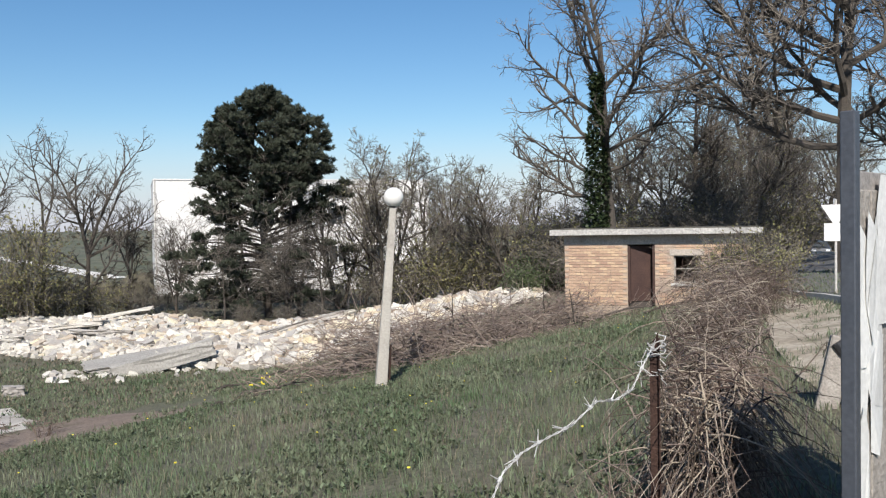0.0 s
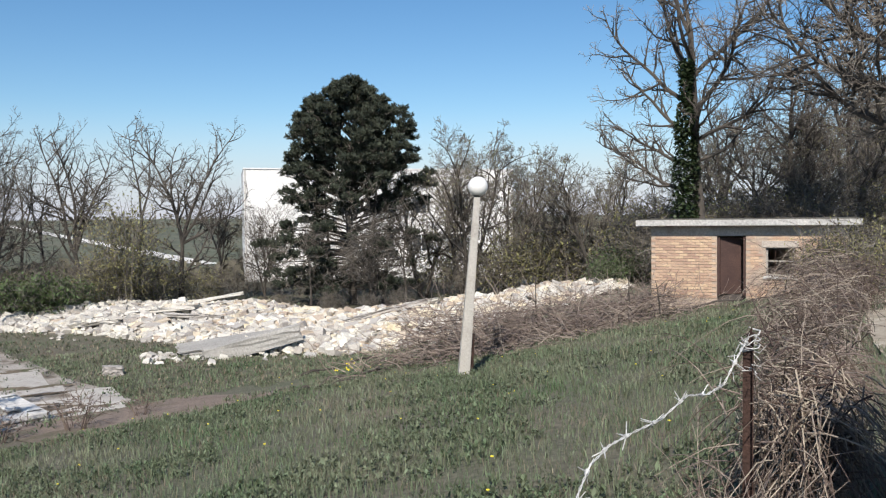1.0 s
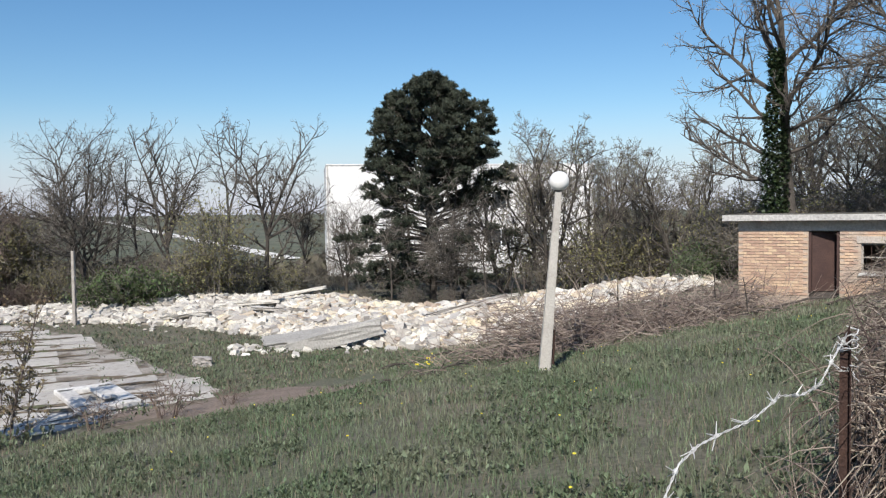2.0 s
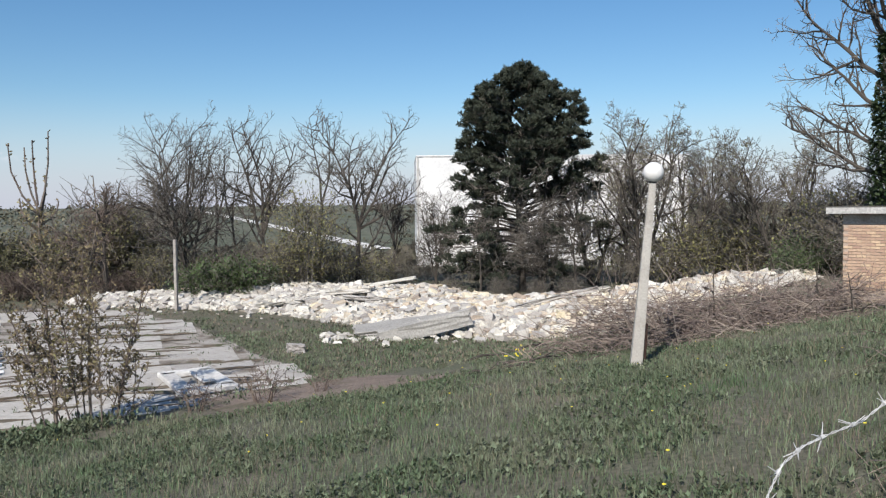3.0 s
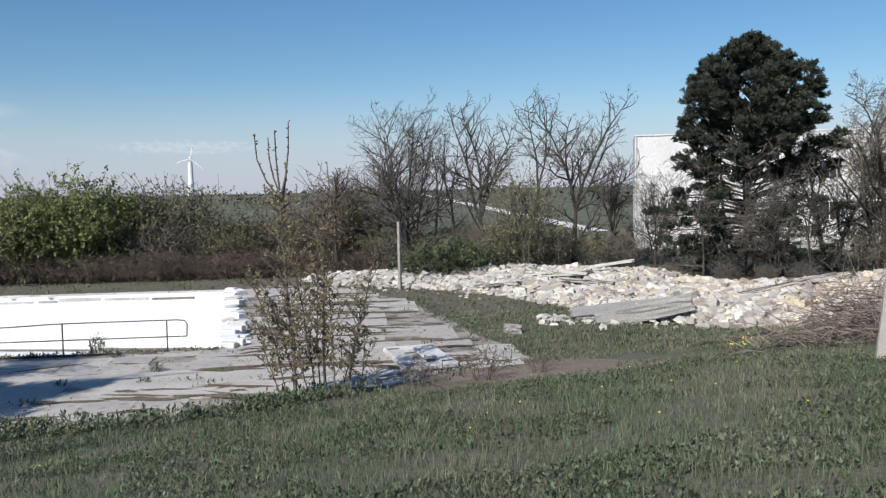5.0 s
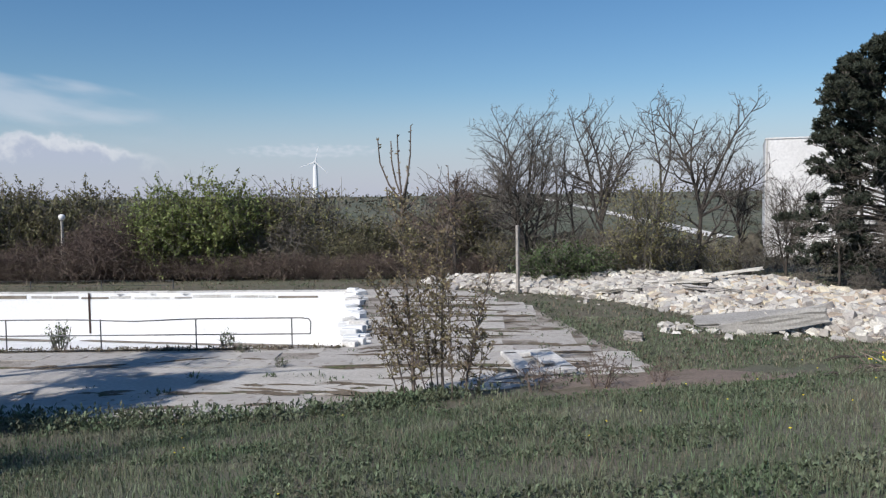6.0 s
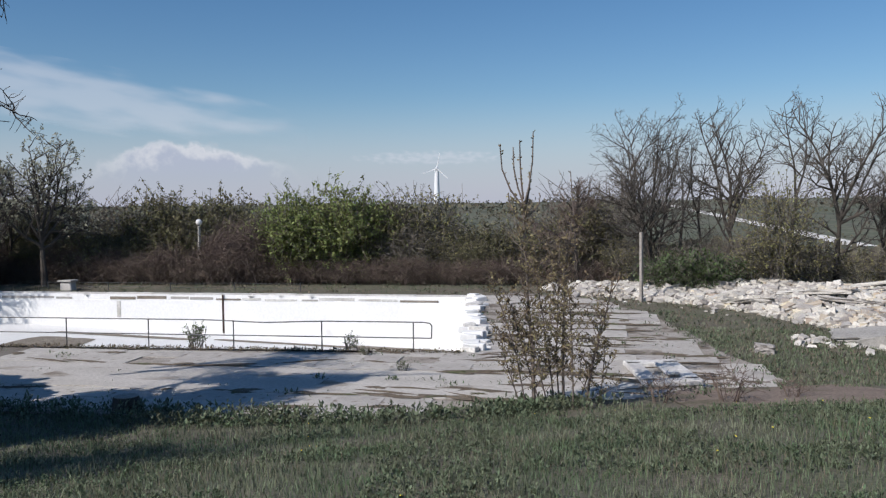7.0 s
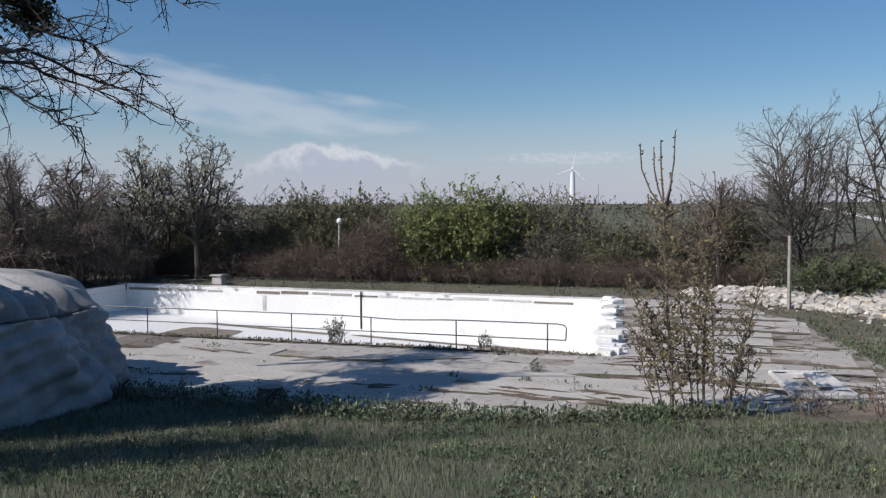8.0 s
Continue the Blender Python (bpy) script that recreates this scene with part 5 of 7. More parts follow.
def rubble():
    rng = random.Random(11)
    verts, faces = [], []
    x0, x1, y0, y1 = -33.0, 6.0, 28.0, 45.0
    nx, ny = 120, 60
    for i in range(nx + 1):
        for j in range(ny + 1):
            x, y = x0 + (x1 - x0) * i / nx, y0 + (y1 - y0) * j / ny
            h = heap(x, y)
            verts.append((x, y, land(x, y) + (h if h > 0.03 else -0.25)))
    for i in range(nx):
        for j in range(ny):
            a = i * (ny + 1) + j
            q = (a, a + ny + 1, a + ny + 2, a + 1)
            if any(heap(verts[k][0], verts[k][1]) > 0.03 for k in q):
                faces.append(q)
    bed = place_mesh("rubble_heap", verts, faces, M_RUBBLEBED, smooth=True)
    tagged(bed, "long heap of pale broken stone and plaster rubble", "rubble", kind="stuff")
    white, ochre = ([], []), ([], [])
    meshes = []
    for k in range(8):
        me = bpy.data.meshes.new("stone")
        me.from_pydata(stone_shape(rng, 1.0), [], CUBE)
        me.materials.append(M_STONE_OWN)
        meshes.append(me)
    singles = 0
    made = 0
    while made < 11500:
        x, y = rng.uniform(x0, x1), rng.uniform(y0, y1)
        h = heap(x, y)
        if h < 0.02 and rng.random() > 0.035:
            continue
        if h < 0.02 and heap(x + 0.2, y + 1.4) < 0.02:
            continue
        made += 1
        size = rng.choice((0.09, 0.12, 0.16, 0.22, 0.36)) * rng.uniform(0.8, 1.35)
        m = Matrix.Translation((x, y, land(x, y) + max(h, 0) + size * 0.16)) @ pose(0, 0, 0, rng.uniform(-25, 25), rng.uniform(-25, 25), rng.uniform(0, 360))
        if size > 0.34 and singles < 280 and y < 37.5:
            ob = new("stone", rng.choice(meshes))
            ob.parent = bed
            ob.matrix_basis = m @ Matrix.Diagonal((size, size, size, 1))
            singles += 1
            continue
        warm = 0.06 + 0.5 * math.exp(-((x + 9) / 6) ** 2) * (1 if y > 33 else 0.4) + (0.35 if x > -6 else 0)
        vs, fs = ochre if rng.random() < warm else white
        b = len(vs)
        vs += [m @ q for q in stone_shape(rng, size)]
        fs += [tuple(b + q for q in f) for f in CUBE]
    for i in range(420):
        az, d = rng.uniform(17.5, 25.5), rng.uniform(29.0, 32.4)
        p = polar(az, d)
        if rng.random() > 0.4 * math.exp(-((d - 31.4) / 1.0) ** 2) or inside(p.x, p.y, PAVED):
            continue
        size = rng.choice((0.10, 0.15, 0.22, 0.34)) * rng.uniform(0.8, 1.2)
        m = Matrix.Translation((p.x, p.y, p.z + size * 0.2)) @ pose(0, 0, 0, rng.uniform(-25, 25), rng.uniform(-25, 25), rng.uniform(0, 360))
        b = len(white[0])
        white[0].extend(m @ q for q in stone_shape(rng, size))
        white[1].extend(tuple(b + q for q in f) for f in CUBE)
    tagged(place_mesh("loose_stones", *white, M_STONE, bed), kind="stuff")
    tagged(place_mesh("ochre_stones", *ochre, M_STONE_OCHRE, bed, "ochre stones and brick ends"), kind="stuff")


def broken_slab(az, d, size, tilt, turn, up, label, m=None, name="concrete_slab", seed=1):
    rng = random.Random(seed)
    bm = bmesh.new()
    sx, sy, sz = size
    bmesh.ops.create_cube(bm, size=1.0, matrix=Matrix.Diagonal((sx, sy, sz, 1)))
    bmesh.ops.subdivide_edges(bm, edges=bm.edges[:], cuts=5, use_grid_fill=True)
    for v in bm.verts:
        edge = max(abs(v.co.x) / (sx / 2), abs(v.co.y) / (sy / 2))
        k = 0.09 if edge > 0.98 else 0.012
        v.co += Vector((rng.uniform(-k, k) * min(1, sx), rng.uniform(-k, k) * min(1, sy), rng.uniform(-0.012, 0.012)))
    ob = part(name, bm, m or M_SLABGREY)
    p = polar(az, d)
    ob.matrix_world = Matrix.Translation((p.x, p.y, land(p.x, p.y) + heap(p.x, p.y) + up)) @ pose(0, 0, 0, tilt[0], tilt[1], turn)
    return tagged(ob, label, "slab")


def laid_slab(az0, d0, z0, az1, d1, z1, wide, thick, roll, label, name, seed):
    """A broken slab or beam lying between two places."""
    a, b = polar(az0, d0, z0), polar(az1, d1, z1)
    ob = broken_slab(0, 10, ((b - a).length, wide, thick), (0, 0), 0, 0, label, M_SLABGREY, name, seed)
    d = b - a
    ob.matrix_world = Matrix.Translation((a + b) / 2) @ pose(0, 0, 0, 0, -math.degrees(math.atan2(d.z, d.xy.length)), math.degrees(math.atan2(d.y, d.x))) @ pose(0, 0, 0, roll, 0, 0)
    return ob


def rubble_slabs():
    laid_slab(23.2, 32.2, -3.14, 15.8, 32.8, -2.74, 1.4, 0.16, 5, "large fallen grey concrete slab tilted on rubble", "concrete_slab", 2)
    laid_slab(21.6, 30.8, -3.28, 15.4, 31.0, -2.50, 0.32, 0.58, 4, "broken grey concrete beam lying on edge", "concrete_beam", 3)
    broken_slab(20.6, 41.0, (2.4, 0.22, 0.14), (0, -10), -6, 0.60, "pale concrete plank jutting out of the rubble", M_STONE_OWN, "concrete_plank", 4)
    broken_slab(24.0, 40.2, (3.0, 1.2, 0.22), (-6, -5), 8, 0.20, "pale flat concrete panel on the rubble crest", M_STONE_OWN, seed=5)
    broken_slab(28.0, 40.0, (2.2, 0.9, 0.16), (-8, -6), 5, 0.12, "pale flat concrete panel on the rubble crest", M_STONE_OWN, seed=6)
    broken_slab(21.9, 38.6, (2.6, 1.1, 0.2), (-10, 2), -4, 0.06, "pale flat concrete panel on the rubble crest", M_STONE_OWN, seed=7)
    broken_slab(9.6, 34.5, (3.4, 0.7, 0.2), (-8, -12), 24, 0.22, "sloping pale concrete panel among the stones", M_STONE_OWN, seed=8)
    broken_slab(7.6, 36.5, (2.0, 0.7, 0.18), (-8, -8), 16, 0.28, "sloping pale concrete panel among the stones", M_STONE_OWN, seed=9)
    broken_slab(-4.6, 36.6, (1.1, 0.5, 0.3), (-4, -20), 20, 0.22, "pale block tipped up at the end of the heap", M_STONE_OWN, "stone_block", 10)
    broken_slab(27.2, 28.6, (0.55, 0.4, 0.3), (0, 5), 30, 0.15, "pale concrete lump lying in the grass", M_STONE_OWN, "concrete_lump", 11)


def well_cover():
    p = [Vector((-14.8, 20.3, 0)), Vector((-13.85, 21.5, 0)), Vector((-11.7, 19.5, 0)), Vector((-12.6, 18.2, 0))]
    c = sum(p, Vector()) / 4
    root = thing("well_surround", Matrix.Translation((c.x, c.y, DECK + 0.10)), "pale raised concrete surround of a shaft on the paving", "surround")
    for i in range(4):
        a, b = p[i] - c, p[(i + 1) % 4] - c
        mid = (a + b) / 2
        mid -= mid.normalized() * 0.22
        d = b - a
        bm = bmesh.new()
        box(bm, d.length - (0.46 if i % 2 else 0), 0.45, 0.15, Matrix.Translation(mid) @ pose(0, 0, 0, 0, 0, math.degrees(math.atan2(d.y, d.x))), 0.03)
        part("kerb", bm, M_DIRTYWHITE, root)
    bm = bmesh.new()
    d = p[2] - p[1]
    box(bm, 1.5, 0.35, 0.07, Matrix.Translation((0.1, 0.1, 0.15)) @ pose(0, 0, 0, 2, 0, math.degrees(math.atan2(d.y, d.x))), 0.02)
    part("loose_plank", bm, M_DIRTYWHITE, root)
    bm = bmesh.new()
    box(bm, 1.6, 1.0, 0.03, pose(0, 0, 0.01, 0, 0, math.degrees(math.atan2(d.y, d.x))))
    part("shaft_lid", bm, M_SLABGREY, root)


# ================= white building behind the pine =================
def white_building():
    a, b = polar(18.85, 70.0, 0), polar(0.9, 74.0, 0)
    ax = (b - a)
    length = ax.length
    z0 = -6.5
    top = EYE + 70.0 * math.tan(radians(3.3))
    h = top - z0
    root = thing("apartment_building", Matrix.Translation((a.x, a.y, z0)) @ pose(0, 0, 0, 0, 0, math.degrees(math.atan2(ax.y, ax.x))), "long white peeling three-storey building behind trees", "building")
    openings = [(4.6 + 3.1 * i, f) for f in range(3) for i in range(5)]
    sill = [2.1, 5.3, 8.5]
    xs = [0.0] + [v for i in range(5) for v in (4.6 + 3.1 * i, 4.6 + 3.1 * i + 1.5)] + [length]
    zs = [0.0] + [v for s in sill for v in (s, s + 1.35)] + [h]
    for i in range(len(xs) - 1):
        for j in range(len(zs) - 1):
            if i % 2 and j % 2:
                w = new("window")
                w.parent = root
                bm = bmesh.new()
                box(bm, xs[i + 1] - xs[i], 0.03, zs[j + 1] - zs[j], Matrix.Translation(((xs[i] + xs[i + 1]) / 2, 0.18, zs[j])))
                part("pane", bm, M_PANE, w)
                bm = bmesh.new()
                box(bm, 0.06, 0.06, zs[j + 1] - zs[j], Matrix.Translation(((xs[i] + xs[i + 1]) / 2, 0.13, zs[j])))
                part("mullion", bm, M_SIGN, w)
    bm = bmesh.new()
    for i in range(len(xs) - 1):
        for j in range(len(zs) - 1):
            if not (i % 2 and j % 2):
                box(bm, xs[i + 1] - xs[i], 0.3, zs[j + 1] - zs[j], Matrix.Translation(((xs[i] + xs[i + 1]) / 2, 0.15, zs[j])))
    bmesh.ops.remove_doubles(bm, verts=bm.verts[:], dist=0.001)
    part("wall", bm, M_FACADE, root, "white peeling front wall")
    bm = bmesh.new()
    box(bm, length, 11.0, h - 0.02, Matrix.Translation((length / 2, 5.82, 0)))
    part("wall", bm, M_FACADE, root)
    bm = bmesh.new()
    box(bm, length + 0.04, 11.6, 0.10, Matrix.Translation((length / 2, 5.72, h)))
    part("roof", bm, M_FACADE, root)
    for x in (0.05, length * 0.33, length * 0.66):
        bm = bmesh.new()
        box(bm, 0.12, 0.06, h, Matrix.Translation((x + 0.06, -0.03, 0)))
        part("downpipe", bm, M_KERB, root)


# ================= fabric-covered dome at the pool =================
def dome():
    """A wrinkled pale fabric cover stretched over a vault, cut open along one side."""
    rng = random.Random(14)
    base = Vector((-25.1, 0.5, DECK + 0.02))
    root = thing("fabric_dome", Matrix.Translation(base) @ pose(0, 0, 0, 0, 0, 0), "grey-white wrinkled fabric dome, torn open near its top", "tent")
    R, H = 4.3, 3.15
    nu, nv = 240, 30
    for name, lo, hi in (("side_sheet", 0.0, 0.47), ("top_sheet", 0.48, 1.0)):
        verts, faces = [], []
        for j in range(nv + 1):
            s = lo + (hi - lo) * j / nv
            el = s * math.pi / 2
            for i in range(nu):
                a = 2 * math.pi * i / nu
                fold = 0.10 * math.sin(a * 17 + s * 6.5 + 2 * math.sin(a * 4)) * (0.4 + 1.2 * s) + 0.05 * math.sin(a * 44 + s * 19 + 3 * math.sin(a * 5)) + 0.25 * noise.noise(Vector((math.cos(a) * 3, math.sin(a) * 3, s * 4)))
                if name == "top_sheet":
                    fold += 0.16 * math.sin(a * 38 + 3 * s)
                else:
                    # slanting pulls and creases in the slack side cloth
                    fold += 0.13 * abs(math.sin(a * 5 + s * 17 + 1.6 * math.sin(a * 7))) ** 0.5 + 0.10 * abs(math.sin(a * 11 - s * 31 + 2 * math.sin(a * 3 + 1)))
                prof = math.cos(el) ** 0.42
                r = R * prof * (1 + fold * 0.35)
                verts.append((r * math.cos(a), r * math.sin(a), H * math.sin(el) ** 0.9 * (1 + 0.15 * fold)))
        for j in range(nv):
            for i in range(nu):
                q = j * nu
                faces.append((q + i, q + (i + 1) % nu, q + nu + (i + 1) % nu, q + nu + i))
        ob = place_mesh(name, verts, faces, M_TARP, root, smooth=True)
        mod = ob.modifiers.new("thickness", 'SOLIDIFY')
        mod.thickness = 0.012
    t = Tubes()
    for k in range(2):
        s = (0.465, 0.482)[k]
        el = s * math.pi / 2
        t.tube([Vector((R * math.cos(el) ** 0.42 * math.cos(a), R * math.cos(el) ** 0.42 * math.sin(a), H * math.sin(el) ** 0.9)) for a in [2 * math.pi * i / 60 for i in range(61)]], 0.03, 0.03, 5)
    t.make("hoop", M_RAIL, root)


# ================= brush pile, fallen branches =================
def brush():
    rng = random.Random(31)
    t = Tubes()
    for i in range(3600):
        s = rng.random() ** 1.2
        c = Vector((-2.6, 21.2)).lerp(Vector((4.2, 27.0)), s)
        x, y = c.x + rng.gauss(0, 0.95), c.y + rng.gauss(0, 0.9)
        hgt = (2.1 - 0.9 * s) * math.exp(-((x - c.x) ** 2 + (y - c.y) ** 2) / 2.2)
        p = on(x, y, rng.uniform(0, 0.75) * hgt)
        d = rand_dir(rng)
        d.z = abs(d.z) * 0.55 - 0.1
        pts = curved(p, d, rng.uniform(0.4, 1.4), 4, 0.25, rng, -0.06)
        for q in pts:
            q.z = max(q.z, land(q.x, q.y) + 0.01)
        t.tube(pts, rng.uniform(0.006, 0.016), 0.004, 3)
    ob = t.make("brush_pile", M_BRUSH)
    tagged(ob, "tangled pile of dry brown cut twigs on the slope", "brushwood", kind="stuff")
    # upright dead stalks
    for az, d, h in ((-7.0, 25.5, 1.5), (-0.6, 23.5, 1.9), (1.4, 24.5, 1.5), (-8.8, 25.0, 1.2)):
        root = thing("dead_sapling", Matrix.Translation(polar(az, d)), "thin dead sapling standing in the brushwood", "sapling")
        tt = Tubes()
        main = curved(Vector((0, 0, -0.05)), Vector((rng.uniform(-0.2, 0.2), 0, 1)), h, 5, 0.08, rng)
        tt.tube(main, 0.03, 0.01, 5)
        for _ in range(5):
            k = rng.randint(2, 4)
            tt.tube(curved(main[k], rand_dir(rng) + Vector((0, 0, 0.6)), rng.uniform(0.2, 0.5), 3, 0.2, rng), 0.012, 0.005, 3)
        tt.make("stem", M_BARK, root)
    # cut limbs lying about
    for (x0, y0), (x1, y1), r, lift in (((-5.4, 18.9), (-3.9, 19.5), 0.035, 0.08), ((-4.8, 20.4), (-3.5, 20.2), 0.04, 0.10), ((2.3, 26.5), (6.2, 25.0), 0.05, 0.25), ((-6.5, 23.5), (-4.6, 25.5), 0.04, 0.2), ((6.0, 25.4), (9.0, 24.2), 0.04, 0.4)):
        tt = Tubes()
        a, b = on(x0, y0, 0.04), on(x1, y1, lift)
        pts = [a.lerp(b, k / 6) + Vector((0, 0, 0.05 * math.sin(k * 1.7))) + rand_dir(rng) * 0.03 for k in range(7)]
        tt.tube(pts, r, r * 0.5, 6)
        for _ in range(5):
            k = rng.randint(1, 5)
            tt.tube(curved(pts[k], (b - a).normalized() + rand_dir(rng) * 0.8, 0.5, 3, 0.2, rng), r * 0.5, 0.006, 4)
        ob = tt.make("fallen_branch", M_BARK)
        tagged(ob, "bare cut branch lying on the grass", "branch")
    # leafless shrublet at the paving edge
    sh = shrub("dead_shrublet", 1.0, 0.8, 61, "low leafless twiggy shrublet at the paving edge", 120, 0, M_TWIGRED, None)
    p = Vector((-9.9, 17.6, 0))
    sh.matrix_world = Matrix.Translation(on(p.x, p.y))
    for x, y, s in ((-11.2, 16.8, 0.8), (-9.0, 18.8, 0.6)):
        c = copy_thing(sh, Matrix())
        c.matrix_world = Matrix.Translation(on(x, y)) @ Matrix.Diagonal((s, s, s, 1))


M_BRUSH = mat("dry_brushwood", (0.29, 0.235, 0.20), (0.205, 0.16, 0.135), 1.0, 0.95, 0, 12, 0.3, vary=0.35, island=True)


# ================= fence post, barbed wire, brambles =================
def fence():
    p = polar(-14.0, 4.5)
    top = EYE - 4.5 * math.tan(radians(7.1))
    root = thing("fence_post", Matrix.Translation(p) @ pose(0, 0, 0, 0, 0, -14), "rusty angle-iron fence post with a pointed top", "post")
    h = top - p.z
    bm = bmesh.new()
    box(bm, 0.045, 0.006, h + 0.3, Matrix.Translation((-0.003, 0, -0.3)))
    box(bm, 0.006, 0.042, h + 0.27, Matrix.Translation((0.0225, -0.0245, -0.3)))
    for v in bm.verts:
        if v.co.z > h - 0.05 and v.co.x < 0:
            v.co.z -= 0.09
    part("angle_iron", bm, M_RUST, root)
    # barbed strand from the post down towards the eye
    line = [(-14.0, 4.46, -7.9), (-13.4, 4.3, -9.0), (-12.5, 4.2, -10.9), (-11.4, 4.05, -11.6), (-10.2, 3.9, -11.7), (-8.5, 3.72, -13.3), (-6.6, 3.55, -14.25), (-5.1, 3.42, -15.1), (-3.8, 3.3, -16.4), (-3.0, 3.2, -18.2), (-2.4, 3.1, -20.5)]
    pts = [polar(a, d, EYE + d * math.tan(radians(e))) for a, d, e in line]
    fine = []
    for i in range(len(pts) - 1):
        for k in range(8):
            fine.append(pts[i].lerp(pts[i + 1], k / 8))
    root = thing("barbed_wire", Matrix(), "slack galvanised barbed wire strand hung from a post", "wire")
    rng = random.Random(4)
    for ph in (0, math.pi):
        t = Tubes()
        tw = []
        for i, q in enumerate(fine):
            d = (fine[min(i + 1, len(fine) - 1)] - fine[max(i - 1, 0)]).normalized()
            side = d.cross(Vector((0, 0, 1))).normalized()
            up = side.cross(d)
            tw.append(q + (side * math.cos(i * 1.3 + ph) + up * math.sin(i * 1.3 + ph)) * 0.0034)
        t.tube(tw, 0.0023, 0.0023, 5)
        t.make("strand", M_WIRE, root)
    for i in range(2, len(fine) - 2, 8):
        t = Tubes()
        for _ in range(4):
            d = rand_dir(rng)
            t.tube([fine[i] - d * 0.004, fine[i] + d * 0.03, fine[i] + d * 0.06], 0.0036, 0.0014, 4)
        axis = (fine[i + 1] - fine[i - 1]).normalized()
        t.tube([fine[i] - axis * 0.012, fine[i] + axis * 0.012], 0.009, 0.009, 6)
        t.make("barb", M_WIRE, root)
    # wire wound round the post head, with its cut ends sticking out
    c0 = polar(-14.15, 4.46, top - 0.16)
    for k in range(3):
        t = Tubes()
        t.tube([c0 + Vector((math.cos(a) * 0.045, math.sin(a) * 0.045, 0.03 * k + 0.012 * a + rng.uniform(-0.01, 0.01))) for a in [0.6 * i for i in range(14)]], 0.0032, 0.0032, 4)
        t.make("coil", M_WIRE, root)
    for _ in range(16):
        t = Tubes()
        d = rand_dir(rng)
        q = c0 + Vector((rng.uniform(-0.08, 0.05), rng.uniform(-0.04, 0.04), rng.uniform(-0.10, 0.10)))
        t.tube([q, q + d * 0.03, q + d * 0.05], 0.003, 0.001, 4)
        t.make("prong", M_WIRE, root)


def brambles():
    rng = random.Random(6)
    t, thin = Tubes(), Tubes()
    spine = [(-16.6, 4.9, 0.62), (-17.3, 5.3, 0.80), (-18.0, 6.4, 0.95), (-18.4, 8.2, 1.05), (-18.8, 10.2, 1.15), (-19.0, 12.5, 1.25), (-18.6, 15.0, 1.25), (-18.2, 18.0, 1.2)]
    for i in range(5200):
        s = rng.random() ** 1.5 * (len(spine) - 1.001)
        k = int(s)
        a0, d0, h0 = spine[k]
        a1, d1, h1 = spine[k + 1]
        az, d, h = a0 + (a1 - a0) * (s - k), d0 + (d1 - d0) * (s - k), h0 + (h1 - h0) * (s - k)
        half = 0.20 + 0.05 * s
        x, y = polar(az, d, 0).xy
        x, y = x + rng.gauss(0, half), y + rng.gauss(0, 0.28)
        p = on(x, y, rng.uniform(0.25, 1.0) * h * 1.05)
        dd = rand_dir(rng)
        dd.z = abs(dd.z) * 0.5 - 0.15
        pts = curved(p, dd, rng.uniform(0.3, 0.8 + 0.05 * d), 6, 0.16, rng, -0.20)
        for q in pts:
            q.z = max(q.z, land(q.x, q.y) + 0.005)
        bear = [math.degrees(math.atan2(-q.x, q.y)) for q in pts]
        if (max(bear) > -13.4 and rng.random() > 0.10) or (min(bear) < -21.4 and rng.random() > 0.06):
            continue
        (t if rng.random() < 0.42 else thin).tube(pts, rng.uniform(0.002, 0.0062) if d < 7 else rng.uniform(0.002, 0.005), 0.0016, 4 if d < 7 else 3)
    for i in range(500):
        az, d = rng.uniform(-20.0, -14.6), rng.uniform(4.4, 5.8)
        p = polar(az, d)
        p.z += rng.uniform(0.5, 0.95) * min(1, 0.6 + (d - 4.2))
        pts = curved(p, Vector((rng.uniform(-0.9, 0.9), rng.uniform(-0.6, 0.6), rng.uniform(-0.8, 0.3))), rng.uniform(0.35, 0.8), 6, 0.17, rng, -0.20)
        for q in pts:
            q.z = max(q.z, land(q.x, q.y) + 0.005)
        if max(math.degrees(math.atan2(-q.x, q.y)) for q in pts) > -13.6 and rng.random() > 0.08:
            continue
        (t if rng.random() < 0.6 else thin).tube(pts, rng.uniform(0.0018, 0.0055), 0.0016, 5)
    for i in range(620):
        p = polar(rng.uniform(-16.5, -11.4), rng.uniform(3.7, 4.45))
        p.z += rng.uniform(0.0, 0.34)
        d = rand_dir(rng)
        d.z = abs(d.z) * 0.5
        pts = curved(p, d, rng.uniform(0.2, 0.5), 5, 0.2, rng, -0.1)
        for q in pts:
            q.z = max(q.z, land(q.x, q.y) + 0.005)
        (t if rng.random() < 0.6 else thin).tube(pts, rng.uniform(0.0018, 0.004), 0.0014, 4)
    ob = t.make("bramble_thicket", M_BRAMBLE)
    tagged(ob, "dense tangle of dry grey-brown bramble canes over the fence", "brambles", kind="stuff")
    ob = thin.make("bramble_twigs", M_BRAMBLE_SHADE)
    tagged(ob, "dead bramble stems coloured darker as shade within the tangle", "brambles", kind="stuff")


# dark copy of the cane colour: paints the shadowed gaps between canes
M_BRAMBLE_SHADE = mat("shaded_canes", (0.075, 0.052, 0.042), (0.145, 0.110, 0.088), 1.2, 0.9, 0, 14, 0.3, vary=0.4, island=True)


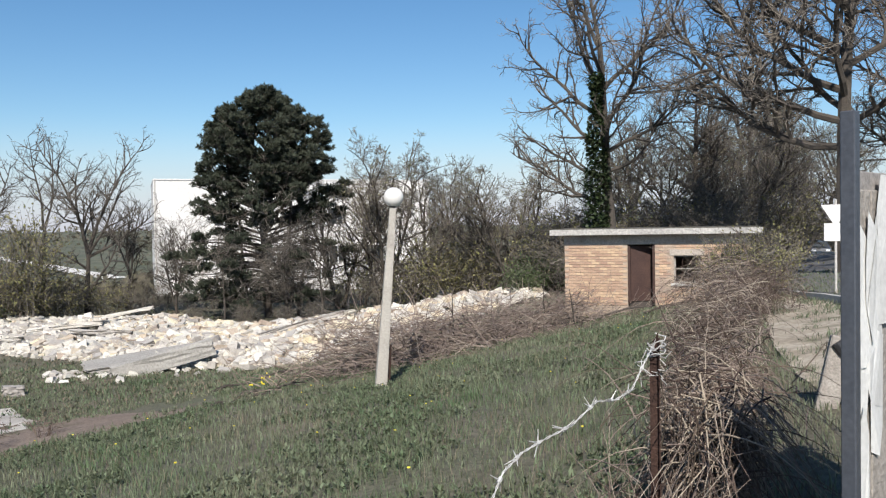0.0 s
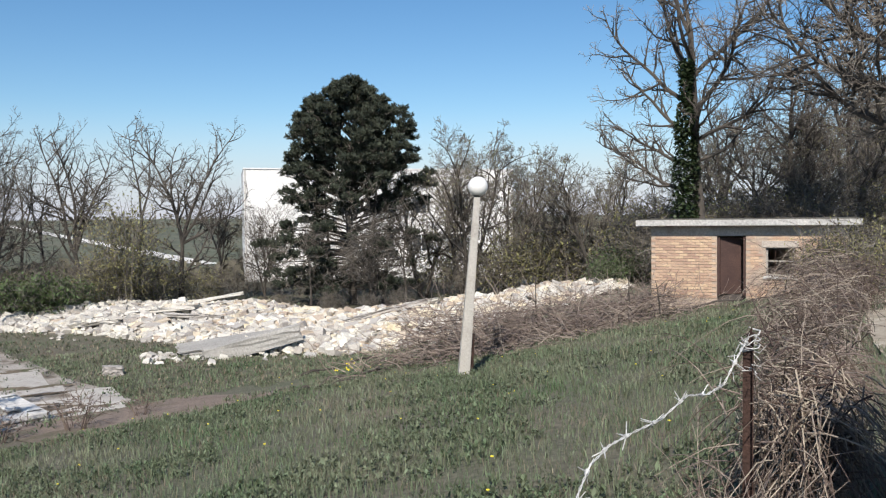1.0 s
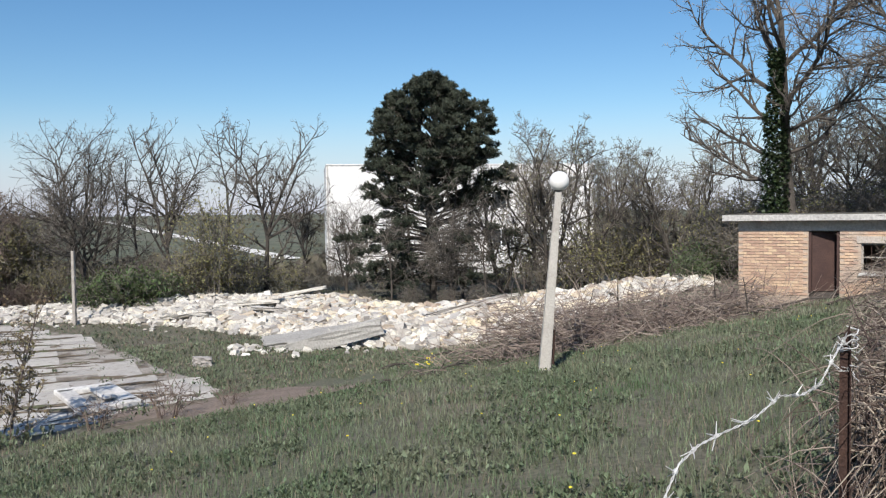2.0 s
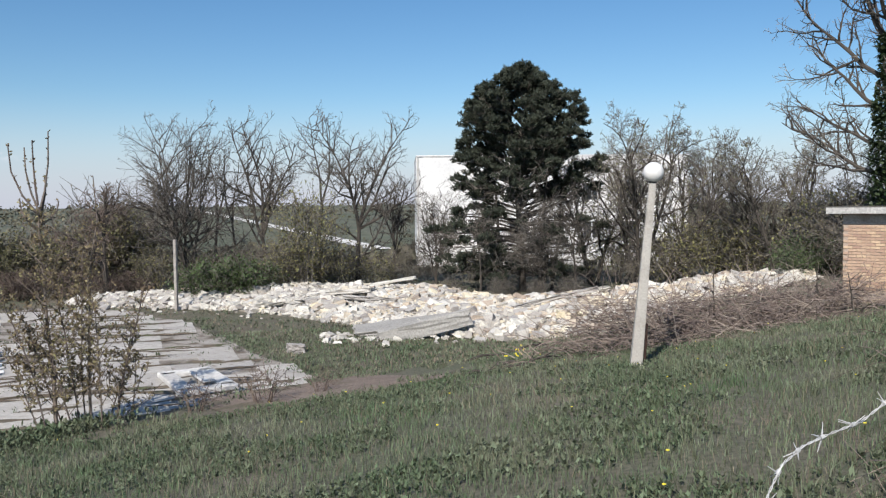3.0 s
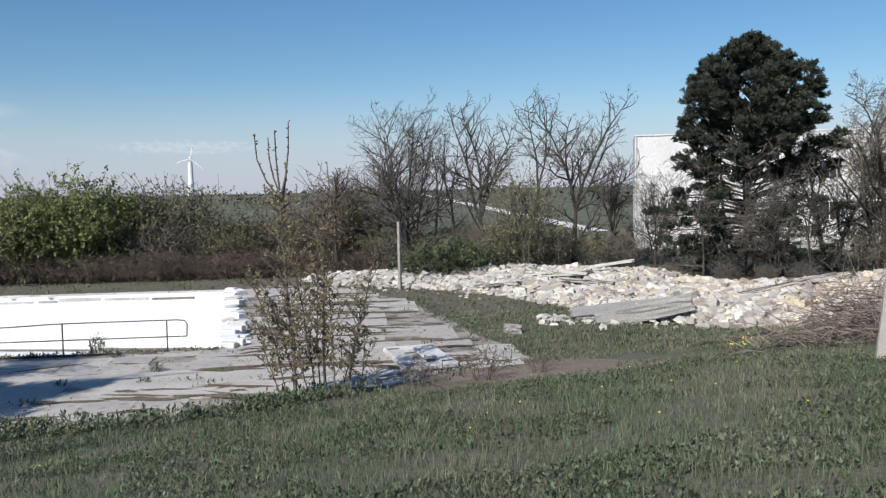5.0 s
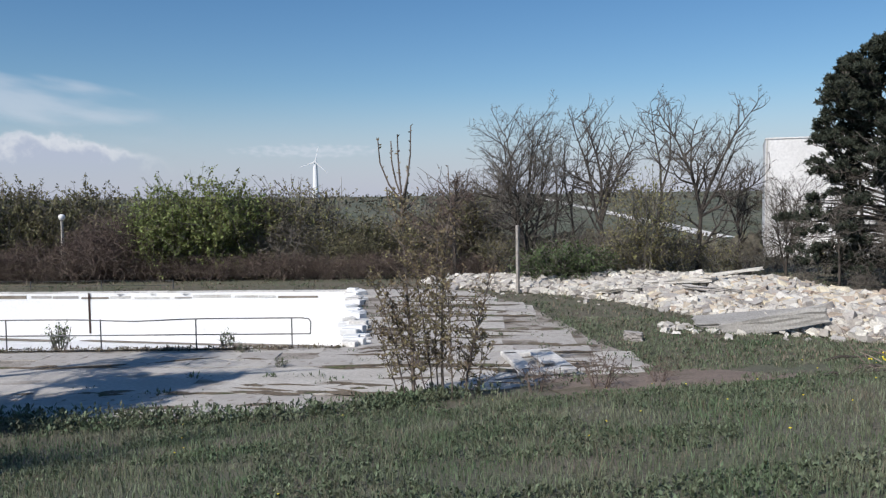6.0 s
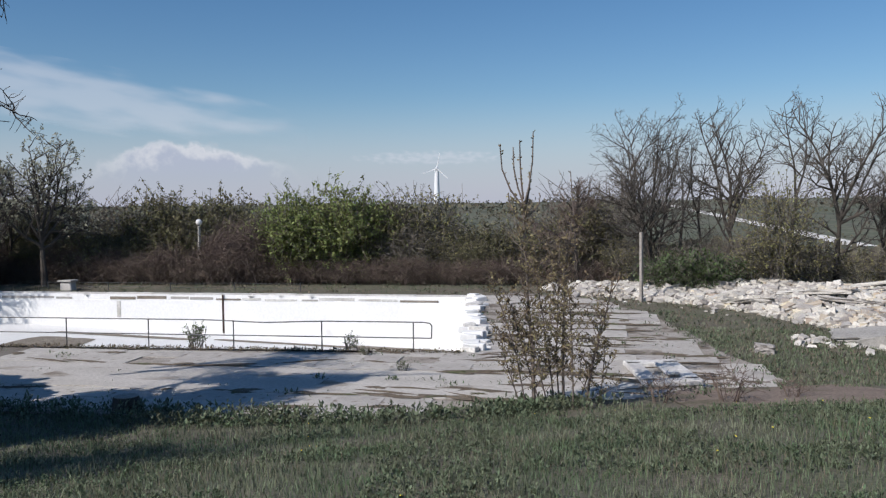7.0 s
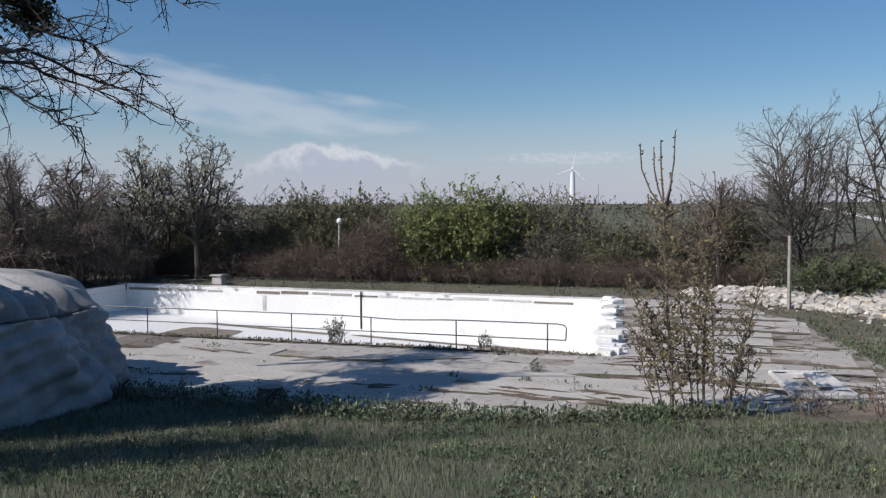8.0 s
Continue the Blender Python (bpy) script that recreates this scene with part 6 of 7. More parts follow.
# ================= notice board at the fence =================
def notice_board():
    p = polar(-25.75, 3.2)
    top = EYE + 3.2 * math.tan(radians(6.6))
    root = thing("notice_board", Matrix.Translation(p) @ pose(0, 0, 0, 0, 0, 45), "weathered notice board on a dark steel post with torn white posters", "notice board")
    h = top - p.z
    bm = bmesh.new()
    box(bm, 0.05, 0.05, h + 0.4, Matrix.Translation((0, 0, -0.4)), 0.004)
    part("post", bm, M_BOARDPOST, root, "square dark blue-grey steel post")
    bm = bmesh.new()
    box(bm, 0.05, 0.05, h + 0.2, Matrix.Translation((1.6, 0, -0.4)), 0.004)
    part("post", bm, M_BOARDPOST, root)
    bt = EYE + 3.2 * math.tan(radians(3.1)) - p.z
    bm = bmesh.new()
    box(bm, 1.53, 0.03, bt - 0.35, Matrix.Translation((0.80, 0.03, 0.35)), 0.004)
    part("panel", bm, M_BOARD, root)
    rng = random.Random(2)
    for k in range(9):
        bm = bmesh.new()
        box(bm, 0.155, 0.02, bt - 0.37 - rng.uniform(0, 0.06), Matrix.Translation((0.11 + 0.168 * k, 0.006, 0.36)), 0.004)
        part("plank", bm, M_WOODGREY, root)
    for i in range(26):
        bm = bmesh.new()
        w, hh = rng.uniform(0.06, 0.26), rng.uniform(0.2, 0.65)
        x, z = rng.uniform(0.03, 1.2), rng.uniform(0.5, bt - 0.02)
        n = 9
        ring = []
        for k in range(n):
            a = 2 * math.pi * k / n
            ring.append(bm.verts.new((max(0.03, min(1.54, x + w * 0.6 * math.cos(a) * rng.uniform(0.6, 1.15))), -0.006 - 0.0006 * i - (0.012 if rng.random() < 0.25 else 0), max(0.36, min(bt - 0.01, z + hh * 0.6 * math.sin(a) * rng.uniform(0.6, 1.1))))))
        f = bm.faces.new(ring)
        part("torn_poster", bm, M_PAPER if rng.random() < 0.8 else M_PAPERBLUE, root)
    # short leaning stub beyond it
    q = polar(-24.3, 8.2)
    stub = thing("post_stub", Matrix.Translation(q) @ pose(0, 0, 0, 0, 9, 0), "grey weathered stub post with a slanting brace", "post")
    bm = bmesh.new()
    box(bm, 0.19, 0.10, 0.74, Matrix.Translation((0, 0, -0.08)) @ pose(0, 0, 0, 0, 4, -15), 0.012)
    part("upright", bm, M_WOODGREY, stub)
    bm = bmesh.new()
    cyl(bm, 0.045, 0.04, (-0.02, -0.06, 0.60), (0.26, -0.12, 0.30), 8)
    part("brace", bm, M_DARKMETAL, stub)


# ================= road, cars, signs =================
def roadside():
    line = [(3.9, 6.0), (4.5, 9.0), (5.4, 12.0), (6.6, 15.5), (8.0, 19.0), (9.8, 23.0)]
    strip("footpath", line, 1.3, M_PATH, 0.03, "pale trodden dirt path beside the hedge", "path", segments=4)
    road = [(9.5, 8.0), (10.4, 15.0), (12.2, 24.0), (15.6, 36.0), (21.0, 52.0), (27.5, 70.0), (34.0, 88.0), (41, 108)]
    fine = []
    for i in range(len(road) - 1):
        for k in range(5):
            fine.append((road[i][0] + (road[i + 1][0] - road[i][0]) * k / 5, road[i][1] + (road[i + 1][1] - road[i][1]) * k / 5))
    strip("road", fine, 5.0, M_ASPHALT, 0.05, "grey asphalt road with tree shadows", "road", segments=6)
    for off in (-2.6, 2.6):
        pts = []
        for i, q in enumerate(fine):
            j = min(i + 1, len(fine) - 1)
            d = Vector((fine[j][0] - fine[j - 1][0], fine[j][1] - fine[j - 1][1])).normalized()
            pts.append((q[0] - d.y * off, q[1] + d.x * off))
        verts, faces = [], []
        for i, q in enumerate(pts):
            j = min(i + 1, len(pts) - 1)
            d = Vector((pts[j][0] - pts[j - 1][0], pts[j][1] - pts[j - 1][1])).normalized()
            s = Vector((-d.y, d.x)) * 0.08
            z = land(q[0], q[1])
            verts += [(q[0] - s.x, q[1] - s.y, z - 0.1), (q[0] - s.x, q[1] - s.y, z + 0.15), (q[0] + s.x, q[1] + s.y, z + 0.15), (q[0] + s.x, q[1] + s.y, z - 0.1)]
        for i in range(len(pts) - 1):
            for k in range(3):
                faces.append((i * 4 + k, i * 4 + k + 1, i * 4 + k + 5, i * 4 + k + 4))
        tagged(place_mesh("kerb", verts, faces, M_KERB), "pale concrete kerb of the road", "kerb", kind="structure")


def car(m, paint, label):
    root = thing("car", m, label, "car", "cars by the road")
    bm = bmesh.new()
    prof = [(-2.1, 0.28), (-2.12, 0.62), (-2.0, 0.86), (-1.2, 0.94), (-0.55, 1.40), (0.75, 1.44), (1.6, 0.98), (2.05, 0.92), (2.1, 0.5), (2.05, 0.28)]
    rings = []
    for y, k in ((-0.82, 0.94), (-0.66, 1.0), (0.66, 1.0), (0.82, 0.94)):
        rings.append([bm.verts.new((x, y * (0.86 if z > 1.2 else 1.0), z * (k if z > 0.7 else 1.0))) for x, z in prof])
    for i in range(3):
        for k in range(len(prof)):
            bm.faces.new((rings[i][k], rings[i][(k + 1) % len(prof)], rings[i + 1][(k + 1) % len(prof)], rings[i + 1][k]))
    bm.faces.new(rings[0][::-1])
    bm.faces.new(rings[3])
    bmesh.ops.recalc_face_normals(bm, faces=bm.faces[:])
    part("body", bm, paint, root)
    for s in (-1, 1):
        bm = bmesh.new()
        f = bm.faces.new([bm.verts.new((x, s * 0.80, z)) for x, z in ((-1.0, 0.96), (-0.5, 1.30), (0.7, 1.33), (1.35, 0.98))])
        bmesh.ops.extrude_face_region(bm, geom=[f])
        part("side_window", bm, M_PANE, root)
    for x0, x1, z0, z1 in ((-1.24, -0.60, 0.965, 1.375), (1.62, 0.80, 1.00, 1.43)):
        bm = bmesh.new()
        e = 0.012 * (-1 if x0 < 0 else 1)
        bm.faces.new([bm.verts.new(q) for q in ((x0 + e, -0.6, z0 + 0.01), (x0 + e, 0.6, z0 + 0.01), (x1 + e, 0.52, z1 + 0.01), (x1 + e, -0.52, z1 + 0.01))])
        part("windscreen", bm, M_PANE, root)
    for x in (-1.3, 1.3):
        for s in (-1, 1):
            bm = bmesh.new()
            cyl(bm, 0.31, 0.31, (x, s * 0.66, 0.31), (x, s * 0.84, 0.31), 18)
            w = part("wheel", bm, M_TYRE, root)
            bm = bmesh.new()
            cyl(bm, 0.19, 0.17, (x, s * 0.83, 0.31), (x, s * 0.85, 0.31), 14)
            part("rim", bm, M_WIRE, w)
    for s in (-1, 1):
        bm = bmesh.new()
        box(bm, 0.06, 0.32, 0.16, Matrix.Translation((-2.09, s * 0.55, 0.60)), 0.02)
        part("headlight", bm, M_LAMPGLASS, root)


def cars_and_signs():
    p = polar(-21.95, 84.0)
    car(Matrix.Translation((p.x, p.y, p.z + 0.04)) @ pose(0, 0, 0, 0, 0, 150), M_CARWHITE, "white hatchback parked among roadside trees")
    p = polar(-23.95, 80.0)
    car(Matrix.Translation((p.x, p.y, p.z + 0.05)) @ pose(0, 0, 0, 0, 0, 72), M_CARDARK, "dark saloon car standing on the road")
    p = polar(-24.95, 22.0)
    root = thing("road_sign", Matrix.Translation(p) @ pose(0, 0, 0, 0, 0, -24), "white triangular road sign above a square plate", "sign")
    z1 = EYE + 22 * math.tan(radians(0.5)) - p.z
    bm = bmesh.new()
    cyl(bm, 0.03, 0.03, (0, 0, -0.2), (0, 0, z1 + 0.3), 10)
    part("pole", bm, M_KERB, root)
    bm = bmesh.new()
    f = bm.faces.new([bm.verts.new(v) for v in ((-0.32, -0.04, z1 + 0.18), (0.0, -0.04, z1 - 0.36), (0.32, -0.04, z1 + 0.18))])
    ext = bmesh.ops.extrude_face_region(bm, geom=[f])
    bmesh.ops.translate(bm, verts=[v for v in ext["geom"] if isinstance(v, bmesh.types.BMVert)], vec=(0, 0.012, 0))
    part("triangle", bm, M_SIGN, root)
    bm = bmesh.new()
    box(bm, 0.5, 0.012, 0.42, Matrix.Translation((0, -0.035, z1 - 0.68)), 0.003)
    part("plate", bm, M_SIGN, root)


# ================= beyond the pool =================
def far_side():
    fr, fl = Vector((*POOL[0], 0)), Vector((*POOL[1], 0))
    d = (fl - fr).normalized()
    root = thing("cable_fence", Matrix.Translation((fr.x, fr.y, DECK)), "low thin-railed fence beyond the pool", "fence")
    for z in (0.46, 0.22):
        t = Tubes()
        t.tube([N * 2.4 + d * s + Vector((0, 0, z + 0.02 * math.sin(s))) for s in range(10, 34, 2)], 0.012, 0.012, 4)
        t.make("rail", M_RAIL, root)
    for s in range(10, 34, 4):
        bm = bmesh.new()
        cyl(bm, 0.03, 0.03, N * 2.4 + d * s + Vector((0, 0, -0.1)), N * 2.4 + d * s + Vector((0, 0, 0.5)), 6)
        part("post", bm, M_RAIL, root)
    p = fr + N * 1.9 + d * 24.3
    bm = bmesh.new()
    box(bm, 0.8, 0.5, 0.55, Matrix(), 0.05, 0.05, random.Random(3))
    blk = part("stone_block", bm, M_KERB)
    blk.matrix_world = Matrix.Translation((p.x, p.y, DECK)) @ pose(0, 0, 0, 0, 0, 30)
    tagged(blk, "pale rough stone block beyond the pool", "block")
    bm = bmesh.new()
    box(bm, 0.95, 0.65, 0.10, Matrix(), 0.03, 0.03, random.Random(4))
    cap = part("stone_cap", bm, M_SLABGREY, blk)
    cap.matrix_basis = Matrix.Translation((0, 0, 0.553))
    # sawn stump by the paving edge
    q = Vector((-20.0, 7.7, 0))
    bm = bmesh.new()
    cyl(bm, 0.36, 0.30, (0, 0, -0.1), (0, 0, 0.36), 14)
    for v in bm.verts:
        v.co.xy = v.co.xy * (1 + 0.12 * noise.noise(v.co * 3))
    st = part("tree_stump", bm, M_BARK)
    st.matrix_world = Matrix.Translation((q.x, q.y, DECK + 0.05))
    tagged(st, "dark sawn tree stump at the paving edge", "stump")
    bm = bmesh.new()
    cyl(bm, 0.285, 0.285, (0, 0, 0.362), (0, 0, 0.372), 14)
    part("cut_face", bm, M_WOODGREY, st, "pale sawn top")


# ================= far things =================
def far_things():
    # concrete pole at the hedge
    p = polar(34.75, 42.0)
    bm = bmesh.new()
    box(bm, 0.15, 0.15, 3.6, Matrix.Translation((0, 0, -0.2)), 0.02)
    ob = part("concrete_pole", bm, M_WOODGREY)
    ob.matrix_world = Matrix.Translation(p)
    tagged(ob, "plain pale concrete pole at the edge of the rubble", "pole")
    # wind turbine on the horizon
    d = 1400.0
    p = polar(48.1, d)
    hub = EYE + d * math.tan(radians(2.35))
    root = thing("wind_turbine", Matrix.Translation(p) @ pose(0, 0, 0, 0, 0, 48), "white wind turbine far off on the horizon", "wind turbine")
    h = hub - p.z
    bm = bmesh.new()
    cyl(bm, 5.4, 3.4, (0, 0, -2), (0, 0, h), 14)
    part("tower", bm, M_TURBINE, root)
    bm = bmesh.new()
    box(bm, 4.4, 12, 4.6, Matrix.Translation((0, 1.5, h - 1.6)), 0.6)
    part("nacelle", bm, M_TURBINE, root)
    for a in (12, 132, 252):
        bm = bmesh.new()
        c = Matrix.Translation((0, -4.2, h)) @ pose(0, 0, 0, 0, a, 0)
        made = bmesh.ops.create_cone(bm, cap_ends=True, segments=6, radius1=1.3, radius2=0.45, depth=26, matrix=c @ Matrix.Translation((0, 0, 13)) @ Matrix.Diagonal((1, 0.3, 1, 1)))
        part("blade", bm, M_TURBINE, root)
    # lattice mast near it
    p = polar(46.4, 1300.0)
    t = Tubes()
    t.tube([Vector((0, 0, 0)), Vector((0, 0, 34))], 0.8, 0.5, 4)
    ob = t.make("mast", M_KERB)
    ob.matrix_world = Matrix.Translation(p)
    tagged(ob, "thin grey mast far off on the horizon", "mast")
    # pale gravel road up the far hillside
    line = []
    for k in range(40):
        s = k / 39
        az = 33.6 - 12.4 * s
        el = -0.1 - 2.9 * s
        d = 250.0
        while d < 1500:
            q = polar(az, d)
            if math.degrees(math.atan2(q.z - EYE, d)) > el:
                break
            d += 4
        line.append((q.x, q.y))
    strip("gravel_road", line, 11.0, M_GRAVEL, 0.5, "pale gravel road climbing the far hillside", "road", segments=2)
    # scattered far scrub
    rng = random.Random(90)
    lv = Tubes()
    for i in range(8500):
        az = rng.uniform(-8, 92)
        d = 72 * (19 ** rng.random())
        q = polar(az, d)
        w = rng.uniform(0.9, 2.6) * (1 + d / 700)
        if 20 < az < 36 and d > 250 and rng.random() < 0.8:
            continue
        for _ in range(9):
            c = q + Vector((rng.gauss(0, w * 0.4), rng.gauss(0, w * 0.4), abs(rng.gauss(0, w * 0.28))))
            lv.leaf(c, rand_dir(rng), rand_dir(rng), w * 0.5, w * 0.4)
    for i in range(420):
        q = polar(rng.uniform(-8, 92), rng.uniform(800, 1550))
        w = rng.uniform(5, 13)
        for _ in range(14):
            lv.leaf(q + Vector((rng.gauss(0, w * 0.9), rng.gauss(0, w * 0.9), abs(rng.gauss(0, w * 0.35)))), rand_dir(rng), rand_dir(rng), w * 0.45, w * 0.35)
    ob = lv.make("far_scrub", M_SCRUB)
    tagged(ob, "low dark scrub scattered over the far fields", "scrub", kind="stuff")


M_SCRUB = mat("far_scrub", (0.105, 0.105, 0.072), (0.145, 0.125, 0.092), 0.03, 0.95, 0, 0.5, 0.3, vary=0.35, island=True)


def clouds():
    """Heaped clouds low over the horizon and a thin high veil, far beyond everything."""
    def sheet(name, az, el, w, h, d, seed, low, high, soft, label, stretch=1.0, thick=1.0, tint=(0.83, 0.87, 0.93), tilt=0.0):
        m = bpy.data.materials.new(name)
        m.use_nodes = True
        nt = m.node_tree
        n, l = nt.nodes, nt.links
        n.remove(n["Principled BSDF"])
        co = n.new("ShaderNodeTexCoord")
        mp = n.new("ShaderNodeMapping")
        mp.inputs["Location"].default_value = (seed * 3.7, seed * 1.3, 0)
        mp.inputs["Scale"].default_value = (4.0 / stretch, 4.0, 4.0)
        l.new(co.outputs["Object"], mp.inputs[0])
        ns = n.new("ShaderNodeTexNoise")
        ns.inputs["Scale"].default_value, ns.inputs["Detail"].default_value, ns.inputs["Roughness"].default_value = 1.2, 4.0, 0.38
        l.new(mp.outputs[0], ns.inputs[0])
        # the outline thins towards the sheet's rim
        sp = n.new("ShaderNodeSeparateXYZ")
        l.new(co.outputs["Object"], sp.inputs[0])

        def math_node(op, a, b=None):
            q = n.new("ShaderNodeMath")
            q.operation = op
            for i, v in enumerate((a, b)):
                if v is None:
                    continue
                if isinstance(v, float):
                    q.inputs[i].default_value = v
                else:
                    l.new(v, q.inputs[i])
            return q.outputs[0]

        r2 = math_node('ADD', math_node('POWER', math_node('ABSOLUTE', math_node('MULTIPLY', sp.outputs[0], 2.0 * h / w)), 2.0), math_node('POWER', math_node('ABSOLUTE', math_node('MULTIPLY', sp.outputs[1], 2.0)), 2.0))
        dens = math_node('SUBTRACT', ns.outputs[0], math_node('MULTIPLY', r2, soft))
        mr = n.new("ShaderNodeMapRange")
        mr.interpolation_type = 'SMOOTHSTEP'
        mr.inputs[1].default_value, mr.inputs[2].default_value = low, high
        l.new(dens, mr.inputs[0])
        em = n.new("ShaderNodeEmission")
        em.inputs[0].default_value = (*tint, 1)
        em.inputs[1].default_value = CLOUD_GLOW
        tr = n.new("ShaderNodeBsdfTransparent")
        mx = n.new("ShaderNodeMixShader")
        l.new(math_node('MULTIPLY', mr.outputs[0], thick), mx.inputs[0])
        l.new(tr.outputs[0], mx.inputs[1])
        l.new(em.outputs[0], mx.inputs[2])
        l.new(mx.outputs[0], n["Material Output"].inputs[0])
        bm = bmesh.new()
        bmesh.ops.create_grid(bm, x_segments=2, y_segments=2, size=0.5)
        for v in bm.verts:
            v.co.x *= w / h
        ob = part(name, bm, m)
        c = polar(az, d, EYE + d * math.tan(radians(el)))
        ob.matrix_world = Matrix.Translation(c) @ pose(0, 0, 0, 90, 0, az) @ pose(0, 0, 0, 0, 0, tilt) @ Matrix.Diagonal((h, h, h, 1))
        ob.visible_shadow = False
        tagged(ob, label, "cloud", kind="structure")

    sheet("backdrop_cloud", 48.5, 3.1, 900, 80, 4300, 2, 0.10, 0.60, 0.45, "faint flat cloud bank over the horizon", 2.2, 0.5)
    sheet("backdrop_veil", 73.5, 7.3, 2700, 330, 4400, 3, -0.05, 0.55, 0.50, "thin white veil of high cloud", 4.0, 0.50, (0.83, 0.87, 0.93), -8.0)
    # the heaped cloud: a crisp, lumpy crest over a grey body that sinks into the haze
    m = bpy.data.materials.new("heaped_cloud")
    m.use_nodes = True
    n, l = m.node_tree.nodes, m.node_tree.links
    n.remove(n["Principled BSDF"])
    co, sp = n.new("ShaderNodeTexCoord"), n.new("ShaderNodeSeparateXYZ")
    l.new(co.outputs["Object"], sp.inputs[0])

    def calc(op, a, b=0.0, c=None):
        q = n.new("ShaderNodeMath")
        q.operation = op
        for i, v in enumerate((a, b, c)):
            if v is None:
                continue
            if isinstance(v, float):
                q.inputs[i].default_value = v
            else:
                l.new(v, q.inputs[i])
        return q.outputs[0]

    def smooth(v, lo, hi):
        q = n.new("ShaderNodeMapRange")
        q.interpolation_type = 'SMOOTHSTEP'
        q.inputs[1].default_value, q.inputs[2].default_value = lo, hi
        l.new(v, q.inputs[0])
        return q.outputs[0]

    puffs = n.new("ShaderNodeTexNoise")
    puffs.inputs["Scale"].default_value, puffs.inputs["Detail"].default_value, puffs.inputs["Roughness"].default_value = 3.2, 6.0, 0.55
    l.new(co.outputs["Object"], puffs.inputs[0])
    broad = n.new("ShaderNodeTexNoise")
    broad.inputs["Scale"].default_value, broad.inputs["Detail"].default_value = 1.1, 2.0
    l.new(co.outputs["Object"], broad.inputs[0])
    crest = calc('SUBTRACT', 0.30, calc('MULTIPLY', calc('POWER', calc('ABSOLUTE', sp.outputs[0]), 1.5), 0.26))
    crest = calc('ADD', crest, calc('MULTIPLY', calc('SUBTRACT', puffs.outputs[0], 0.5), 0.42))
    crest = calc('ADD', crest, calc('MULTIPLY', calc('SUBTRACT', broad.outputs[0], 0.5), 0.35))
    under = calc('SUBTRACT', crest, sp.outputs[1])
    body = calc('MULTIPLY', smooth(under, 0.0, 0.10), smooth(sp.outputs[1], -0.5, 0.05))
    body = calc('MULTIPLY', body, smooth(calc('ABSOLUTE', sp.outputs[0]), 1.7, 0.5))
    # bright crest and shaded underside are painted into the glow colour
    shade = n.new("ShaderNodeMix")
    shade.data_type = 'RGBA'
    l.new(smooth(calc('ADD', under, calc('MULTIPLY', calc('SUBTRACT', puffs.outputs[0], 0.5), 0.5)), 0.06, 0.30), shade.inputs[0])
    shade.inputs[6].default_value, shade.inputs[7].default_value = (0.93, 0.93, 0.95, 1), (0.60, 0.64, 0.76, 1)
    em, tr, mx = n.new("ShaderNodeEmission"), n.new("ShaderNodeBsdfTransparent"), n.new("ShaderNodeMixShader")
    l.new(shade.outputs[2], em.inputs[0])
    em.inputs[1].default_value = CLOUD_GLOW
    l.new(calc('MULTIPLY', body, 0.80), mx.inputs[0])
    l.new(tr.outputs[0], mx.inputs[1])
    l.new(em.outputs[0], mx.inputs[2])
    l.new(mx.outputs[0], n["Material Output"].inputs[0])
    bm = bmesh.new()
    bmesh.ops.create_grid(bm, x_segments=2, y_segments=2, size=0.5)
    for v in bm.verts:
        v.co.x *= 3.6
    ob = part("backdrop_cloud", bm, m)
    ob.matrix_world = Matrix.Translation(polar(64.3, 4290, EYE + 4290 * math.tan(radians(3.0)))) @ pose(0, 0, 0, 90, 0, 64.3) @ Matrix.Diagonal((360, 360, 360, 1))
    ob.visible_shadow = False
    tagged(ob, "white heaped cloud with a crisp crest and grey body", "cloud", kind="structure")
    # even haze all round the horizon, painted as a see-through glowing shell
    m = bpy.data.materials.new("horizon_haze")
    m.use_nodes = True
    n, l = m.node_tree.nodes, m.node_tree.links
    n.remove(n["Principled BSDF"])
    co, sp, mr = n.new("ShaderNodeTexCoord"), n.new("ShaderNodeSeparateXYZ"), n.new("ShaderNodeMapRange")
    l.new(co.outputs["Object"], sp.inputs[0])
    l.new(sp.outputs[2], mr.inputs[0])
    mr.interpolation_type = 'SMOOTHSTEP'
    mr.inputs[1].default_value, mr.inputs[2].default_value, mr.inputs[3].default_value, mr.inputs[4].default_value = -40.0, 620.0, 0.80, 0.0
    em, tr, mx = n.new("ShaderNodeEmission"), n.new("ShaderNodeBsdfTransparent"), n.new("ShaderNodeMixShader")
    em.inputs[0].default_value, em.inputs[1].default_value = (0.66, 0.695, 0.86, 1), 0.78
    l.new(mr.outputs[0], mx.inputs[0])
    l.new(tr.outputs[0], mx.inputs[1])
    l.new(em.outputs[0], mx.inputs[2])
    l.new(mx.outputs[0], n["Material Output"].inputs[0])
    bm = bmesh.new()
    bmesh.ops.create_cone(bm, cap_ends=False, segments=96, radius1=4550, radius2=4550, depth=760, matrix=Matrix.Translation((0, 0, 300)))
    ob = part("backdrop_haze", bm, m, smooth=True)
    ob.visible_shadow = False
    tagged(ob, "pale blue glowing shell painted as haze along the horizon", "haze", kind="structure")


CLOUD_GLOW = 0.85


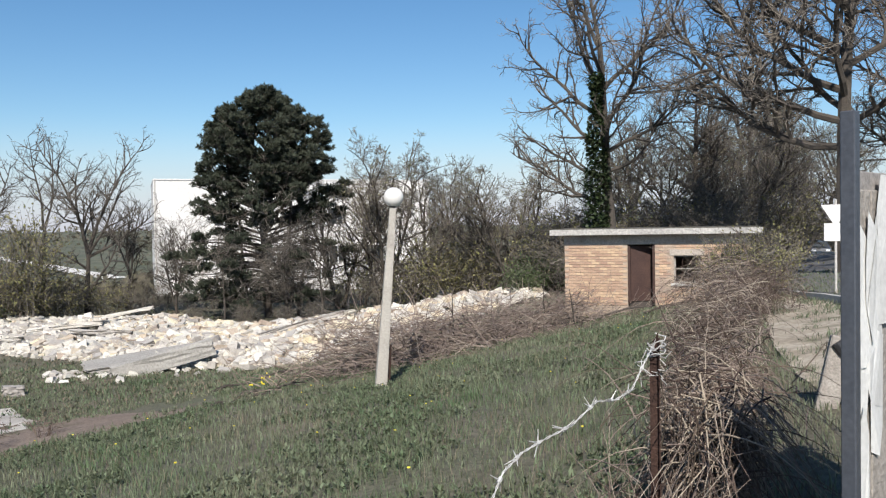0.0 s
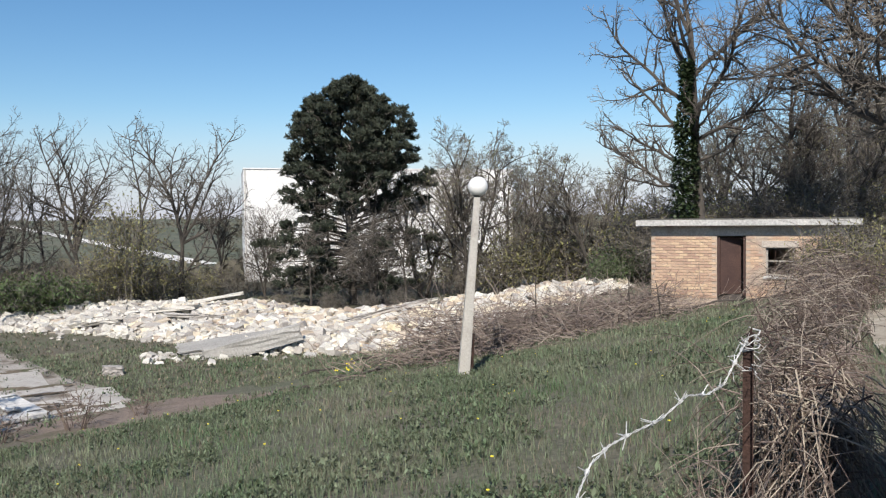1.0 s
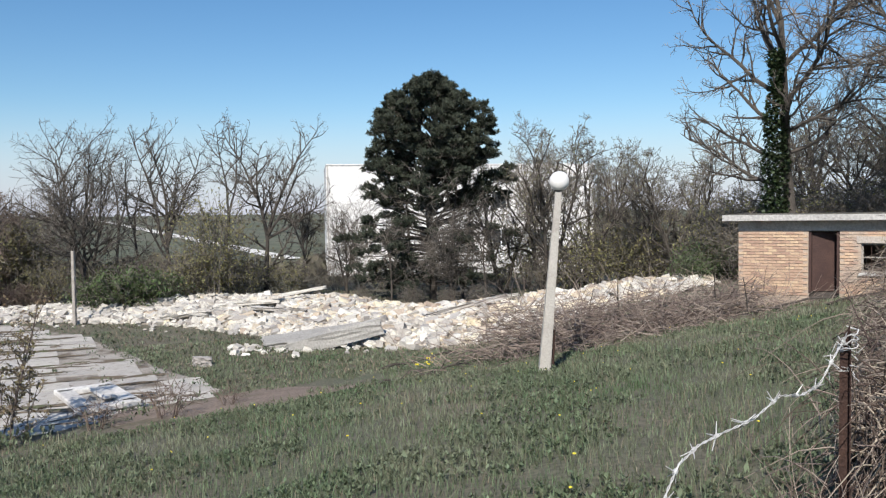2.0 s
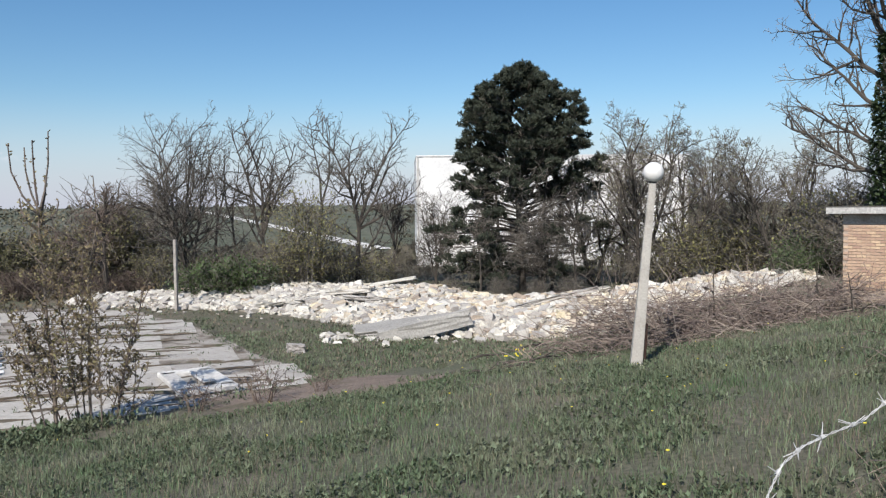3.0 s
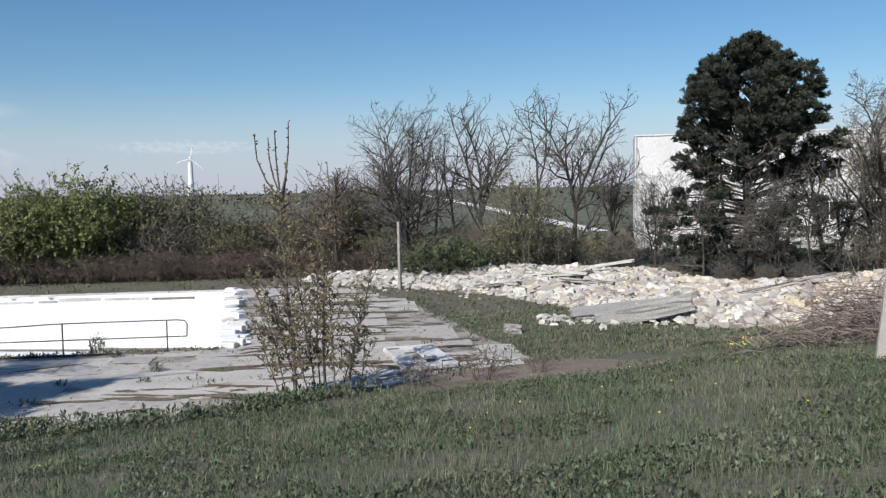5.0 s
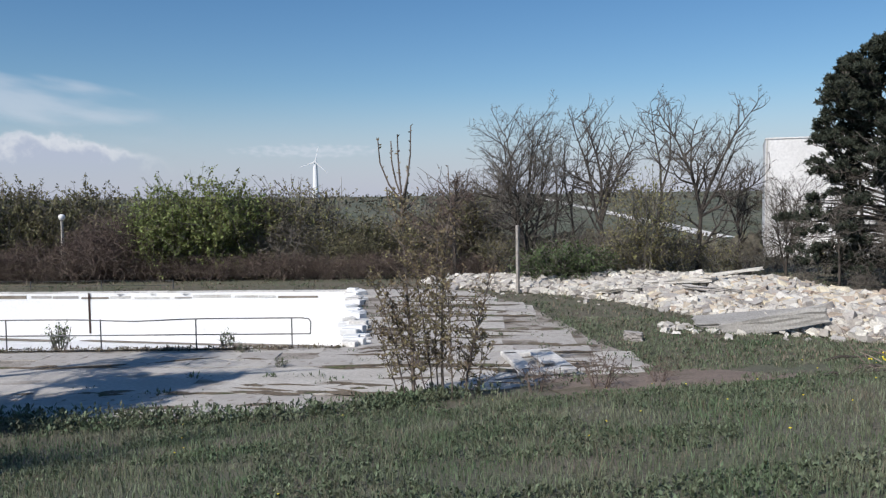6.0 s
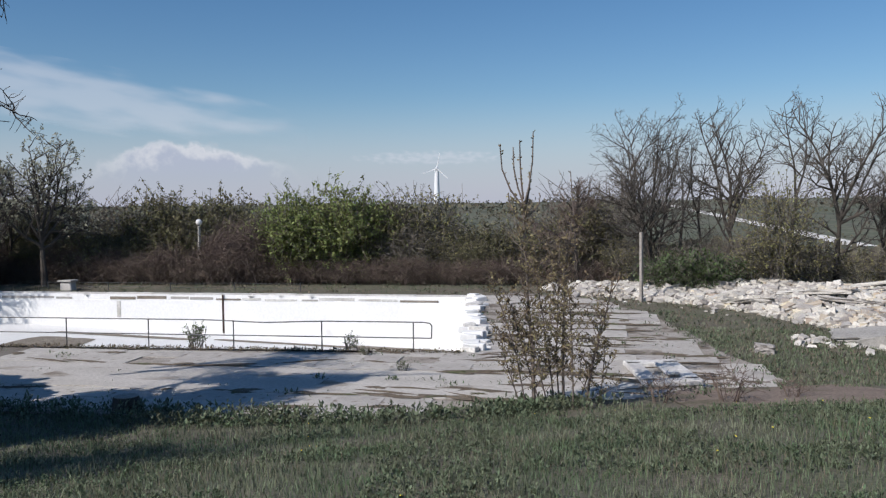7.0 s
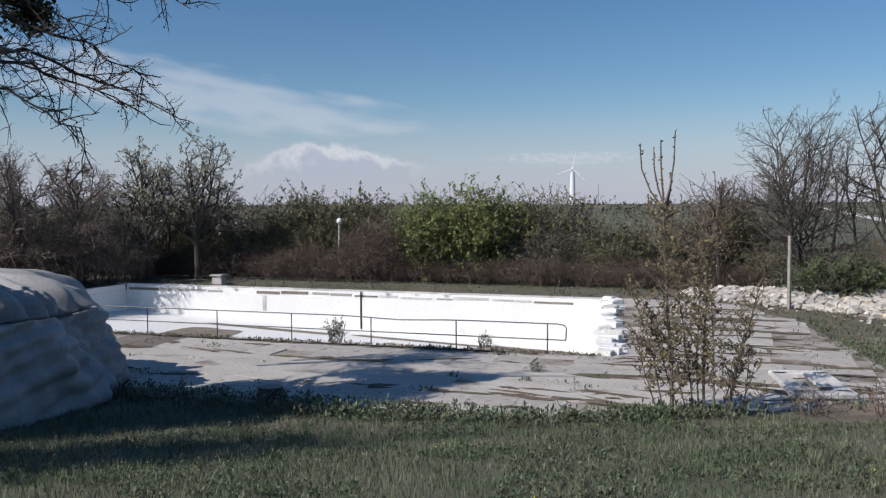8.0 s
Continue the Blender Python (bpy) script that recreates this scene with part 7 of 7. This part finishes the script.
# ================= grass and weeds =================
def blades(name, count, seed, material, rmin, rmax, azmin, azmax, hmin, hmax, width, keep, label, per=1):
    """Grass as bent blades of three triangles, in one mesh."""
    rs = np.random.RandomState(seed)
    az = np.radians(rs.uniform(azmin, azmax, count))
    r = np.sqrt(rs.uniform(rmin ** 2, rmax ** 2, count))
    k = rs.rand(count) < np.minimum(1.0, (9.0 / r) ** 0.9)
    az, r = az[k], r[k]
    x, y = -r * np.sin(az), r * np.cos(az)
    ok = np.array([keep(a, b) for a, b in zip(x, y)])
    x, y, r = x[ok], y[ok], r[ok]
    n = len(x)
    z = np.array([land(a, b) for a, b in zip(x, y)]) - 0.01
    clump = np.array([noise.noise(Vector((a * 1.3, b * 1.3, 5.0))) for a, b in zip(x, y)])
    h = rs.uniform(hmin, hmax, n) * (1.0 + 0.7 * clump)
    w = width * rs.uniform(0.6, 1.3, n) * np.maximum(1.0, r / 9.0)
    th, lean, ld = rs.uniform(0, 2 * np.pi, n), rs.uniform(0.1, 0.75, n), rs.uniform(0, 2 * np.pi, n)
    sx, sy = np.cos(th) * w / 2, np.sin(th) * w / 2
    lx, ly = np.cos(ld) * lean * h, np.sin(ld) * lean * h
    v = np.empty((n, 5, 3))
    v[:, 0] = np.stack([x - sx, y - sy, z], 1)
    v[:, 1] = np.stack([x + sx, y + sy, z], 1)
    v[:, 2] = np.stack([x + sx * 0.7 + lx * 0.3, y + sy * 0.7 + ly * 0.3, z + h * 0.6], 1)
    v[:, 3] = np.stack([x - sx * 0.7 + lx * 0.3, y - sy * 0.7 + ly * 0.3, z + h * 0.6], 1)
    v[:, 4] = np.stack([x + lx, y + ly, z + h * (1 - 0.25 * lean)], 1)
    b = np.arange(n)[:, None] * 5
    idx = np.concatenate([b + np.array([[0, 1, 2, 3]]), b + np.array([[3, 2, 4]])], 1).ravel()
    me = bpy.data.meshes.new(name)
    me.vertices.add(n * 5)
    me.vertices.foreach_set("co", v.ravel())
    me.loops.add(n * 7)
    me.loops.foreach_set("vertex_index", idx)
    me.polygons.add(n * 2)
    starts = (np.arange(n)[:, None] * 7 + np.array([[0, 4]])).ravel()
    me.polygons.foreach_set("loop_start", starts)
    me.materials.append(material)
    me.update()
    me.validate()
    ob = new(name, me)
    return tagged(ob, label, "grass", kind="stuff")


M_TALLGRASS = mat("pale_grass", (0.19, 0.215, 0.125), (0.235, 0.22, 0.15), 0.6, 0.7, 0, 9, 0.2, vary=0.4, island=True, through_light=0.3)


BARE = [(-10.9, 16.9), (-9.4, 18.4), (-8.2, 19.6), (-7.4, 20.8)]


def off_bare(x, y):
    """Distance from the bare earth strip at the paving's tip."""
    best = 99.0
    for (x1, y1), (x2, y2) in zip(BARE, BARE[1:]):
        dx, dy = x2 - x1, y2 - y1
        s = max(0.0, min(1.0, ((x - x1) * dx + (y - y1) * dy) / (dx * dx + dy * dy)))
        best = min(best, math.hypot(x - x1 - s * dx, y - y1 - s * dy))
    return best


def in_grass(x, y):
    if x > 1.5:
        # thin growth on the trodden path beside the brambles
        bear = math.degrees(math.atan2(-x, y))
        if bear < -21.0 and abs(x - (2.55 + 0.25 * y)) < 0.75 and noise.noise(Vector((x * 1.5, y * 1.5, 6.0))) < 0.15:
            return False
    if off_bare(x, y) < 1.55 + 1.4 * noise.noise(Vector((x * 1.1, y * 1.1, 3.0))):
        return False
    if inside(x, y, PAVED) or inside(x, y, POOL):
        return False
    return noise.noise(Vector((x * 0.22, y * 0.22, 9.0))) > -0.62 + 0.3 * noise.noise(Vector((x * 2.2, y * 2.2, 1.0)))


def weeds(count, seed, keep, size, label, material, name="weeds"):
    """Low broad-leaved weeds: rosettes and short leafy stalks."""
    rng = random.Random(seed)
    t = Tubes()
    made = 0
    while made < count:
        az, r = rng.uniform(-16, 90), math.sqrt(rng.uniform(16, 23 ** 2))
        if rng.random() > (8.0 / r):
            continue
        p = polar(az, r)
        if not keep(p.x, p.y) or noise.noise(Vector((p.x * 0.45, p.y * 0.45, 1.0))) < -0.08:
            continue
        made += 1
        s = size * rng.uniform(0.6, 1.5)
        for k in range(rng.randint(7, 12)):
            d = rand_dir(rng)
            d.z = abs(d.z) + 0.25
            q = p + Vector((0, 0, rng.uniform(0.0, 1.1) * s))
            t.leaf(q, d.normalized(), Vector((0, 0, 1)), s * rng.uniform(0.5, 1.0), s * rng.uniform(0.25, 0.5))
    ob = t.make(name, material)
    return tagged(ob, label, "weeds", kind="stuff")


def meadow():
    fine = [(BARE[i][0] + (BARE[i + 1][0] - BARE[i][0]) * k / 6, BARE[i][1] + (BARE[i + 1][1] - BARE[i][1]) * k / 6) for i in range(3) for k in range(6)] + [BARE[-1]]
    strip("bare_earth", fine, 4.4, M_DIRT, 0.02, "bare brown earth with dead stalks beside the paving", "ground", segments=8)
    blades("grass", 450000, 1, M_GRASS, 4.0, 34.0, -31, 92, 0.05, 0.16, 0.009, in_grass, "uneven spring grass on the slope")
    blades("dry_grass", 70000, 2, M_DRYGRASS, 4.0, 34.0, -26, 92, 0.06, 0.18, 0.006, lambda x, y: in_grass(x, y) and noise.noise(Vector((x * 0.5, y * 0.5, 4.0))) > -0.05, "dry straw-coloured grass among the green")
    blades("tall_grass", 14000, 5, M_TALLGRASS, 4.0, 26.0, -19, 92, 0.14, 0.30, 0.007, lambda x, y: in_grass(x, y) and noise.noise(Vector((x * 0.8, y * 0.8, 2.0))) > 0.05, "taller pale grass tufts on the slope")
    weeds(15000, 3, in_grass, 0.058, "low broad-leaved green weeds in the grass", M_WEED)
    # weeds in the joints of the paving and along its edge
    rng = random.Random(12)
    t = Tubes()
    for i in range(420):
        j = rng.randint(-7, 6)
        if rng.random() < 0.6:
            c = Vector((-19.7, 19.0, 0)) + U * rng.uniform(-12, 32) + N * (j * 2.3 + rng.gauss(0, 0.12))
        else:
            c = Vector((-19.7, 19.0, 0)) + U * (rng.randint(-6, 10) * 3.1 + rng.gauss(0, 0.1)) + N * rng.uniform(-14, 12)
        if not inside(c.x, c.y, PAVED) or inside(c.x, c.y, POOL):
            continue
        s = rng.uniform(0.05, 0.16)
        for _ in range(16):
            d = rand_dir(rng)
            d.z = abs(d.z) + 0.1
            t.leaf(Vector((c.x + rng.gauss(0, 0.18), c.y + rng.gauss(0, 0.18), DECK + 0.07)), d.normalized(), Vector((0, 0, 1)), s * rng.uniform(0.6, 1.3), s * 0.35)
    ob = t.make("joint_weeds", M_WEED)
    tagged(ob, "small weeds growing in the paving joints", "weeds", kind="stuff")
    # tall weeds where the grass meets the paving
    t = Tubes()
    edge = [(-20.5, 30.6), (-15.5, 26.0), (-9.7, 20.9), (-12.6, 15.2), (-13.5, 12.6), (-16.6, 9.9), (-19.2, 7.9), (-24, 4.2)]
    for i in range(2100):
        k = rng.randint(0, len(edge) - 2)
        if k < 3 and rng.random() < 0.8:
            continue
        e0, e1 = Vector(edge[k]), Vector(edge[k + 1])
        c = e0.lerp(e1, rng.random()) + Vector((rng.gauss(0.1, 0.40), rng.gauss(-0.1, 0.40)))
        s = rng.uniform(0.06, 0.15)
        z = max(land(c.x, c.y), DECK + 0.05)
        for _ in range(9):
            d = rand_dir(rng)
            d.z = abs(d.z) + 0.35
            t.leaf(Vector((c.x + rng.gauss(0, 0.05), c.y + rng.gauss(0, 0.05), z + rng.uniform(0, 1.9) * s)), d.normalized(), Vector((0, 0, 1)), s * rng.uniform(0.6, 1.3), s * 0.42)
    ob = t.make("edge_weeds", M_WEED)
    tagged(ob, "taller leafy weeds along the paving edge", "weeds", kind="stuff")
    # dead leaves drifted against the pool's near edge
    t = Tubes()
    e0, e1 = Vector((*POOL[3], 0)), Vector((*POOL[2], 0))
    for i in range(1500):
        c = e0.lerp(e1, rng.random()) - N * abs(rng.gauss(0.12, 0.22))
        for _ in range(3):
            d = rand_dir(rng)
            d.z = abs(d.z) * 0.6
            t.leaf(Vector((c.x + rng.gauss(0, 0.06), c.y + rng.gauss(0, 0.06), DECK + 0.09)), d.normalized(), Vector((0, 0, 1)), rng.uniform(0.05, 0.16), 0.05)
    tagged(t.make("leaf_litter", M_DEADLEAF), "brown leaf litter and dead stalks along the pool edge", "litter", kind="stuff")
    # rough herbage on the flat ground further off
    t, dry = Tubes(), Tubes()
    made = 0
    while made < 5200:
        az, r = rng.uniform(2, 82), rng.uniform(24, 62)
        p = polar(az, r)
        if inside(p.x, p.y, PAVED) or inside(p.x, p.y, grown(POOL, 0.6)) or heap(p.x, p.y) > 0.04:
            continue
        made += 1
        s = rng.uniform(0.06, 0.17)
        for _ in range(9):
            d = rand_dir(rng)
            d.z = abs(d.z) + 0.3
            (t if rng.random() < 0.6 else dry).leaf(p + Vector((rng.gauss(0, 0.12), rng.gauss(0, 0.12), 0)), d.normalized(), Vector((0, 0, 1)), s * rng.uniform(0.6, 1.4), s * 0.3)
    tagged(t.make("rough_herbage", M_WEED), "low rough herbage round the pool and rubble", "weeds", kind="stuff")
    tagged(dry.make("dead_herbage", M_DRYGRASS), "dead stalks among the rough herbage", "weeds", kind="stuff")
    # bushier weeds at the pool edge
    k = shrub("pool_weed", 0.95, 0.5, 301, "small leafy bush rooted at the pool edge", 60, 4, M_TWIG, M_EVERGREEN, 0.08)
    k.matrix_world = Matrix.Translation((-28.0, 13.4, DECK + 0.05))
    for x, y, s, tn in ((-23.0, 16.5, 0.75, 40), (-27.6, 13.2, 0.7, 100), (-19.0, 15.4, 0.45, 80), (-21.8, 16.1, 0.45, 200), (-31.8, 5.0, 0.5, 20)):
        c = copy_thing(k, Matrix())
        c.matrix_world = Matrix.Translation((x, y, DECK + 0.05)) @ pose(0, 0, 0, 0, 0, tn) @ Matrix.Diagonal((s, s, s, 1))
    # dandelions
    bm = bmesh.new()
    for i in range(90):
        az, r = rng.uniform(-14, 60), math.sqrt(rng.uniform(20, 24 ** 2))
        p = polar(az, r)
        if not in_grass(p.x, p.y):
            continue
        bmesh.ops.create_icosphere(bm, subdivisions=1, radius=rng.uniform(0.012, 0.02), matrix=Matrix.Translation((p.x, p.y, p.z + rng.uniform(0.10, 0.17))) @ Matrix.Diagonal((1, 1, 0.5, 1)))
    q = Vector((-4.7, 21.6, 0))
    for i in range(12):
        x, y = q.x + rng.gauss(0, 0.13), q.y + rng.gauss(0, 0.13)
        bmesh.ops.create_icosphere(bm, subdivisions=1, radius=0.026, matrix=Matrix.Translation((x, y, land(x, y) + rng.uniform(0.15, 0.45))))
    ob = part("dandelions", bm, M_PETAL)
    tagged(ob, "bright yellow dandelions and a clump of yellow flowers", "flowers", kind="stuff")


# ================= build it all =================
pool()
railing()
p0 = polar(4.38, 17.0)
LAMP_H = EYE + 17.0 * math.tan(radians(2.78)) - p0.z
lamp_post = globe_lamp(Matrix.Translation(p0) @ pose(0, 0, 0, 0, 4.9, 12), LAMP_H, "leaning concrete street lamp with a white globe", "globe lamps")
# dark bar modelled where the lamp post's shadow falls behind its foot
bm0 = bmesh.new()
box(bm0, 0.07, 0.07, 0.95, Matrix.Translation((0.165, 0.05, -0.1)) @ pose(0, 0, 0, 0, -2, 0), 0.008)
part("splint", bm0, M_RUST, lamp_post, "dark bar in place of the post's shadow")
for az_, d_, el_ in ((63.97, 56.5, -1.02), (83.2, 60.0, 0.3)):
    q0 = polar(az_, d_)
    globe_lamp(Matrix.Translation((q0.x, q0.y, EYE + d_ * math.tan(radians(el_)) - LAMP_H + 0.2)), LAMP_H, "concrete street lamp with a white globe rising from the hedge", "globe lamps")
white_building()
rubble()
rubble_slabs()
well_cover()
dome()
pine()
planting()
sapling()
brush()
fence()
brambles()
notice_board()
roadside()
cars_and_signs()
far_side()
far_things()
clouds()
meadow()
shed_parts = shed()
shed_bricks(*shed_parts)
paving()
